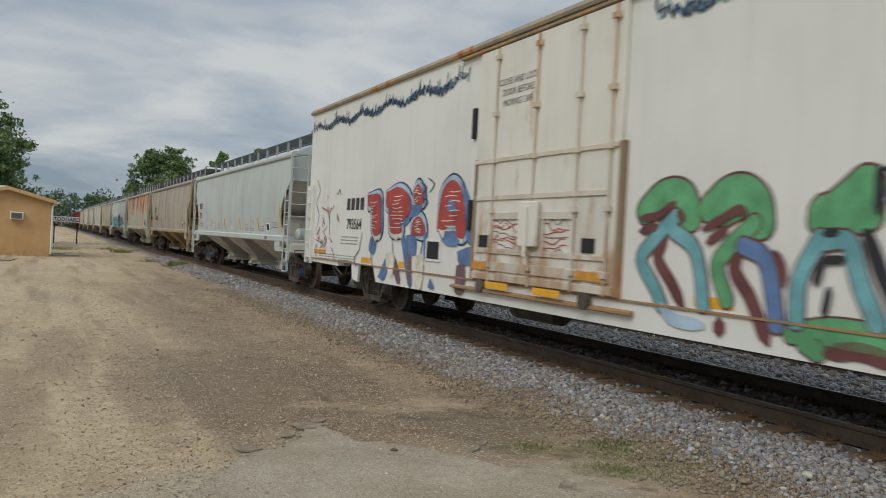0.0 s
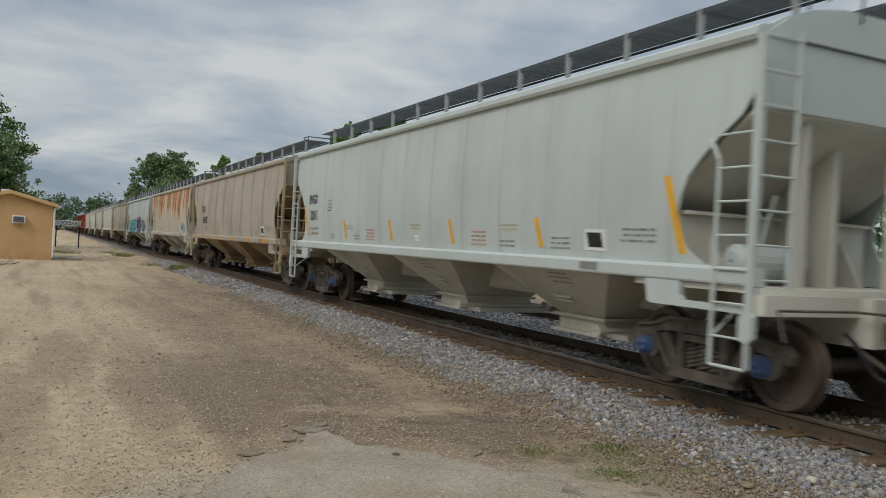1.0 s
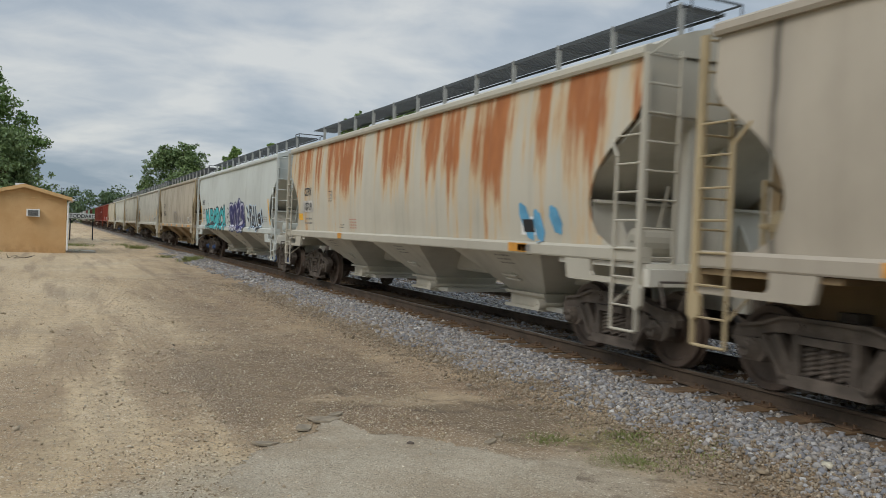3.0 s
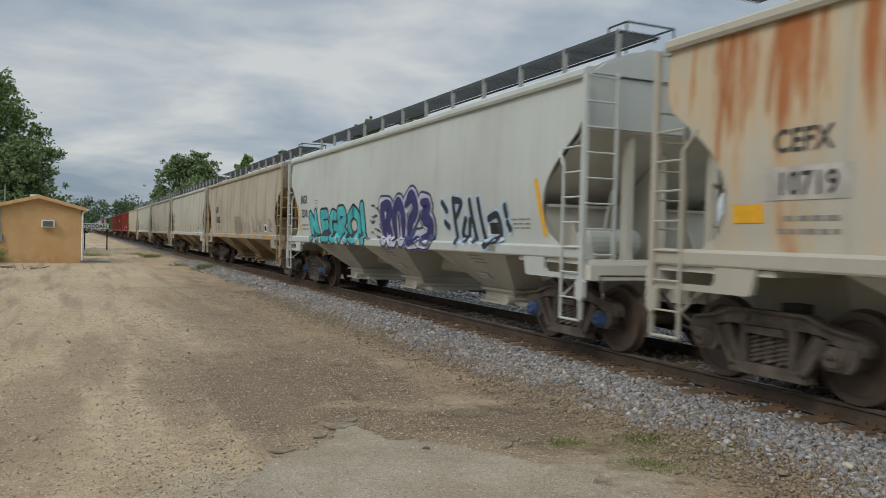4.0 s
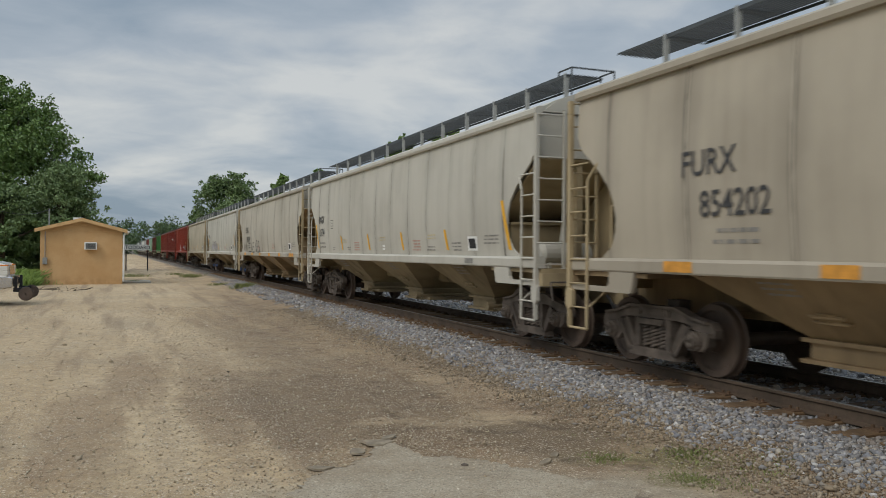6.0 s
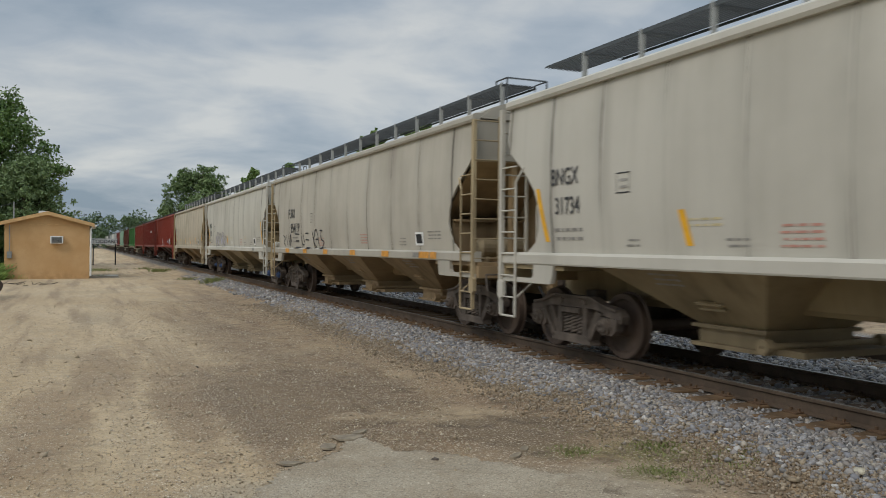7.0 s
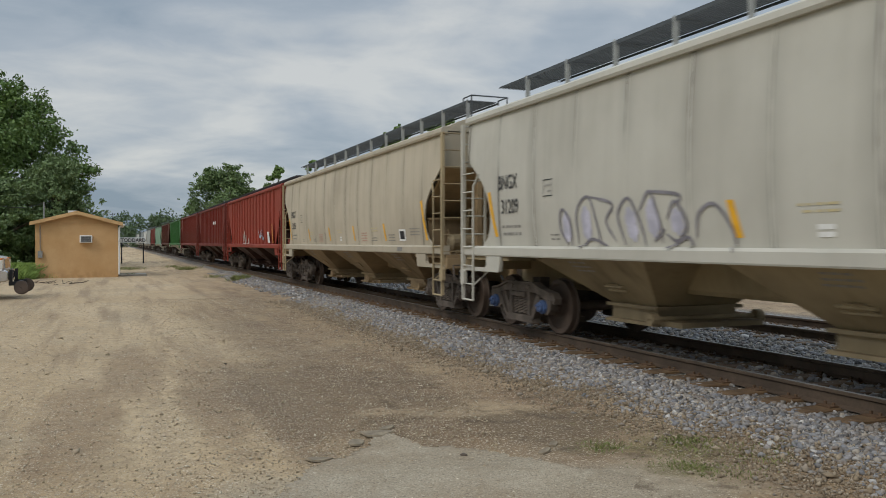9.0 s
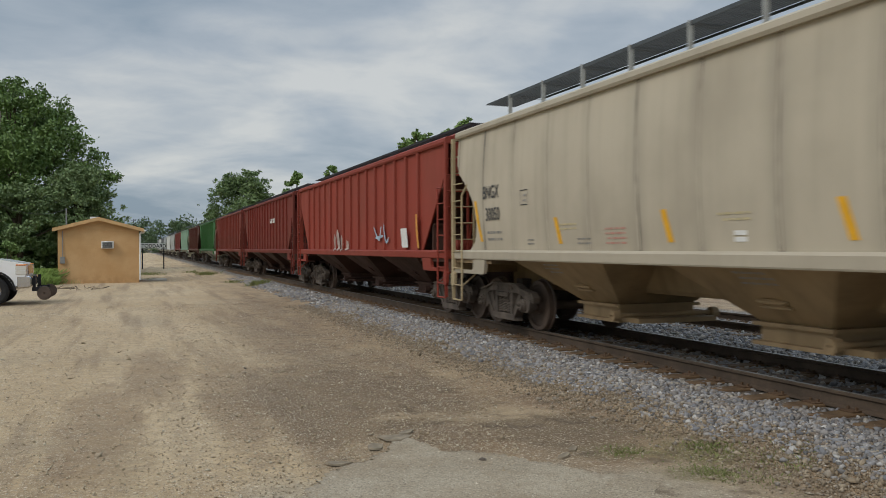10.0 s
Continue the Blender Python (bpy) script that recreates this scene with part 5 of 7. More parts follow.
# faded pieces on the dusty tan hopper
graffiti(H[4], [[(0.40, 2.05), (0.35, 1.50)], [(0.05, 2.10), (0.0, 1.48)], [(-0.30, 2.02), (-0.34, 1.46)], [(-0.65, 2.06), (-0.75, 1.48)]], 0.32, S["dust"])
graffiti(H[4], [[(0.5, 2.12), (-0.8, 2.10)], [(0.55, 2.05), (0.5, 1.5)], [(-0.85, 2.0), (-1.0, 1.55)], [(-1.5, 1.95), (-1.7, 1.6), (-2.0, 1.9)], [(-2.4, 1.85), (-2.5, 1.55)], [(-3.0, 2.1), (-3.3, 1.9), (-3.2, 1.6), (-3.6, 1.55)], [(-4.2, 1.95), (-4.5, 1.6), (-4.7, 1.95)], [(-5.9, 2.0), (-6.2, 1.85), (-6.0, 1.6), (-6.45, 1.55)]], 0.06, S["grey"], label="faded grey graffiti")
bar(H[2], "label_patch", 5.38, 6.34, 1.93, 2.24, spray("patch_paint", (190, 186, 178)), off=0.005)
bar(H[2], "reflector", 6.35, 6.75, 1.72, 1.90, M["yellow"], off=0.006)
# blue patch on the rusty hopper, chalky marks on the red one
graffiti(H[2], [[(-5.2, 1.95), (-5.5, 1.5)], [(-5.6, 1.85), (-5.75, 1.48)], [(-6.0, 1.9), (-6.2, 1.6)]], 0.22, spray("spray_azure", (92, 160, 196)), label="small blue sprayed patch")
graffiti(H[9], [[(1.9, 1.85), (1.85, 1.45)], [(1.5, 2.0), (1.4, 1.45)], [(1.0, 1.8), (0.95, 1.45)], [(0.4, 1.65), (0.3, 1.48)]], 0.34, spray("spray_chalk", (176, 156, 148)), level=4)
graffiti(H[9], [[(-2.6, 2.05), (-3.0, 1.7), (-3.3, 2.05)], [(-2.7, 1.75), (-3.4, 1.8)], [(-3.5, 2.1), (-3.6, 1.65), (-3.9, 1.75)]], 0.07, S["sky"], level=4)
bar(H[9], "label_plate", -5.45, -5.0, 1.5, 1.95, M["white"], off=0.07)
bar(H[9], "reflector", -6.22, -6.1, 1.48, 2.25, M["orange"], off=0.07)
bars_word(H[10], -3.2, -1.6, 2.65, 2.85, 4, M["white"])

# boxcar marks
B = BOX
bars_word(B, 4.58, 5.72, 2.10, 2.36, 4, M["lettering"], True)
letters(B, "793564", 5.17, 1.68, 0.33, M["lettering"], True, 0.004, 0.95)
text_block(B, 4.9, 6.0, 1.34, 1.56, 3, M["faint"], True)
text_block(B, 5.0, 7.6, 0.95, 1.12, 3, M["faint"], True, random.Random(7))
for y in (4.35, 2.35, -5.4):
    bar(B, "reflector", y - 0.27, y + 0.27, 0.98, 1.09, M["yellow"], True)
bar(B, "reflector", 7.05, 7.95, 1.06, 1.17, M["orange"], True)
for y in (-1.25, -2.55):
    bm = bmesh.new()
    box(bm, -1.664, -1.661, y - 0.32, y + 0.32, 0.855, 0.955)
    part("reflector", bm, M["yellow"], B)
for k, line in enumerate(("CLOSE AND LOCK", "DOOR BEFORE", "MOVING CAR")):
    letters(B, line, -1.50, 3.86 - 0.16 * k, 0.14, M["lettering"], True, 0.0, 0.9, 0.06)
for k in range(3):
    text_block(B, -1.95, -1.0, 2.34 + 0.12 * k, 2.43 + 0.12 * k, 1, M["lettering"], True, random.Random(11 + k))
# blue zigzag tag along the roof edge
rz = random.Random(8)
for y0, y1 in ((8.45, 0.1), (-4.3, -8.4)):
    for layer, (ink, wide) in enumerate(((S["teal"], 0.035), (S["navy"], 0.03), (S["navy"], 0.03))):
        zig, y, up = [], y0, 1
        while y > y1:
            zig.append((y, 4.17 + 0.06 * math.sin(4.1 * y) + up * rz.uniform(0.01, 0.10)))
            y, up = y - rz.uniform(0.04, 0.12), -up
        graffiti(B, [zig], wide, ink, None, 0, True, layer)
        graffiti(B, [[(yy, zz), (yy - 0.02, zz + rz.uniform(0.06, 0.2))] for yy, zz in zig[::5]], 0.025, ink, None, 0, True, layer)
# red, white and blue piece
def panel(car, outline, mat, off):
    """A sprayed area with a soft-cornered outline on a flat side."""
    p = smooth_path(list(outline) + [outline[0]], 4)[:-1]
    bm = bmesh.new()
    bm.faces.new([bm.verts.new(skin(y, z, off, True)) for y, z in p])
    bmesh.ops.triangulate(bm, faces=bm.faces[:])
    part("graffiti", bm, mat, car)


redp = [[(4.38, 2.39), (3.72, 2.4), (3.61, 2.07), (3.59, 1.61), (3.99, 1.61), (4.13, 2.13), (4.31, 2.16)],
        [(3.36, 2.42), (2.78, 2.51), (2.34, 2.39), (2.16, 2.19), (2.21, 1.97), (2.55, 1.85), (2.51, 1.64), (3.04, 1.64), (3.15, 2.06), (3.32, 2.15)],
        [(2.05, 2.41), (1.86, 2.53), (1.66, 2.39), (1.61, 2.19), (1.97, 2.18)],
        [(2.06, 1.6), (2.03, 1.83), (1.78, 1.94), (1.57, 1.85), (1.51, 1.61)],
        [(0.98, 1.73), (0.94, 2.09), (0.83, 2.39), (0.51, 2.54), (0.2, 2.42), (0.03, 2.12), (-0.06, 1.73), (0.02, 1.58), (0.24, 1.61), (0.31, 1.78), (0.58, 1.78), (0.69, 1.7)]]
bluep = [[(3.72, 2.4), (3.51, 2.19), (3.49, 1.58), (3.59, 1.61)],
        [(2.34, 2.39), (2.11, 2.22), (2.13, 1.94), (2.33, 1.77), (2.54, 1.85)],
        [(1.67, 2.5), (1.53, 2.36), (1.56, 2.18), (1.62, 2.19)],
        [(0.21, 2.52), (-0.12, 2.26), (-0.25, 1.88), (-0.25, 1.5), (-0.08, 1.58), (0.02, 2.12)],
        [(0.97, 1.68), (0.24, 1.68), (0.2, 1.46), (0.66, 1.46)],
        [(2.1, 2.15), (1.64, 2.15), (1.79, 1.98), (2.1, 1.93)],
        [(3.62, 0.73), (3.2, 1.17), (3.1, 1), (3.29, 0.69)],
        [(2.54, 1.54), (2.29, 1.52), (1.95, 0.78), (2.12, 0.69)],
        [(2.3, 1.59), (1.87, 1.6), (1.85, 1.22), (2.09, 1.22)],
        [(0.21, 1.36), (-0.25, 1.45), (-0.29, 1.31), (-0.25, 1.16), (0.13, 1.17)],
        [(1.25, 0.69), (1.17, 0.86), (1.01, 0.69)],
        [(4.11, 1.54), (3.8, 1.44), (3.89, 1.18), (4.18, 1.26)],
        [(1.54, 1.83), (1.41, 1.61), (1.39, 1.24), (1.49, 1.24)]]
winep = [[(2.84, 0.9), (2.76, 1.16), (2.47, 0.75), (2.61, 0.67)],
        [(2.18, 1.1), (2.05, 1.3), (2, 0.72), (2.14, 0.74)],
        [(0.2, 1.13), (-0.07, 1.15), (-0.08, 0.72), (0.22, 0.7)],
        [(3.75, 1.76), (3.59, 1.82), (3.56, 1.61), (3.69, 1.61)],
        [(1.69, 1.83), (1.57, 1.77), (1.54, 1.62), (1.64, 1.62)]]
creamp = [[(4.02, 1.6), (3.59, 1.61), (3.62, 1.46), (3.73, 1.52), (3.81, 1.43), (3.94, 1.53)],
        [(3.04, 1.64), (2.51, 1.64), (2.53, 1.51), (2.64, 1.57), (2.74, 1.47), (2.9, 1.56)],
        [(0.94, 1.72), (0.69, 1.7), (0.74, 1.57), (0.84, 1.62)],
        [(0.21, 1.6), (0.02, 1.57), (0.05, 1.48), (0.14, 1.54)],
        [(3.25, 1.22), (2.8, 1.21), (2.89, 0.78), (3.15, 0.94)],
        [(1.95, 1.21), (1.51, 1.23), (1.5, 0.7), (1.78, 0.68)]]
holep = [[(0.61, 2.02), (0.57, 2.21), (0.39, 2.18), (0.32, 2)]]
for o in redp:
    ring = o + [o[0]]
    graffiti(B, [ring], 0.24, S["navy"], None, 0, True, 0)
    graffiti(B, [ring], 0.17, S["sky"], None, 0, True, 1, "red block letters with pale rims and blue shadows")
for k, (shapes, ink) in enumerate(((bluep, "blue"), (winep, "wine"), (creamp, "cream"), (redp, "red"), (holep, "blue"))):
    for j, o in enumerate(shapes):
        panel(B, o, S[ink], 0.016 + 0.003 * k + 0.0001 * j)
rs = random.Random(17)
for o in redp:
    ys, zs = [p[0] for p in o], [p[1] for p in o]
    for j in range(9):
        cz = min(zs) + (max(zs) - min(zs)) * (0.12 + 0.085 * j)
        cy = 0.5 * (min(ys) + max(ys)) + rs.uniform(-0.12, 0.12)
        ln = (max(ys) - min(ys)) * rs.uniform(0.10, 0.26)
        graffiti(B, [[(cy + ln, cz), (cy, cz + rs.uniform(-0.02, 0.02)), (cy - ln, cz + rs.uniform(-0.02, 0.02))]], 0.016, S["cream"], None, 0, True, 4)
# thin outlines of the letters' feet and loops of a faint tag
for o in ([(4.62, 1.62), (4.75, 1.25), (5.0, 1.05), (4.85, 0.85)], [(3.95, 1.55), (4.05, 1.2), (3.9, 0.9)], [(2.95, 1.5), (2.85, 1.1), (2.7, 0.8)], [(1.55, 1.5), (1.62, 1.2), (1.5, 0.85)], [(1.75, 2.55), (1.5, 2.45), (1.7, 2.3), (1.42, 2.2), (1.6, 2.05)], [(1.45, 2.62), (1.2, 2.5), (1.4, 2.35)]):
    graffiti(B, [o], 0.028, S["navy"], None, 0, True, 2)
# green and teal piece
graffiti(B, [[(-4.32, 1.97), (-4.54, 2.13), (-4.75, 2.17), (-4.93, 2.1), (-5.01, 1.89)], [(-4.71, 1.92), (-4.85, 2.03)], [(-5.29, 1.99), (-5.5, 2.14), (-5.71, 2.16), (-5.89, 2.04), (-5.94, 1.83)], [(-5.47, 1.95), (-5.71, 2.06)]], 0.3, S["green"], S["maroon"], 0.03, True, 0, label="green and teal sprayed letters with maroon rims")
graffiti(B, [[(-6.63, 1.87), (-6.85, 2.03), (-7, 2.15)], [(-6.63, 1.92), (-7, 1.93)]], 0.34, S["green"], S["maroon"], 0.03, True, 0)
graffiti(B, [[(-5.86, 1.84), (-5.54, 1.57), (-5.43, 1.39), (-5.57, 1.08)], [(-6.35, 0.84), (-6.72, 0.94), (-7.16, 0.93), (-7.47, 0.83)], [(-6.5, 0.78), (-6.63, 0.72)], [(-6.72, 0.87), (-7.4, 0.85)]], 0.17, S["green"], S["maroon"], 0.02, True, 1)
graffiti(B, [[(-4.81, 1.91), (-4.46, 1.63), (-4.29, 1.42), (-4.54, 1.12), (-4.66, 0.94)], [(-4.79, 1.75), (-5.07, 1.6), (-5.19, 1.37), (-5.27, 1)], [(-6.6, 1.71), (-6.41, 1.34), (-6.4, 0.96)], [(-6.63, 1.68), (-6.88, 1.68), (-7, 1.36), (-7.17, 1.03)]], 0.16, S["teal"], S["maroon"], 0.02, True, 2)
graffiti(B, [[(-4.66, 0.94), (-4.85, 0.81), (-5.29, 0.79)]], 0.14, S["sky"], None, 0, True, 2)
graffiti(B, [[(-5.75, 1.62), (-6, 1.52), (-6.1, 1.29), (-6.19, 0.91)]], 0.17, S["blue"], S["maroon"], 0.02, True, 2)
graffiti(B, [[(-4.26, 1.89), (-4.54, 1.92), (-4.79, 2.06)], [(-4.26, 1.74), (-4.54, 1.8)], [(-4.85, 1.96), (-4.93, 1.87)], [(-5.22, 1.77), (-5.47, 1.88), (-5.68, 1.97), (-5.77, 1.9)], [(-5.29, 1.64), (-5.54, 1.79)], [(-6.13, 1.57), (-6.22, 1.44), (-6.24, 1.27)]], 0.1, S["maroon"], None, 0, True, 3)
graffiti(B, [[(-4.66, 1.67), (-4.56, 1.45), (-4.79, 1.19), (-4.99, 0.94)], [(-5.71, 1.52), (-5.66, 1.37), (-5.86, 1.13), (-6.03, 0.84), (-6.1, 0.72)], [(-5.49, 0.87), (-5.5, 0.73)], [(-6.72, 0.72), (-7.03, 0.78), (-7.37, 0.72)]], 0.16, S["maroon"], None, 0, True, 1)
graffiti(B, [[(-7.12, 2.3), (-7.13, 1.92)], [(-7.17, 2.28), (-7.42, 2.26), (-7.3, 1.95), (-7.47, 1.85)], [(-6.64, 1.51), (-6.58, 1.3)], [(-6.64, 1.52), (-6.85, 1.53)], [(-6.72, 1.28), (-6.68, 1.04)], [(-6.64, 1.75), (-6.78, 1.77)], [(-7.02, 1.78), (-7.09, 1.6), (-7.17, 1.42), (-7.36, 1.07)], [(-7.06, 1.78), (-7.22, 1.43), (-7.31, 1.12)]], 0.08, S["black"], None, 0, True, 3)
graffiti(B, [[(-7.3, 2.21), (-7.22, 2.01)]], 0.09, S["blue"], None, 0, True, 3)
for s in ([(8.0, 2.9), (7.7, 2.6), (7.95, 2.3), (7.7, 2.0), (7.9, 1.6)], [(7.4, 1.95), (7.2, 1.75)], [(7.9, 1.4), (7.3, 1.3), (7.5, 1.2)], [(6.9, 2.0), (6.8, 1.5)]):
    graffiti(B, [s], 0.035, S["grey"], None, 0, True)
graffiti(B, [[(7.5, 2.2), (7.1, 2.1)], [(7.3, 1.6), (7.0, 1.4), (7.25, 1.2)]], 0.03, S["red"], None, 0, True, 1)
rp = random.Random(41)
for k in range(22):
    y, z, zig = rp.uniform(6.2, 7.9), rp.uniform(1.15, 2.5), []
    for _ in range(rp.randint(3, 6)):
        zig.append((y, z))
        y, z = y - rp.uniform(-0.06, 0.14), z + rp.uniform(-0.14, 0.12)
    graffiti(B, [zig], rp.uniform(0.018, 0.04), S["pink"] if k % 3 else S["grey"], None, 0, True, 1)
rd = random.Random(23)
for y0, y1, z0, z1 in ((-0.98, -1.85, 1.50, 1.84), (-2.35, -2.95, 1.46, 1.84)):
    for k in range(7):
        z, y, zig = z0 + (z1 - z0) * k / 6, y0, []
        while y > y1:
            zig.append((y, z + rd.uniform(-0.05, 0.05)))
            y -= rd.uniform(0.06, 0.16)
        graffiti(B, [zig], 0.016, S["red"] if k % 3 else S["grey"], None, 0, True, 9)


# ---- the shed, the station sign and what stands round them ----
def stucco():
    k = Nodes("painted_block_wall", 0.9)
    a, b = k.noise(0.9, 5), k.noise(14, 4)
    ax = k.axes()
    col = k.mix(k.ramp(a, 0.3, 0.7), lin(190, 151, 103), lin(202, 165, 119))
    col = k.mix(k.math("MULTIPLY", k.ramp(b, 0.5, 0.75), 0.25), col, lin(176, 136, 90))
    splash = k.math("MULTIPLY", k.ramp(ax[2], 0.55, 0.05), k.ramp(k.noise(3.0, 4), 0.35, 0.65))
    col = k.mix(k.math("MULTIPLY", splash, 0.45), col, lin(150, 116, 76))
    k.bump(b, 0.35, 0.01)
    return k.done(col)


M["stucco"] = stucco()
M["shingle"] = plain("grey_brown_shingles", lin(150, 134, 116), 0.9, 0, 0.25, 5, 0.3)
M["fascia"] = plain("tan_painted_board", lin(204, 166, 116), 0.7, 0, 0.15, 5)
M["metal_grey"] = plain("galvanised_box", lin(150, 152, 150), 0.5, 0.5, 0.15, 7)
M["concrete"] = plain("concrete", lin(170, 164, 150), 0.9, 0, 0.2, 3, 0.3)


def shed():
    root = tagged(new("shed"), "small orange-tan block shed with low gable roof and air conditioner", "shed")
    root.location = (0, 45.7, 0)
    x0, x1, d, ez, pz = -3.70, 0.22, 6.2, 2.82, 3.34
    bm = bmesh.new()
    cx = 0.5 * (x0 + x1)
    prism(bm, [(x0, 0), (x1, 0), (x1, ez), (cx, pz), (x0, ez)], 0, d)
    part("wall", bm, M["stucco"], root)
    bm = bmesh.new()
    s = (pz - ez) / (cx - x0)
    for q, xe in ((-1, x0 - 0.22), (1, x1 + 0.22)):
        ze = ez - 0.22 * s + 0.02
        prism(bm, [(xe, ze), (cx, pz + 0.02), (cx, pz + 0.12), (xe, ze + 0.10)], -0.25, d + 0.25)
    part("roof", bm, M["shingle"], root, "worn low gable roof")
    for q, xe in ((-1, x0 - 0.24), (1, x1 + 0.24)):
        bm = bmesh.new()
        ze = ez - 0.22 * s
        prism(bm, [(xe, ze - 0.06), (cx, pz - 0.05), (cx, pz + 0.13), (xe, ze + 0.12)], -0.29, -0.252)
        part("fascia", bm, M["fascia"], root)
    bm = bmesh.new()
    box(bm, x0 + 0.02, x1 - 0.02, -0.015, -0.001, ez - 0.05, ez - 0.01)
    part("trim_board", bm, M["fascia"], root)
    bm = bmesh.new()
    box(bm, -1.62, -1.02, -0.30, -0.002, 1.82, 2.20)
    ac = part("air_conditioner", bm, M["white"], root, "white window air conditioner", bevel=0.015)
    for i in range(8):
        bm = bmesh.new()
        box(bm, -1.56, -1.08, -0.312, -0.301, 1.87 + 0.035 * i, 1.885 + 0.035 * i)
        part("louvre", bm, M["lettering"], ac)
    bm = bmesh.new()
    box(bm, -1.56, -1.08, -0.304, -0.3005, 1.86, 2.16)
    part("grille", bm, M["metal_grey"], ac)
    bm = bmesh.new()
    box(bm, -3.58, -3.36, -0.14, -0.002, 1.05, 1.40)
    tube(bm, (-3.47, -0.05, 1.40), (-3.47, -0.05, 2.75), 0.025, 8)
    part("meter_box", bm, M["metal_grey"], root, "grey electricity meter box", bevel=0.01)
    bm = bmesh.new()
    tube(bm, (x1 + 0.06, -0.08, 0.15), (x1 + 0.06, -0.08, 2.62), 0.045, 8)
    tube(bm, (x1 + 0.06, -0.08, 2.62), (x1 + 0.24, -0.05, 2.78), 0.045, 8)
    part("downpipe", bm, M["white"], root, "white downpipe")
    bm = bmesh.new()
    prism(bm, [(x1 + 0.22, 2.72), (x1 + 0.34, 2.74), (x1 + 0.34, 2.82), (x1 + 0.22, 2.82)], -0.25, d + 0.25)
    part("gutter", bm, M["white"], root)
    bm = bmesh.new()
    box(bm, -2.2, -1.75, 0.6, 1.0, pz - 0.1, pz + 0.17)
    part("roof_vent", bm, M["white"], root)
    bm = bmesh.new()
    tube(bm, (-3.35, 0.8, 2.9), (-3.35, 0.8, 3.95), 0.035, 8)
    part("service_mast", bm, M["metal_grey"], root)
    bm = bmesh.new()
    tube(bm, (-0.05, 1.5, 3.0), (-0.05, 1.5, 3.45), 0.012, 6)
    tube(bm, (-0.25, 1.5, 3.32), (0.1, 1.5, 3.42), 0.01, 6)
    part("antenna", bm, M["black"], root)
    bm = bmesh.new()
    box(bm, x1 + 0.03, 1.7, 1.2, 3.2, -0.02, 0.09)
    tagged(place("door_step", mesh_of("door_step", bm, M["concrete"], False, 0.01), None, None, "", pose(0, 45.7, 0)), "low concrete step beside the shed", "step")


shed()


def station_sign():
    root = tagged(new("station_sign"), "white station name sign with black letters on a dark post", "sign")
    root.location = (0, 75, 0)
    bm = bmesh.new()
    box(bm, 0.42, 2.56, -0.03, 0.03, 1.82, 2.28)
    board = part("board", bm, M["white"], root, bevel=0.008)
    me = lettering_mesh("STODDARD", 0.46, M["black"], 0.006)
    place("lettering", me, board, None, "", pose(1.50, -0.034, 1.89, 90) @ Matrix.Diagonal((0.90, 0.96, 1, 1)))
    for x in (0.65, 2.42):
        bm = bmesh.new()
        box(bm, x - 0.05, x + 0.05, 0.034, 0.13, -0.1, 2.25)
        part("post", bm, M["black"], root)


station_sign()


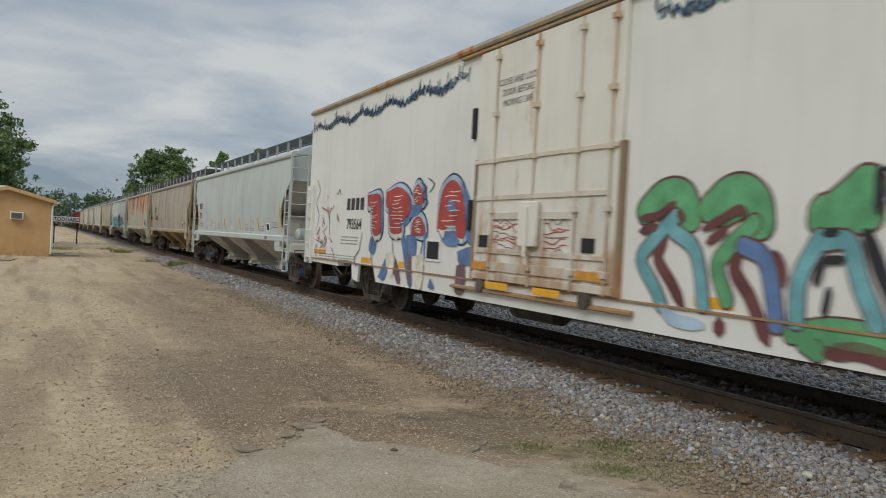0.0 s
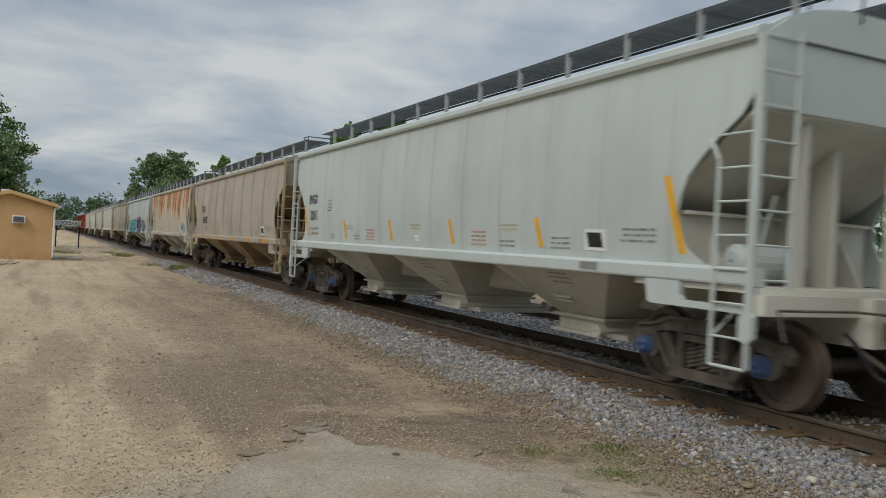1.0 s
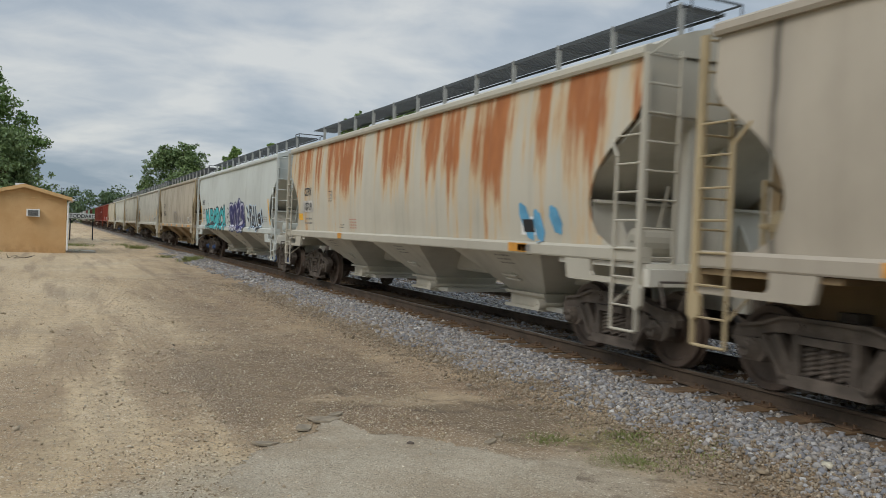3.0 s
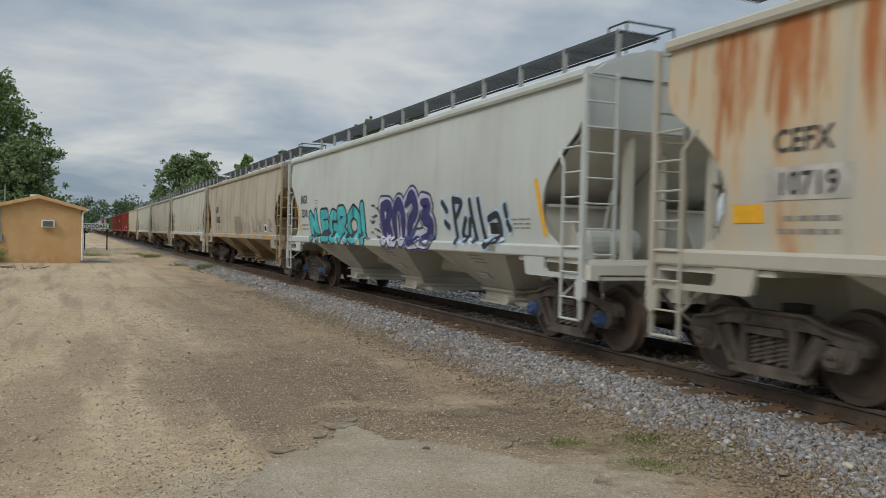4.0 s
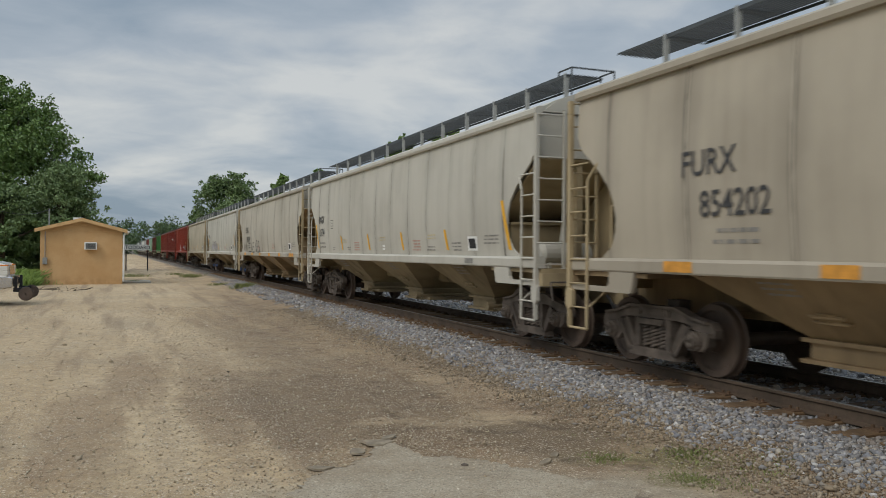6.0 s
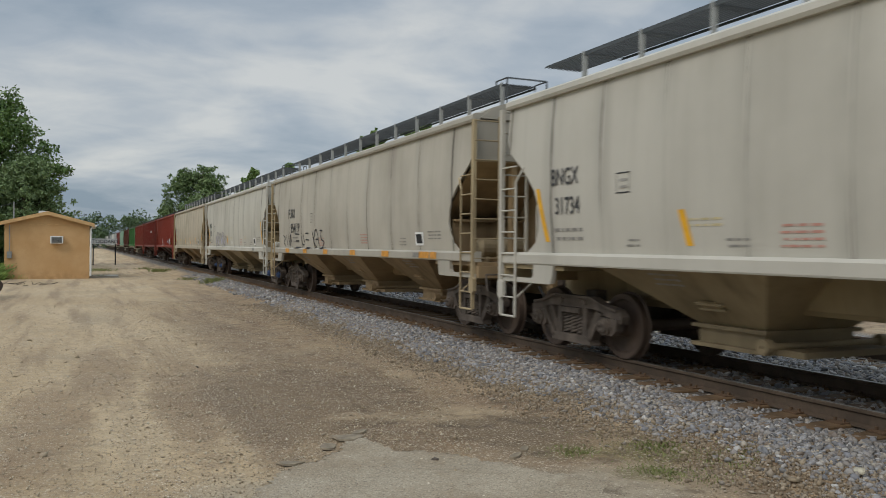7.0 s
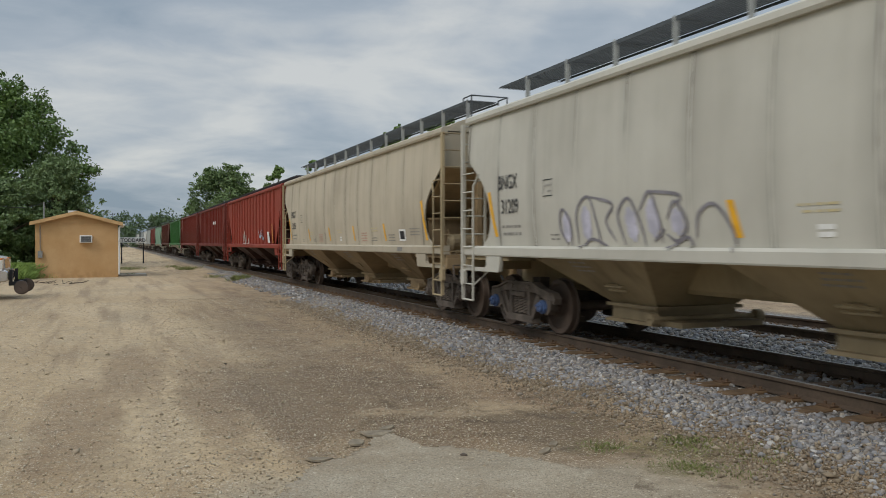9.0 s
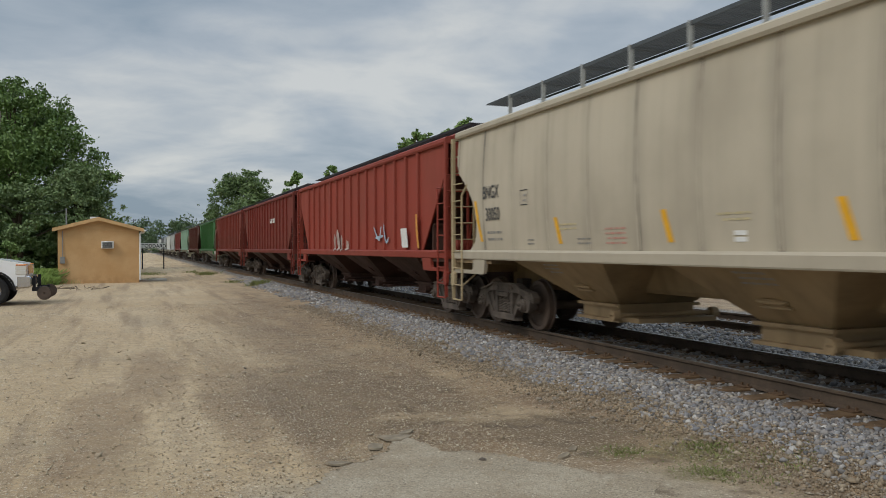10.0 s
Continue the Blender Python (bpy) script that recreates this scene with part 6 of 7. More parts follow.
def pickup():
    """Local +x is the front; origin under the front axle, midway between the wheels."""
    root = tagged(new("pickup_truck"), "white pickup truck with steel rail guide wheels on its front bumper", "truck")
    root.matrix_basis = pose(-4.22, 29.9, 0.0) @ Matrix.Diagonal((1.1, 1.1, 1.1, 1))
    white = Nodes("white_truck_paint", 0.25)
    white.b.inputs["Coat Weight"].default_value = 0.5
    wn = white.ramp(white.noise(2.0, 4), 0.3, 0.8)
    wm = white.done(white.mix(wn, lin(240, 241, 242), lin(230, 230, 228)))
    chrome = plain("truck_chrome", lin(200, 200, 202), 0.18, 1.0, 0.05, 5)
    rubber = plain("tyre_rubber", lin(38, 38, 38), 0.9, 0, 0.2, 9)
    glass = Nodes("dark_car_glass", 0.05).done((0.02, 0.025, 0.03, 1))
    lamp = Nodes("headlight_glass", 0.1).done(lin(210, 208, 200))
    amber = Nodes("amber_lens", 0.2).done(lin(220, 130, 50))
    w = 0.98

    def slab(name, outline, half, mat, parent=root, bev=0.03, label=""):
        bm = bmesh.new()
        a = [bm.verts.new((x, -half, z)) for x, z in outline]
        b = [bm.verts.new((x, half, z)) for x, z in outline]
        n = len(a)
        for i in range(n):
            bm.faces.new((a[i], a[(i + 1) % n], b[(i + 1) % n], b[i]))
        bm.faces.new(a[::-1])
        bm.faces.new(b)
        return part(name, bm, mat, parent, label, bevel=bev)

    arch = [(0.56 * math.cos(t), 0.42 + 0.56 * math.sin(t)) for t in np.linspace(math.pi, 0, 13)]
    slab("front_body", [(-1.45, 0.52)] + [(-0.56, 0.52)] + arch + [(0.56, 0.56), (0.84, 0.62), (0.86, 1.05), (0.80, 1.22), (0.2, 1.34), (-0.75, 1.42), (-1.45, 1.42)], w, wm, label="white hood and front wings")
    slab("cab", [(-4.3, 0.52), (-1.452, 0.52), (-1.452, 1.44), (-0.80, 1.42), (-1.50, 2.00), (-3.7, 2.02), (-4.3, 1.45)], w - 0.03, wm)
    slab("window", [(-1.05, 1.46), (-1.58, 1.93), (-3.55, 1.94), (-3.9, 1.48)], w - 0.022, glass, bev=0.004)
    slab("windscreen", [(-0.86, 1.455), (-0.83, 1.47), (-1.49, 1.985), (-1.52, 1.97)], w - 0.15, glass, bev=0.003)
    slab("bed", [(-6.3, 0.62), (-4.305, 0.62), (-4.305, 1.42), (-6.3, 1.42)], w, wm)
    for s in (-1, 1):
        bm = bmesh.new()
        n = len(arch)
        for (xa, za), (xb, zb) in zip(arch, arch[1:]):
            k = 1.09
            f = lambda x, z: (x * k, 0.42 + (z - 0.42) * k)
            pa, pb = f(xa, za), f(xb, zb)
            hexa(bm, [(xa, s * 0.90, za), (xb, s * 0.90, zb), (pb[0], s * 0.90, pb[1]), (pa[0], s * 0.90, pa[1])], [(xa, s * 1.01, za), (xb, s * 1.01, zb), (pb[0], s * 1.01, pb[1]), (pa[0], s * 1.01, pa[1])])
        part("wheel_arch", bm, M["black"], root)
    slab("wheel_well", [(-0.55, 0.45), (0.55, 0.45), (0.4, 0.9), (-0.4, 0.9)], w - 0.25, M["black"], bev=0.0)
    for x in (0.0, -4.9):
        for s in (-1, 1):
            bm = bmesh.new()
            lathe(bm, [(-0.13, 0.24), (-0.14, 0.36), (-0.10, 0.425), (0.10, 0.425), (0.14, 0.36), (0.13, 0.24)], 28)
            bmesh.ops.rotate(bm, verts=bm.verts, matrix=Matrix.Rotation(radians(90), 3, "Z"))
            wheel = place("wheel", mesh_of("tyre", bm, rubber, True), root, None, "", pose(x, s * 0.86, 0.425))
            bm = bmesh.new()
            lathe(bm, [(-0.11, 0.02), (-0.13, 0.10), (-0.10, 0.13), (-0.08, 0.20), (-0.13, 0.238), (0.1, 0.238), (0.1, 0.02)], 24)
            bmesh.ops.rotate(bm, verts=bm.verts, matrix=Matrix.Rotation(radians(90 * 1), 3, "Z"))
            place("rim", mesh_of("rim", bm, chrome), wheel, None, "", pose(0, 0, 0, 0, 0, 0 if s < 0 else 180))
    slab("bumper", [(0.62, 0.50), (0.98, 0.52), (1.02, 0.60), (1.02, 0.80), (0.97, 0.86), (0.62, 0.86)], w + 0.01, chrome, label="chrome front bumper")
    slab("grille", [(0.862, 0.90), (0.90, 0.90), (0.88, 1.18), (0.842, 1.18)], 0.55, chrome, bev=0.01)
    for s in (-1, 1):
        for z0, z1, mat, nm in ((1.03, 1.16, lamp, "headlight"), (0.90, 1.02, lamp, "headlight"), (1.165, 1.20, amber, "indicator")):
            bm = bmesh.new()
            y0, y1 = sorted((s * 0.57, s * 0.995))
            box(bm, 0.60, 0.875, y0, y1, z0, z1)
            part(nm, bm, mat, root, bevel=0.012)
    bm = bmesh.new()
    for s in (-1, 1):
        box(bm, 1.0, 1.35, s * 0.70 - 0.05, s * 0.70 + 0.05, 0.40, 0.52)
        box(bm, 1.02, 1.10, s * 0.70 - 0.04, s * 0.70 + 0.04, 0.50, 0.86)
    box(bm, 1.18, 1.26, -0.75, 0.75, 0.42, 0.50)
    gear = part("rail_guide_gear", bm, M["black"], root, "black guide-wheel arms for running on rails")
    for s in (-1, 1):
        bm = bmesh.new()
        lathe(bm, [(-0.06, 0.03), (-0.06, 0.175), (0.03, 0.17), (0.035, 0.205), (0.06, 0.205), (0.06, 0.03)], 22)
        bmesh.ops.rotate(bm, verts=bm.verts, matrix=Matrix.Rotation(radians(90), 3, "Z"))
        place("guide_wheel", mesh_of("guide_wheel", bm, M["wheel"]), gear, None, "", pose(1.34, s * 0.80, 0.34))


pickup()


def utility_pole():
    root = tagged(new("utility_pole"), "leaning weathered wooden utility pole", "pole")
    root.location = (-5.95, 39.6, 0)
    bm = bmesh.new()
    tube(bm, (0, 0, -0.2), (0.40, 0, 7.85), 0.17, 14, 0.12)
    part("pole", bm, M["pole"], root, smooth=False)
    bm = bmesh.new()
    pts = [(0.27, -0.15, 6.6), (0.1, -0.2, 6.75), (-0.05, -0.2, 6.7)]
    for a, b in zip(pts, pts[1:]):
        tube(bm, a, b, 0.02, 6)
    box(bm, 0.12, 0.28, -0.2, -0.12, 3.8, 3.95)
    part("bracket", bm, M["metal_grey"], root)
    bm = bmesh.new()
    prev = None
    for t in np.linspace(0, 1, 13):
        p = Vector((-5.95 + 0.22, 39.5, 3.9)).lerp(Vector((-3.35, 46.5, 3.9)), t) - Vector((0, 0, 1.6 * t * (1 - t)))
        if prev:
            tube(bm, prev, p, 0.014, 5)
        prev = p
    tagged(part("service_cable", bm, M["black"]), "dark service cable sagging from the pole to the shed", "cable")


utility_pole()


def garage():
    root = tagged(new("garage"), "small grey garage with a brown roof under the trees", "garage")
    root.location = (-11.6, 56, 0)
    bm = bmesh.new()
    prism(bm, [(-3, 0), (3, 0), (3, 2.4), (0, 3.4), (-3, 2.4)], 0, 6)
    part("wall", bm, M["metal_grey"], root)
    bm = bmesh.new()
    for s in (-1, 1):
        prism(bm, [(s * 3.4, 2.28), (0, 3.42), (0, 3.56), (s * 3.4, 2.42)], -0.3, 6.3)
    part("roof", bm, plain("brown_roof", lin(96, 78, 66), 0.9, 0, 0.3, 4), root)


garage()


# ---- trees ----
def leaf_material(name, a, b):
    k = Nodes(name, 0.6)
    g = k.n("ShaderNodeNewGeometry")
    n = k.noise(0.35, 3)
    f = k.math("ADD", k.math("MULTIPLY", g.outputs["Random Per Island"], 0.65), k.math("MULTIPLY", n, 0.35))
    k.b.inputs["Subsurface Weight"].default_value = 0.0
    return k.done(k.mix(f, a, b))


LEAF = {"dark": leaf_material("leaves_dark", (0.055, 0.10, 0.021, 1), (0.17, 0.27, 0.066, 1)), "mid": leaf_material("leaves_mid", (0.075, 0.12, 0.04, 1), (0.20, 0.28, 0.105, 1)),
        "light": leaf_material("leaves_light", (0.09, 0.15, 0.035, 1), (0.23, 0.34, 0.10, 1)), "weed": leaf_material("weed_leaves", (0.10, 0.125, 0.03, 1), (0.24, 0.26, 0.085, 1)), "far": leaf_material("leaves_far", (0.05, 0.085, 0.034, 1), (0.12, 0.18, 0.075, 1)), "grass": leaf_material("grass_blades", (0.13, 0.20, 0.035, 1), (0.28, 0.40, 0.10, 1))}


def leaf_cloud(centres, radii, n, size, rng, flatness=0.8):
    """Leaves as small bent quads, thicker towards the outside of each clump, hanging a little outwards."""
    idx = rng.choice(len(centres), n, p=radii ** 2 / np.sum(radii ** 2))
    d = rng.normal(size=(n, 3))
    d /= np.linalg.norm(d, axis=1)[:, None]
    r = radii[idx] * rng.uniform(0.1, 1.0, n) ** 0.5 * (1 + 0.3 * np.maximum(0, rng.normal(0, 0.6, n)))
    c = centres[idx] + d * r[:, None] * [1, 1, flatness]
    u = rng.normal(size=(n, 3)) + d * 0.8 + [0, 0, -0.3]
    u /= np.linalg.norm(u, axis=1)[:, None]
    v = np.cross(u, rng.normal(size=(n, 3)))
    v /= np.linalg.norm(v, axis=1)[:, None]
    s = size * rng.uniform(0.6, 1.4, n)[:, None]
    V = np.stack([c - u * s, c + v * s * 0.5, c + u * s, c - v * s * 0.5], 1).reshape(-1, 3)
    return V, np.arange(n * 4).reshape(-1, 4)


def tree(x, y, height, radius, leaves, leaf, mat, seed, label, base=0.25, clumps=34, shape=1.0, category="tree", trunk=0.35):
    rng = np.random.default_rng(seed)
    root = tagged(new(category if category != "tree" else "tree"), label, category)
    root.location = (x, y, 0)
    lo = height * base
    C, R = [], []
    for i in range(clumps):
        h = rng.uniform(0, 1) ** 0.85
        prof = math.sin(math.pi * min(1, 0.12 + 0.86 * h ** shape)) ** 0.6
        a, rr = rng.uniform(0, 2 * math.pi), radius * prof * rng.uniform(0.3, 1.0)
        cr = radius * rng.uniform(0.10, 0.30)
        C.append((rr * math.cos(a), rr * math.sin(a), lo + h * (height - lo - cr * 0.7)))
        R.append(cr)
    C, R = np.array(C), np.array(R)
    # every bough carries several flat sprays of leaves that droop outwards
    k = rng.integers(0, clumps, clumps * 6)
    off = rng.normal(0, 0.5, (len(k), 3)) * R[k][:, None]
    out = C[k] * [1, 1, 0]
    out /= np.linalg.norm(out, axis=1)[:, None] + 1e-6
    reach = np.abs(rng.normal(0, 0.4, len(k))) * R[k]
    S2 = C[k] + off + out * reach[:, None] - np.array([0, 0, 0.35]) * reach[:, None]
    V, F = leaf_cloud(np.concatenate([C, S2]), np.concatenate([R * 0.95, R[k] * rng.uniform(0.22, 0.5, len(k))]), leaves, leaf, rng, 0.62)
    bm = bmesh.new()
    tube(bm, (0, 0, -0.2), (0, 0, height * 0.45), trunk, 10, trunk * 0.6)
    tube(bm, (0, 0, height * 0.45), (0, 0, height * 0.9), trunk * 0.6, 8, trunk * 0.12)
    for c in C[: clumps // 2]:
        z = max(lo * 0.6, c[2] * 0.6)
        tube(bm, (0, 0, z), c, trunk * 0.28, 6, trunk * 0.06)
    part("trunk", bm, M["bark"], root)
    place("crown", raw_mesh("crown", V, F, LEAF[mat]), root)
    return root


tree(-8.8, 71, 15.2, 6.6, 60000, 0.145, "dark", 1, "tall dark green leafy tree with drooping branches", 0.08, 120, 0.9)
tree(-15.0, 74, 14.5, 6.0, 16000, 0.19, "dark", 2, "dark green leafy tree in a row behind the shed", 0.10, 50)
tree(-3.6, 62, 7.9, 3.3, 34000, 0.105, "mid", 3, "grey-green bushy tree behind the shed", 0.03, 100, 0.6)
tree(-7.2, 60, 6.4, 3.2, 20000, 0.115, "mid", 4, "grey-green bushy tree behind the shed", 0.04, 50, 0.7)
tree(20.4, 158, 17.0, 8.0, 26000, 0.23, "mid", 5, "round leafy tree beyond the tracks", 0.15, 80)
tree(27.0, 150, 13.0, 4.6, 10000, 0.22, "mid", 6, "leafy tree beyond the tracks", 0.2, 30)
tree(24.3, 128, 14.0, 2.6, 8000, 0.18, "light", 7, "slender light green tree beyond the tracks", 0.3, 24)
tree(24.8, 105, 13.0, 2.8, 8000, 0.17, "light", 8, "slender light green tree beyond the tracks", 0.3, 24)
tree(19.6, 56.7, 10.9, 1.8, 8000, 0.13, "light", 9, "light green tree top rising behind the train", 0.3, 24)
tree(22.8, 55.4, 11.4, 2.1, 9000, 0.13, "light", 10, "light green tree top rising behind the train", 0.3, 26)
tree(24.5, 280, 15.0, 4.6, 6000, 0.36, "mid", 12, "distant leafy tree beside the line", 0.1, 30)
for k, (x, y, h, r) in enumerate(((-6.5, 49.4, 2.3, 1.4), (-9.2, 47.4, 2.0, 1.4), (-11.4, 47.8, 2.2, 1.5))):
    tree(x, y, h, r, 9000, 0.075, "light", 20 + k, "rounded light green bush at the edge of the lot", 0.0, 22, 0.6, "bush", 0.06)


def far_woods():
    rng = np.random.default_rng(40)
    C, R = [], []
    for _ in range(700):
        x = rng.uniform(-110, 130)
        C.append((x, rng.uniform(320, 350), rng.uniform(1, 11.0 + 1.0 * math.sin(x * 0.11) + 0.8 * math.sin(x * 0.37))))
        R.append(rng.uniform(2.0, 3.6))
    for _ in range(300):
        C.append((rng.uniform(45, 75), rng.uniform(-60, 380), rng.uniform(1, 8)))
        R.append(rng.uniform(1.5, 3.0))
    for _ in range(300):
        C.append((rng.uniform(-75, -45), rng.uniform(-80, 380), rng.uniform(1, 9)))
        R.append(rng.uniform(1.5, 3.0))
    V, F = leaf_cloud(np.array(C), np.array(R), 150000, 0.5, rng)
    tagged(place("far_woods", raw_mesh("far_woods", V, F, LEAF["far"])), "distant green woods along the horizon", "woods", kind="stuff")


far_woods()


def blades(name, spots, label, seed, mat):
    """Grass and weeds: (x, y, spread, height, count) a spot."""
    rng = np.random.default_rng(seed)
    VV = []
    for x, y, sp, h, n in spots:
        c = np.stack([rng.normal(x, sp, n), rng.normal(y, sp, n)], 1)
        z = ground_height(c[:, 0], c[:, 1]) - 0.01
        a = rng.uniform(0, 2 * np.pi, n)
        hh = h * rng.uniform(0.4, 1.2, n)
        lean = rng.normal(0, 0.5, (n, 2)) * hh[:, None]
        w = np.stack([np.cos(a), np.sin(a)], 1) * (0.005 + 0.008 * hh[:, None])
        b0 = np.concatenate([c - w, z[:, None]], 1)
        b1 = np.concatenate([c + w, z[:, None]], 1)
        m = np.concatenate([c + lean * 0.4 + w * 0.6, (z + hh * 0.65)[:, None]], 1)
        t = np.concatenate([c + lean, (z + hh)[:, None]], 1)
        VV.append(np.stack([b0, b1, m, t], 1).reshape(-1, 3))
    V = np.concatenate(VV)
    tagged(place(name, raw_mesh(name, V, np.arange(len(V)).reshape(-1, 4), LEAF[mat])), label, "grass", kind="stuff")


blades("weeds", [(3.97, 5.95, 0.10, 0.04, 260), (4.29, 5.20, 0.11, 0.03, 420), (4.12, 5.32, 0.14, 0.022, 220), (4.82, 5.85, 0.11, 0.045, 420), (4.75, 5.55, 0.2, 0.025, 200), (5.05, 5.1, 0.12, 0.035, 240), (4.55, 6.4, 0.3, 0.02, 220), (4.3, 6.9, 0.3, 0.016, 160), (4.4, 8.2, 0.4, 0.016, 160), (4.7, 4.9, 0.2, 0.02, 160), (4.62, 5.75, 0.22, 0.022, 420), (5.0, 5.5, 0.2, 0.03, 360), (4.45, 5.0, 0.16, 0.03, 360), (4.95, 6.2, 0.25, 0.02, 300), (5.2, 5.3, 0.15, 0.035, 200),
                 (5.5, 38.5, 0.28, 0.22, 260), (4.9, 43, 0.25, 0.15, 120), (4.6, 56, 0.35, 0.25, 240), (4.0, 62, 0.3, 0.2, 100), (0.75, 47.6, 0.12, 0.15, 120), (0.9, 58, 0.5, 0.2, 240)],
       "small green weeds growing in the gravel", 50, "weed")
blades("tall_grass", [(-4.35, 44.9, 0.25, 0.4, 4600), (-4.75, 45.6, 0.35, 0.6, 6000), (-5.3, 46.2, 0.4, 0.7, 6000), (-4.2, 46.4, 0.25, 0.7, 4200)] + [(-4.3 - 0.8 * i, 46.4 + 0.4 * (i % 3), 0.6, 0.26, 2200) for i in range(9)], "tall green grass at the edge of the lot", 51, "grass")


def twigs():
    rng = random.Random(5)
    bm = bmesh.new()
    for _ in range(26):
        x, a, ln = rng.uniform(-1.1, 1.1), rng.uniform(0, 6.28), rng.uniform(0.2, 0.7)
        p = Vector((x, rng.uniform(-0.3, 0.3), rng.uniform(0.02, 0.12)))
        tube(bm, p, p + Vector((math.cos(a) * ln, math.sin(a) * 0.4 * ln, rng.uniform(-0.02, 0.14))), 0.016, 5, 0.006)
    tagged(place("dead_branch", mesh_of("dead_branch", bm, M["bark"]), None, None, "", pose(-2.3, 38.2, 0)), "dry fallen branch lying on the dirt", "branch", kind="stuff")


twigs()


# ---- asphalt remnant, sleepers, ballast and loose stones ----
def asphalt_material():
    k = Nodes("worn_asphalt", 0.95)
    a, b, c = k.noise(1.4, 5), k.noise(60, 4), k.noise(9, 5)
    col = k.mix(k.ramp(a, 0.3, 0.7), lin(150, 138, 118), lin(168, 155, 134))
    col = k.mix(k.math("MULTIPLY", k.ramp(b, 0.5, 0.68), 0.55), col, lin(182, 170, 148))
    col = k.mix(k.math("MULTIPLY", k.ramp(b, 0.45, 0.32), 0.55), col, lin(84, 72, 58))
    col = k.mix(k.math("MULTIPLY", k.ramp(c, 0.5, 0.7), 0.35), col, lin(128, 112, 90))
    dirt = k.ramp(k.noise(0.8, 6, (1, 1, 1), (2, 5, 0), 0.62), 0.40, 0.60)
    col = k.mix(k.math("MULTIPLY", dirt, 0.5), col, k.mix(c, lin(112, 94, 72), lin(150, 130, 102)))
    v = k.n("ShaderNodeTexVoronoi")
    v.inputs["Scale"].default_value = 70.0
    k.link(k.co, v.inputs["Vector"])
    tone = k.n("ShaderNodeSeparateColor")
    k.link(v.outputs["Color"], tone.inputs[0])
    col = k.mix(k.math("MULTIPLY", k.ramp(tone.outputs[1], 0.5, 0.7), 0.4), col, k.mix(tone.outputs[0], lin(84, 72, 58), lin(200, 190, 168)))
    k.bump(k.math("ADD", b, c), 0.8, 0.02)
    return k.done(col)


def asphalt_patch():
    """Worn remnant that lies on the dirt: broken edge ahead, sinking under the dirt at its sides."""
    rng = np.random.default_rng(60)
    edge = np.array([(0.2, 5.0), (0.75, 5.6), (1.42, 6.35), (1.75, 6.62), (2.10, 6.95), (2.42, 7.22), (2.55, 6.75), (2.95, 6.45), (3.25, 6.02), (3.55, 5.35), (3.85, 5.0), (4.15, 4.85), (4.6, 4.6)])
    step = 0.045
    xs, ys = np.arange(0.2, 4.6, step), np.arange(2.0, 7.3, step)
    X, Y = np.meshgrid(xs, ys, indexing="ij")
    X, Y = X + rng.uniform(-0.014, 0.014, X.shape), Y + rng.uniform(-0.014, 0.014, X.shape)
    far = np.interp(X, edge[:, 0], edge[:, 1]) + 0.05 * np.sin(9 * X) + 0.03 * np.sin(23 * X + 1)
    wave = 0.3 * np.sin(2.1 * X + 1.3 * Y) + 0.25 * np.sin(4.7 * Y - 2 * X) + 0.15 * np.sin(11 * Y + 5 * X)
    sink = np.clip((1.5 - X + 0.6 * wave) / 0.9, 0, 1) * (Y < 6.2) + np.clip((X - 3.5 + 0.5 * wave) / 0.5, 0, 1)
    Z = ground_height(X, Y) + 0.012 - 0.03 * np.clip(sink, 0, 1) + rng.normal(0, 0.0012, X.shape)
    nx, ny = X.shape
    keep = (Y < far)
    V = np.stack([X, Y, Z], -1).reshape(-1, 3)
    rim = V.copy()
    rim[:, 2] -= 0.05
    idx = np.arange(nx * ny).reshape(nx, ny)
    cell = keep[:-1, :-1] & keep[1:, :-1] & keep[1:, 1:] & keep[:-1, 1:]
    F = [np.stack([idx[:-1, :-1][cell], idx[1:, :-1][cell], idx[1:, 1:][cell], idx[:-1, 1:][cell]], 1)]
    n = nx * ny
    last = cell & ~np.pad(cell, ((0, 0), (0, 1)))[:, 1:]
    i, j = np.nonzero(last)
    p, q = idx[i + 1, j + 1], idx[i, j + 1]
    F.append(np.stack([q, p, p + n, q + n], 1))
    tagged(place("asphalt_patch", raw_mesh("asphalt_patch", np.concatenate([V, rim]), np.concatenate(F), asphalt_material())), "worn grey asphalt remnant with a broken edge in the dirt", "asphalt", kind="structure")


asphalt_patch()


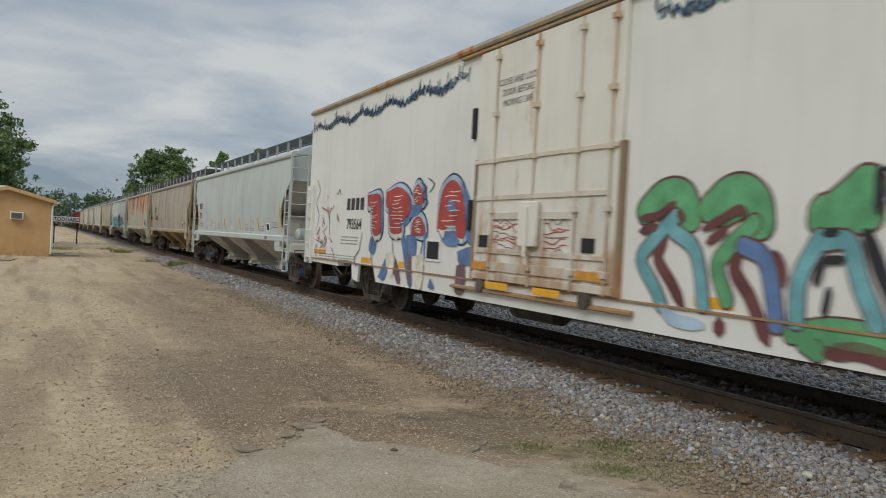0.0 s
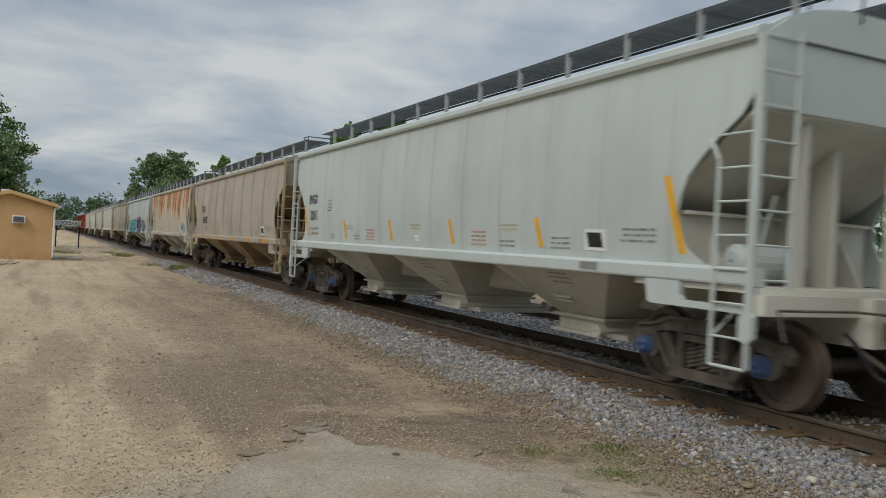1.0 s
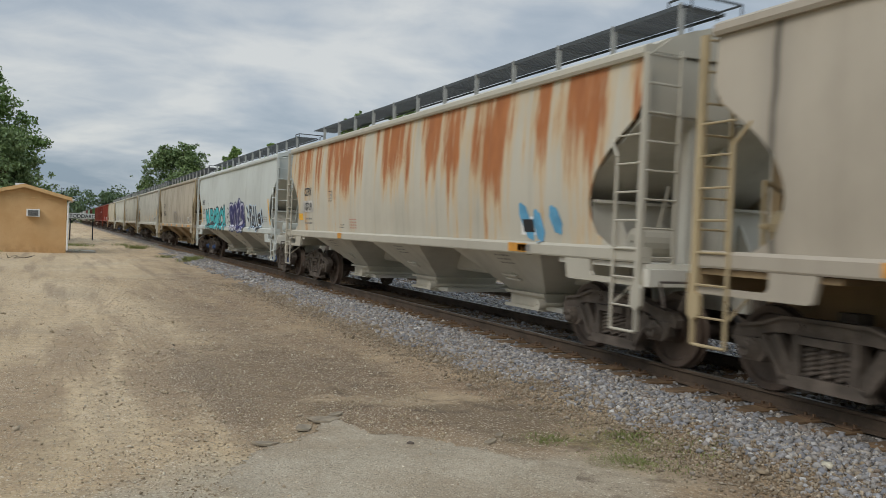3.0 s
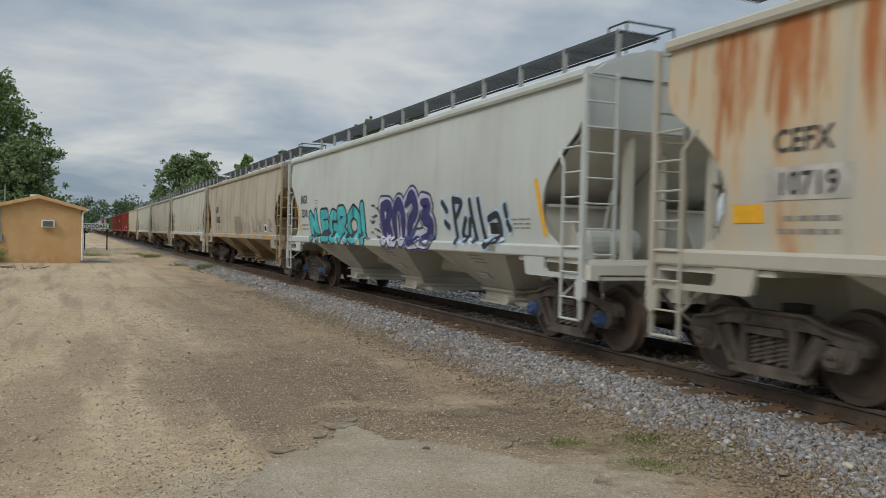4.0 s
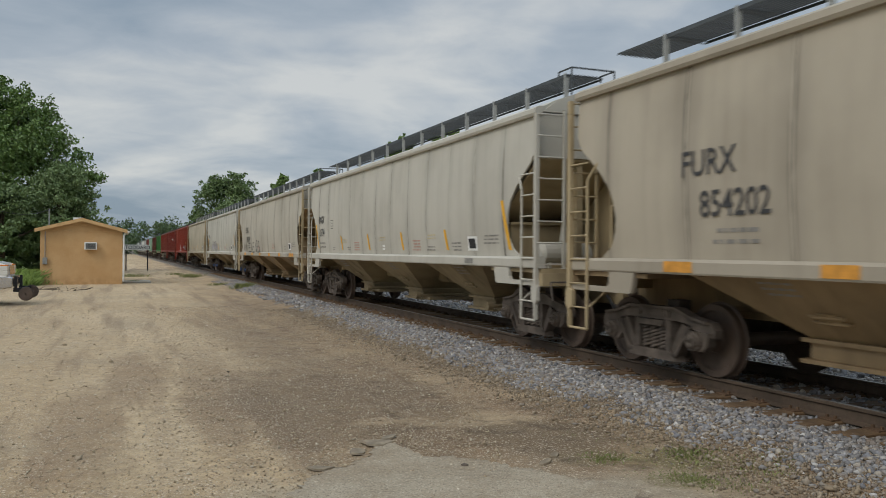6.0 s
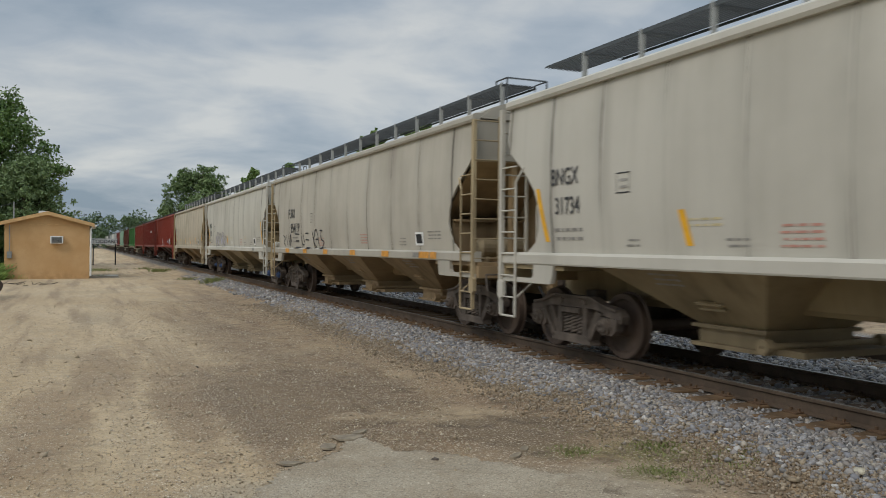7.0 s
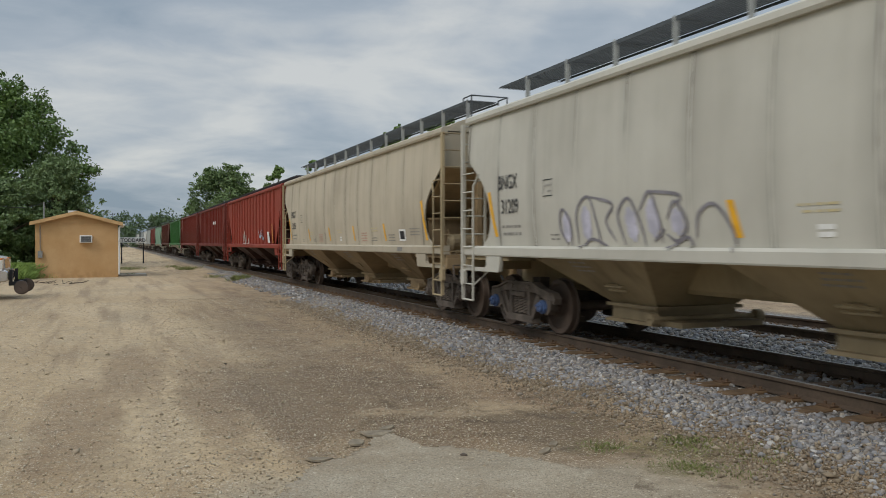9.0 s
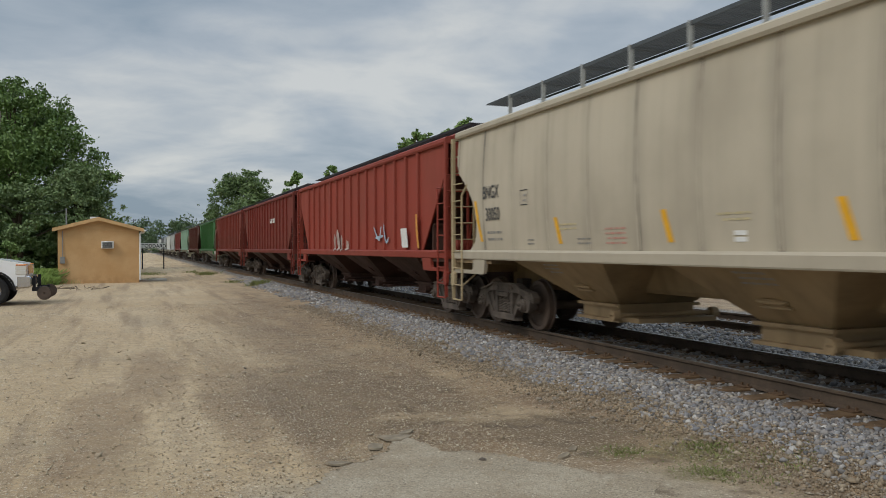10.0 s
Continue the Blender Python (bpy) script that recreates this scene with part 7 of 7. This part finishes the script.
def stone_mesh(name, pos, size, mat, rng, flat=0.7, small=False):
    """Many angular stones in one mesh."""
    t = (1 + 5 ** 0.5) / 2
    base = np.array([(-1, t, 0), (1, t, 0), (-1, -t, 0), (1, -t, 0), (0, -1, t), (0, 1, t), (0, -1, -t), (0, 1, -t), (t, 0, -1), (t, 0, 1), (-t, 0, -1), (-t, 0, 1)], float) / 1.9
    face = np.array([(0, 11, 5), (0, 5, 1), (0, 1, 7), (0, 7, 10), (0, 10, 11), (1, 5, 9), (5, 11, 4), (11, 10, 2), (10, 7, 6), (7, 1, 8), (3, 9, 4), (3, 4, 2), (3, 2, 6), (3, 6, 8), (3, 8, 9), (4, 9, 5), (2, 4, 11), (6, 2, 10), (8, 6, 7), (9, 8, 1)])
    if small:
        base = np.array([(1, 0, 0), (-1, 0, 0), (0, 1, 0), (0, -1, 0), (0, 0, 1), (0, 0, -1)], float)
        face = np.array([(0, 2, 4), (2, 1, 4), (1, 3, 4), (3, 0, 4), (2, 0, 5), (1, 2, 5), (3, 1, 5), (0, 3, 5)])
    n, nv = len(pos), len(base)
    sc = np.stack([rng.uniform(0.7, 1.3, n), rng.uniform(0.6, 1.1, n), rng.uniform(0.45, 0.9, n) * flat / 0.7], 1)
    V = base[None] * (1 + rng.normal(0, 0.3, (n, nv, 1))) * sc[:, None, :] * (np.asarray(size)[:, None, None] * 0.5)
    a, b = rng.uniform(0, 2 * np.pi, n), rng.normal(0, 0.35, n)
    ca, sa, cb, sb = np.cos(a), np.sin(a), np.cos(b), np.sin(b)
    x, y, z = V[..., 0], V[..., 1], V[..., 2]
    y, z = y * cb[:, None] - z * sb[:, None], y * sb[:, None] + z * cb[:, None]
    x, y = x * ca[:, None] - y * sa[:, None], x * sa[:, None] + y * ca[:, None]
    V = np.stack([x, y, z], -1) + np.asarray(pos)[:, None, :]
    F = (face[None] + nv * np.arange(n)[:, None, None]).reshape(-1, 3)
    return raw_mesh(name, V.reshape(-1, 3), F, mat)


def stone_material(name, stops):
    k = Nodes(name, 0.9)
    g = k.n("ShaderNodeNewGeometry")
    r = k.n("ShaderNodeValToRGB")
    e = r.color_ramp.elements
    e[0].position, e[0].color = 0.0, stops[0]
    e[1].position, e[1].color = 1.0, stops[-1]
    for i, s in enumerate(stops[1:-1]):
        e.new((i + 1) / (len(stops) - 1)).color = s
    k.link(g.outputs["Random Per Island"], r.inputs[0])
    n = k.noise(40, 3)
    k.bump(n, 0.4, 0.005)
    return k.done(k.mix(k.ramp(n, 0.35, 0.75, 0.0, 0.4), r.outputs[0], lin(104, 94, 82)))


M["ballast"] = stone_material("crushed_granite", [lin(90, 89, 89), lin(140, 138, 136), lin(124, 110, 96), lin(160, 160, 161), lin(102, 103, 106), lin(134, 135, 140), lin(170, 161, 147), lin(120, 116, 112), lin(194, 191, 186)])
M["pale_rock"] = plain("pale_limestone", lin(206, 198, 176), 0.9, 0, 0.3, 14, 0.5)
M["chunk"] = plain("broken_asphalt", lin(140, 127, 107), 0.95, 0, 0.35, 9, 0.6)
M["brownstone"] = stone_material("brown_stones", [lin(112, 96, 76), lin(142, 126, 103), lin(124, 110, 92), lin(168, 153, 130), lin(132, 124, 114)])
M["pebble"] = stone_material("lot_gravel", [lin(136, 118, 92), lin(172, 154, 126), lin(196, 180, 154), lin(140, 122, 98), lin(164, 146, 118), lin(214, 202, 180), lin(148, 134, 114)])


def ballast():
    rng = np.random.default_rng(70)
    P, Z = [], []

    def area(x0, x1, y0, y1, per, size, lift=0.0, soft=False):
        n = int((x1 - x0) * (y1 - y0) * per)
        x, y = rng.uniform(x0, x1, n), rng.uniform(y0, y1, n)
        if soft:          # thins out towards the dirt
            keep = rng.uniform(0, 1, n) < np.clip((x - x0 + 0.12 * np.sin(y * 2.1) + 0.1 * np.sin(y * 5.3)) / 0.6, 0.04, 1) ** 1.2
            x, y = x[keep], y[keep]
        s = size * np.clip(np.exp(rng.normal(0, 0.36, len(x))), 0.45, 1.9)
        P.append(np.stack([x, y, ground_height(x, y) + lift + s * 0.12], 1))
        Z.append(s)
    area(5.0, 6.40, 3.0, 12, 1000, 0.043, soft=True)
    area(5.0, 6.40, 12, 24, 560, 0.053, soft=True)
    area(5.0, 6.40, 24, 48, 170, 0.075, soft=True)
    area(6.40, 6.74, 3.0, 24, 90, 0.045)
    area(6.9, 8.25, 2.5, 16, 190, 0.062)
    area(8.4, 11.0, 3.0, 20, 200, 0.065)
    area(11.2, 14.0, 5.0, 24, 110, 0.075)
    area(8.4, 11.0, 20, 50, 60, 0.1)
    P, Z = np.concatenate(P), np.concatenate(Z)
    tagged(place("ballast", stone_mesh("ballast", P, Z, M["ballast"], rng)), "grey crushed stone ballast beside the rails", "ballast", kind="stuff")
    # loose gravel over the lot
    n = 120000
    y = 3.2 + 24 * rng.uniform(0, 1, n) ** 1.6
    x = rng.uniform(-0.75, 1.0, n) * (1.0 + 0.55 * y) * 0.62 + 0.4
    keep = (x < 4.7) & (x > -9)
    dens = 0.22 + 0.78 * np.clip((x + 0.2) / 2.6, 0, 1)
    keep &= rng.uniform(0, 1, n) < dens
    x, y = x[keep], y[keep]
    s = 0.0095 * np.exp(rng.normal(0, 0.45, len(x))) * (1 + y * 0.035)
    tagged(place("loose_gravel", stone_mesh("loose_gravel", np.stack([x, y, ground_height(x, y) + 0.003 + s * 0.1], 1), s, M["pebble"], rng, 0.7, True)), "loose tan gravel scattered over the dirt lot", "gravel", kind="stuff")
    n = 26000
    y = 3.0 + 22 * rng.uniform(0, 1, n) ** 1.4
    x = 5.2 + rng.normal(0, 0.36, n)
    keep = (x > 3.9) & (x < 6.0)
    x, y = x[keep], y[keep]
    s = 0.021 * np.exp(rng.normal(0, 0.4, len(x))) * (1 + y * 0.02)
    tagged(place("brown_gravel", stone_mesh("brown_gravel", np.stack([x, y, ground_height(x, y) + s * 0.2], 1), s, M["brownstone"], rng, 0.8, True)), "small brown stones at the foot of the ballast", "gravel", kind="stuff")
    # single larger stones
    for x, y, s, nm, mat, lab in ((5.55, 4.32, 0.11, "white_rock", "pale_rock", "pale rock lying at the foot of the ballast"), (2.78, 6.28, 0.06, "dark_stone", "bogie", "small dark stone on the worn asphalt"), (1.55, 12.3, 0.05, "dark_stone", "bogie", "small dark stone on the dirt"), (3.3, 10.4, 0.05, "dark_stone", "bogie", "small dark stone on the dirt")):
        z = float(ground_height(np.array(x), np.array(y))) + s * 0.22
        tagged(place(nm, stone_mesh(nm, [(0, 0, 0)], [s], M[mat], rng), None, None, "", pose(x, y, z)), lab, "stone")


ballast()


def slab_pieces():
    """Broken asphalt slabs along the crack."""
    rng = random.Random(9)
    for x, y, s in ((2.30, 7.22, 0.22), (2.05, 7.02, 0.16), (2.45, 7.35, 0.12), (1.60, 6.62, 0.14), (3.45, 6.05, 0.1), (3.62, 6.2, 0.08)):
        bm = bmesh.new()
        n = 8
        rr = [s * rng.uniform(0.6, 1.1) for _ in range(n)]
        o = [(rr[i] * math.cos(6.283 * i / n), 0.6 * rr[i] * math.sin(6.283 * i / n)) for i in range(n)]
        a = [bm.verts.new((u, v, 0.0)) for u, v in o]
        b = [bm.verts.new((u * 0.93, v * 0.93, 0.014)) for u, v in o]
        for i in range(n):
            bm.faces.new((a[i], a[(i + 1) % n], b[(i + 1) % n], b[i]))
        bm.faces.new(b)
        bm.faces.new(a[::-1])
        z = float(ground_height(np.array(x), np.array(y))) + 0.006
        tagged(place("asphalt_chunk", mesh_of("asphalt_chunk", bm, M["chunk"]), None, None, "", pose(x, y, z, rng.uniform(-6, 6), rng.uniform(-6, 6), rng.uniform(0, 90))), "flat broken grey asphalt chunk lying on the dirt", "asphalt", "broken asphalt")


slab_pieces()


def sleepers():
    rng = random.Random(12)
    bm = bmesh.new()
    box(bm, -1.30, 1.30, -0.115, 0.115, -0.02, 0.162)
    tie = mesh_of("sleeper", bm, M["tie"], False, 0.012)
    bm = bmesh.new()
    for s in (-1, 1):
        box(bm, s * 0.753 - 0.19, s * 0.753 - 0.072, -0.09, 0.09, 0.162, 0.176)
        box(bm, s * 0.753 + 0.072, s * 0.753 + 0.19, -0.09, 0.09, 0.162, 0.176)
        for d in (-0.10, 0.10):
            for e in (-0.05, 0.05):
                box(bm, s * 0.753 + d - 0.012, s * 0.753 + d + 0.012, e - 0.012, e + 0.012, 0.176, 0.205)
    plate = mesh_of("tie_plate", bm, M["plate"])
    for root, y0, n in ((track, 1.5, 120), (track_far, 4.0, 90)):
        for i in range(n):
            y = y0 + 0.5 * i + rng.uniform(-0.03, 0.03)
            t = place("sleeper", tie, root, None, "", pose(rng.uniform(-0.06, 0.06), y, rng.uniform(-0.006, 0.004), 0, 0, rng.uniform(-0.8, 0.8)))
            if i < 70:
                place("tie_plate", plate, root, None, "", pose(0, y, 0))


sleepers()


# ---- movement ----
V0, SLOW = 16.02, 0.0623       # metres per second at the start, and how fast it slows


def run(t):
    return V0 * t - 0.5 * SLOW * t * t


def motions():
    for car, c in CAR:
        walk(car, [(t, pose(TRACK_X, c - run(t), RAIL_Z)) for t in range(11)])
    for w, y in WHEELS:
        walk(w, [(k / FPS, pose(0, y, WHEEL_R, math.degrees(run(k / FPS) / WHEEL_R) % 360.0)) for k in range(301)])


motions()
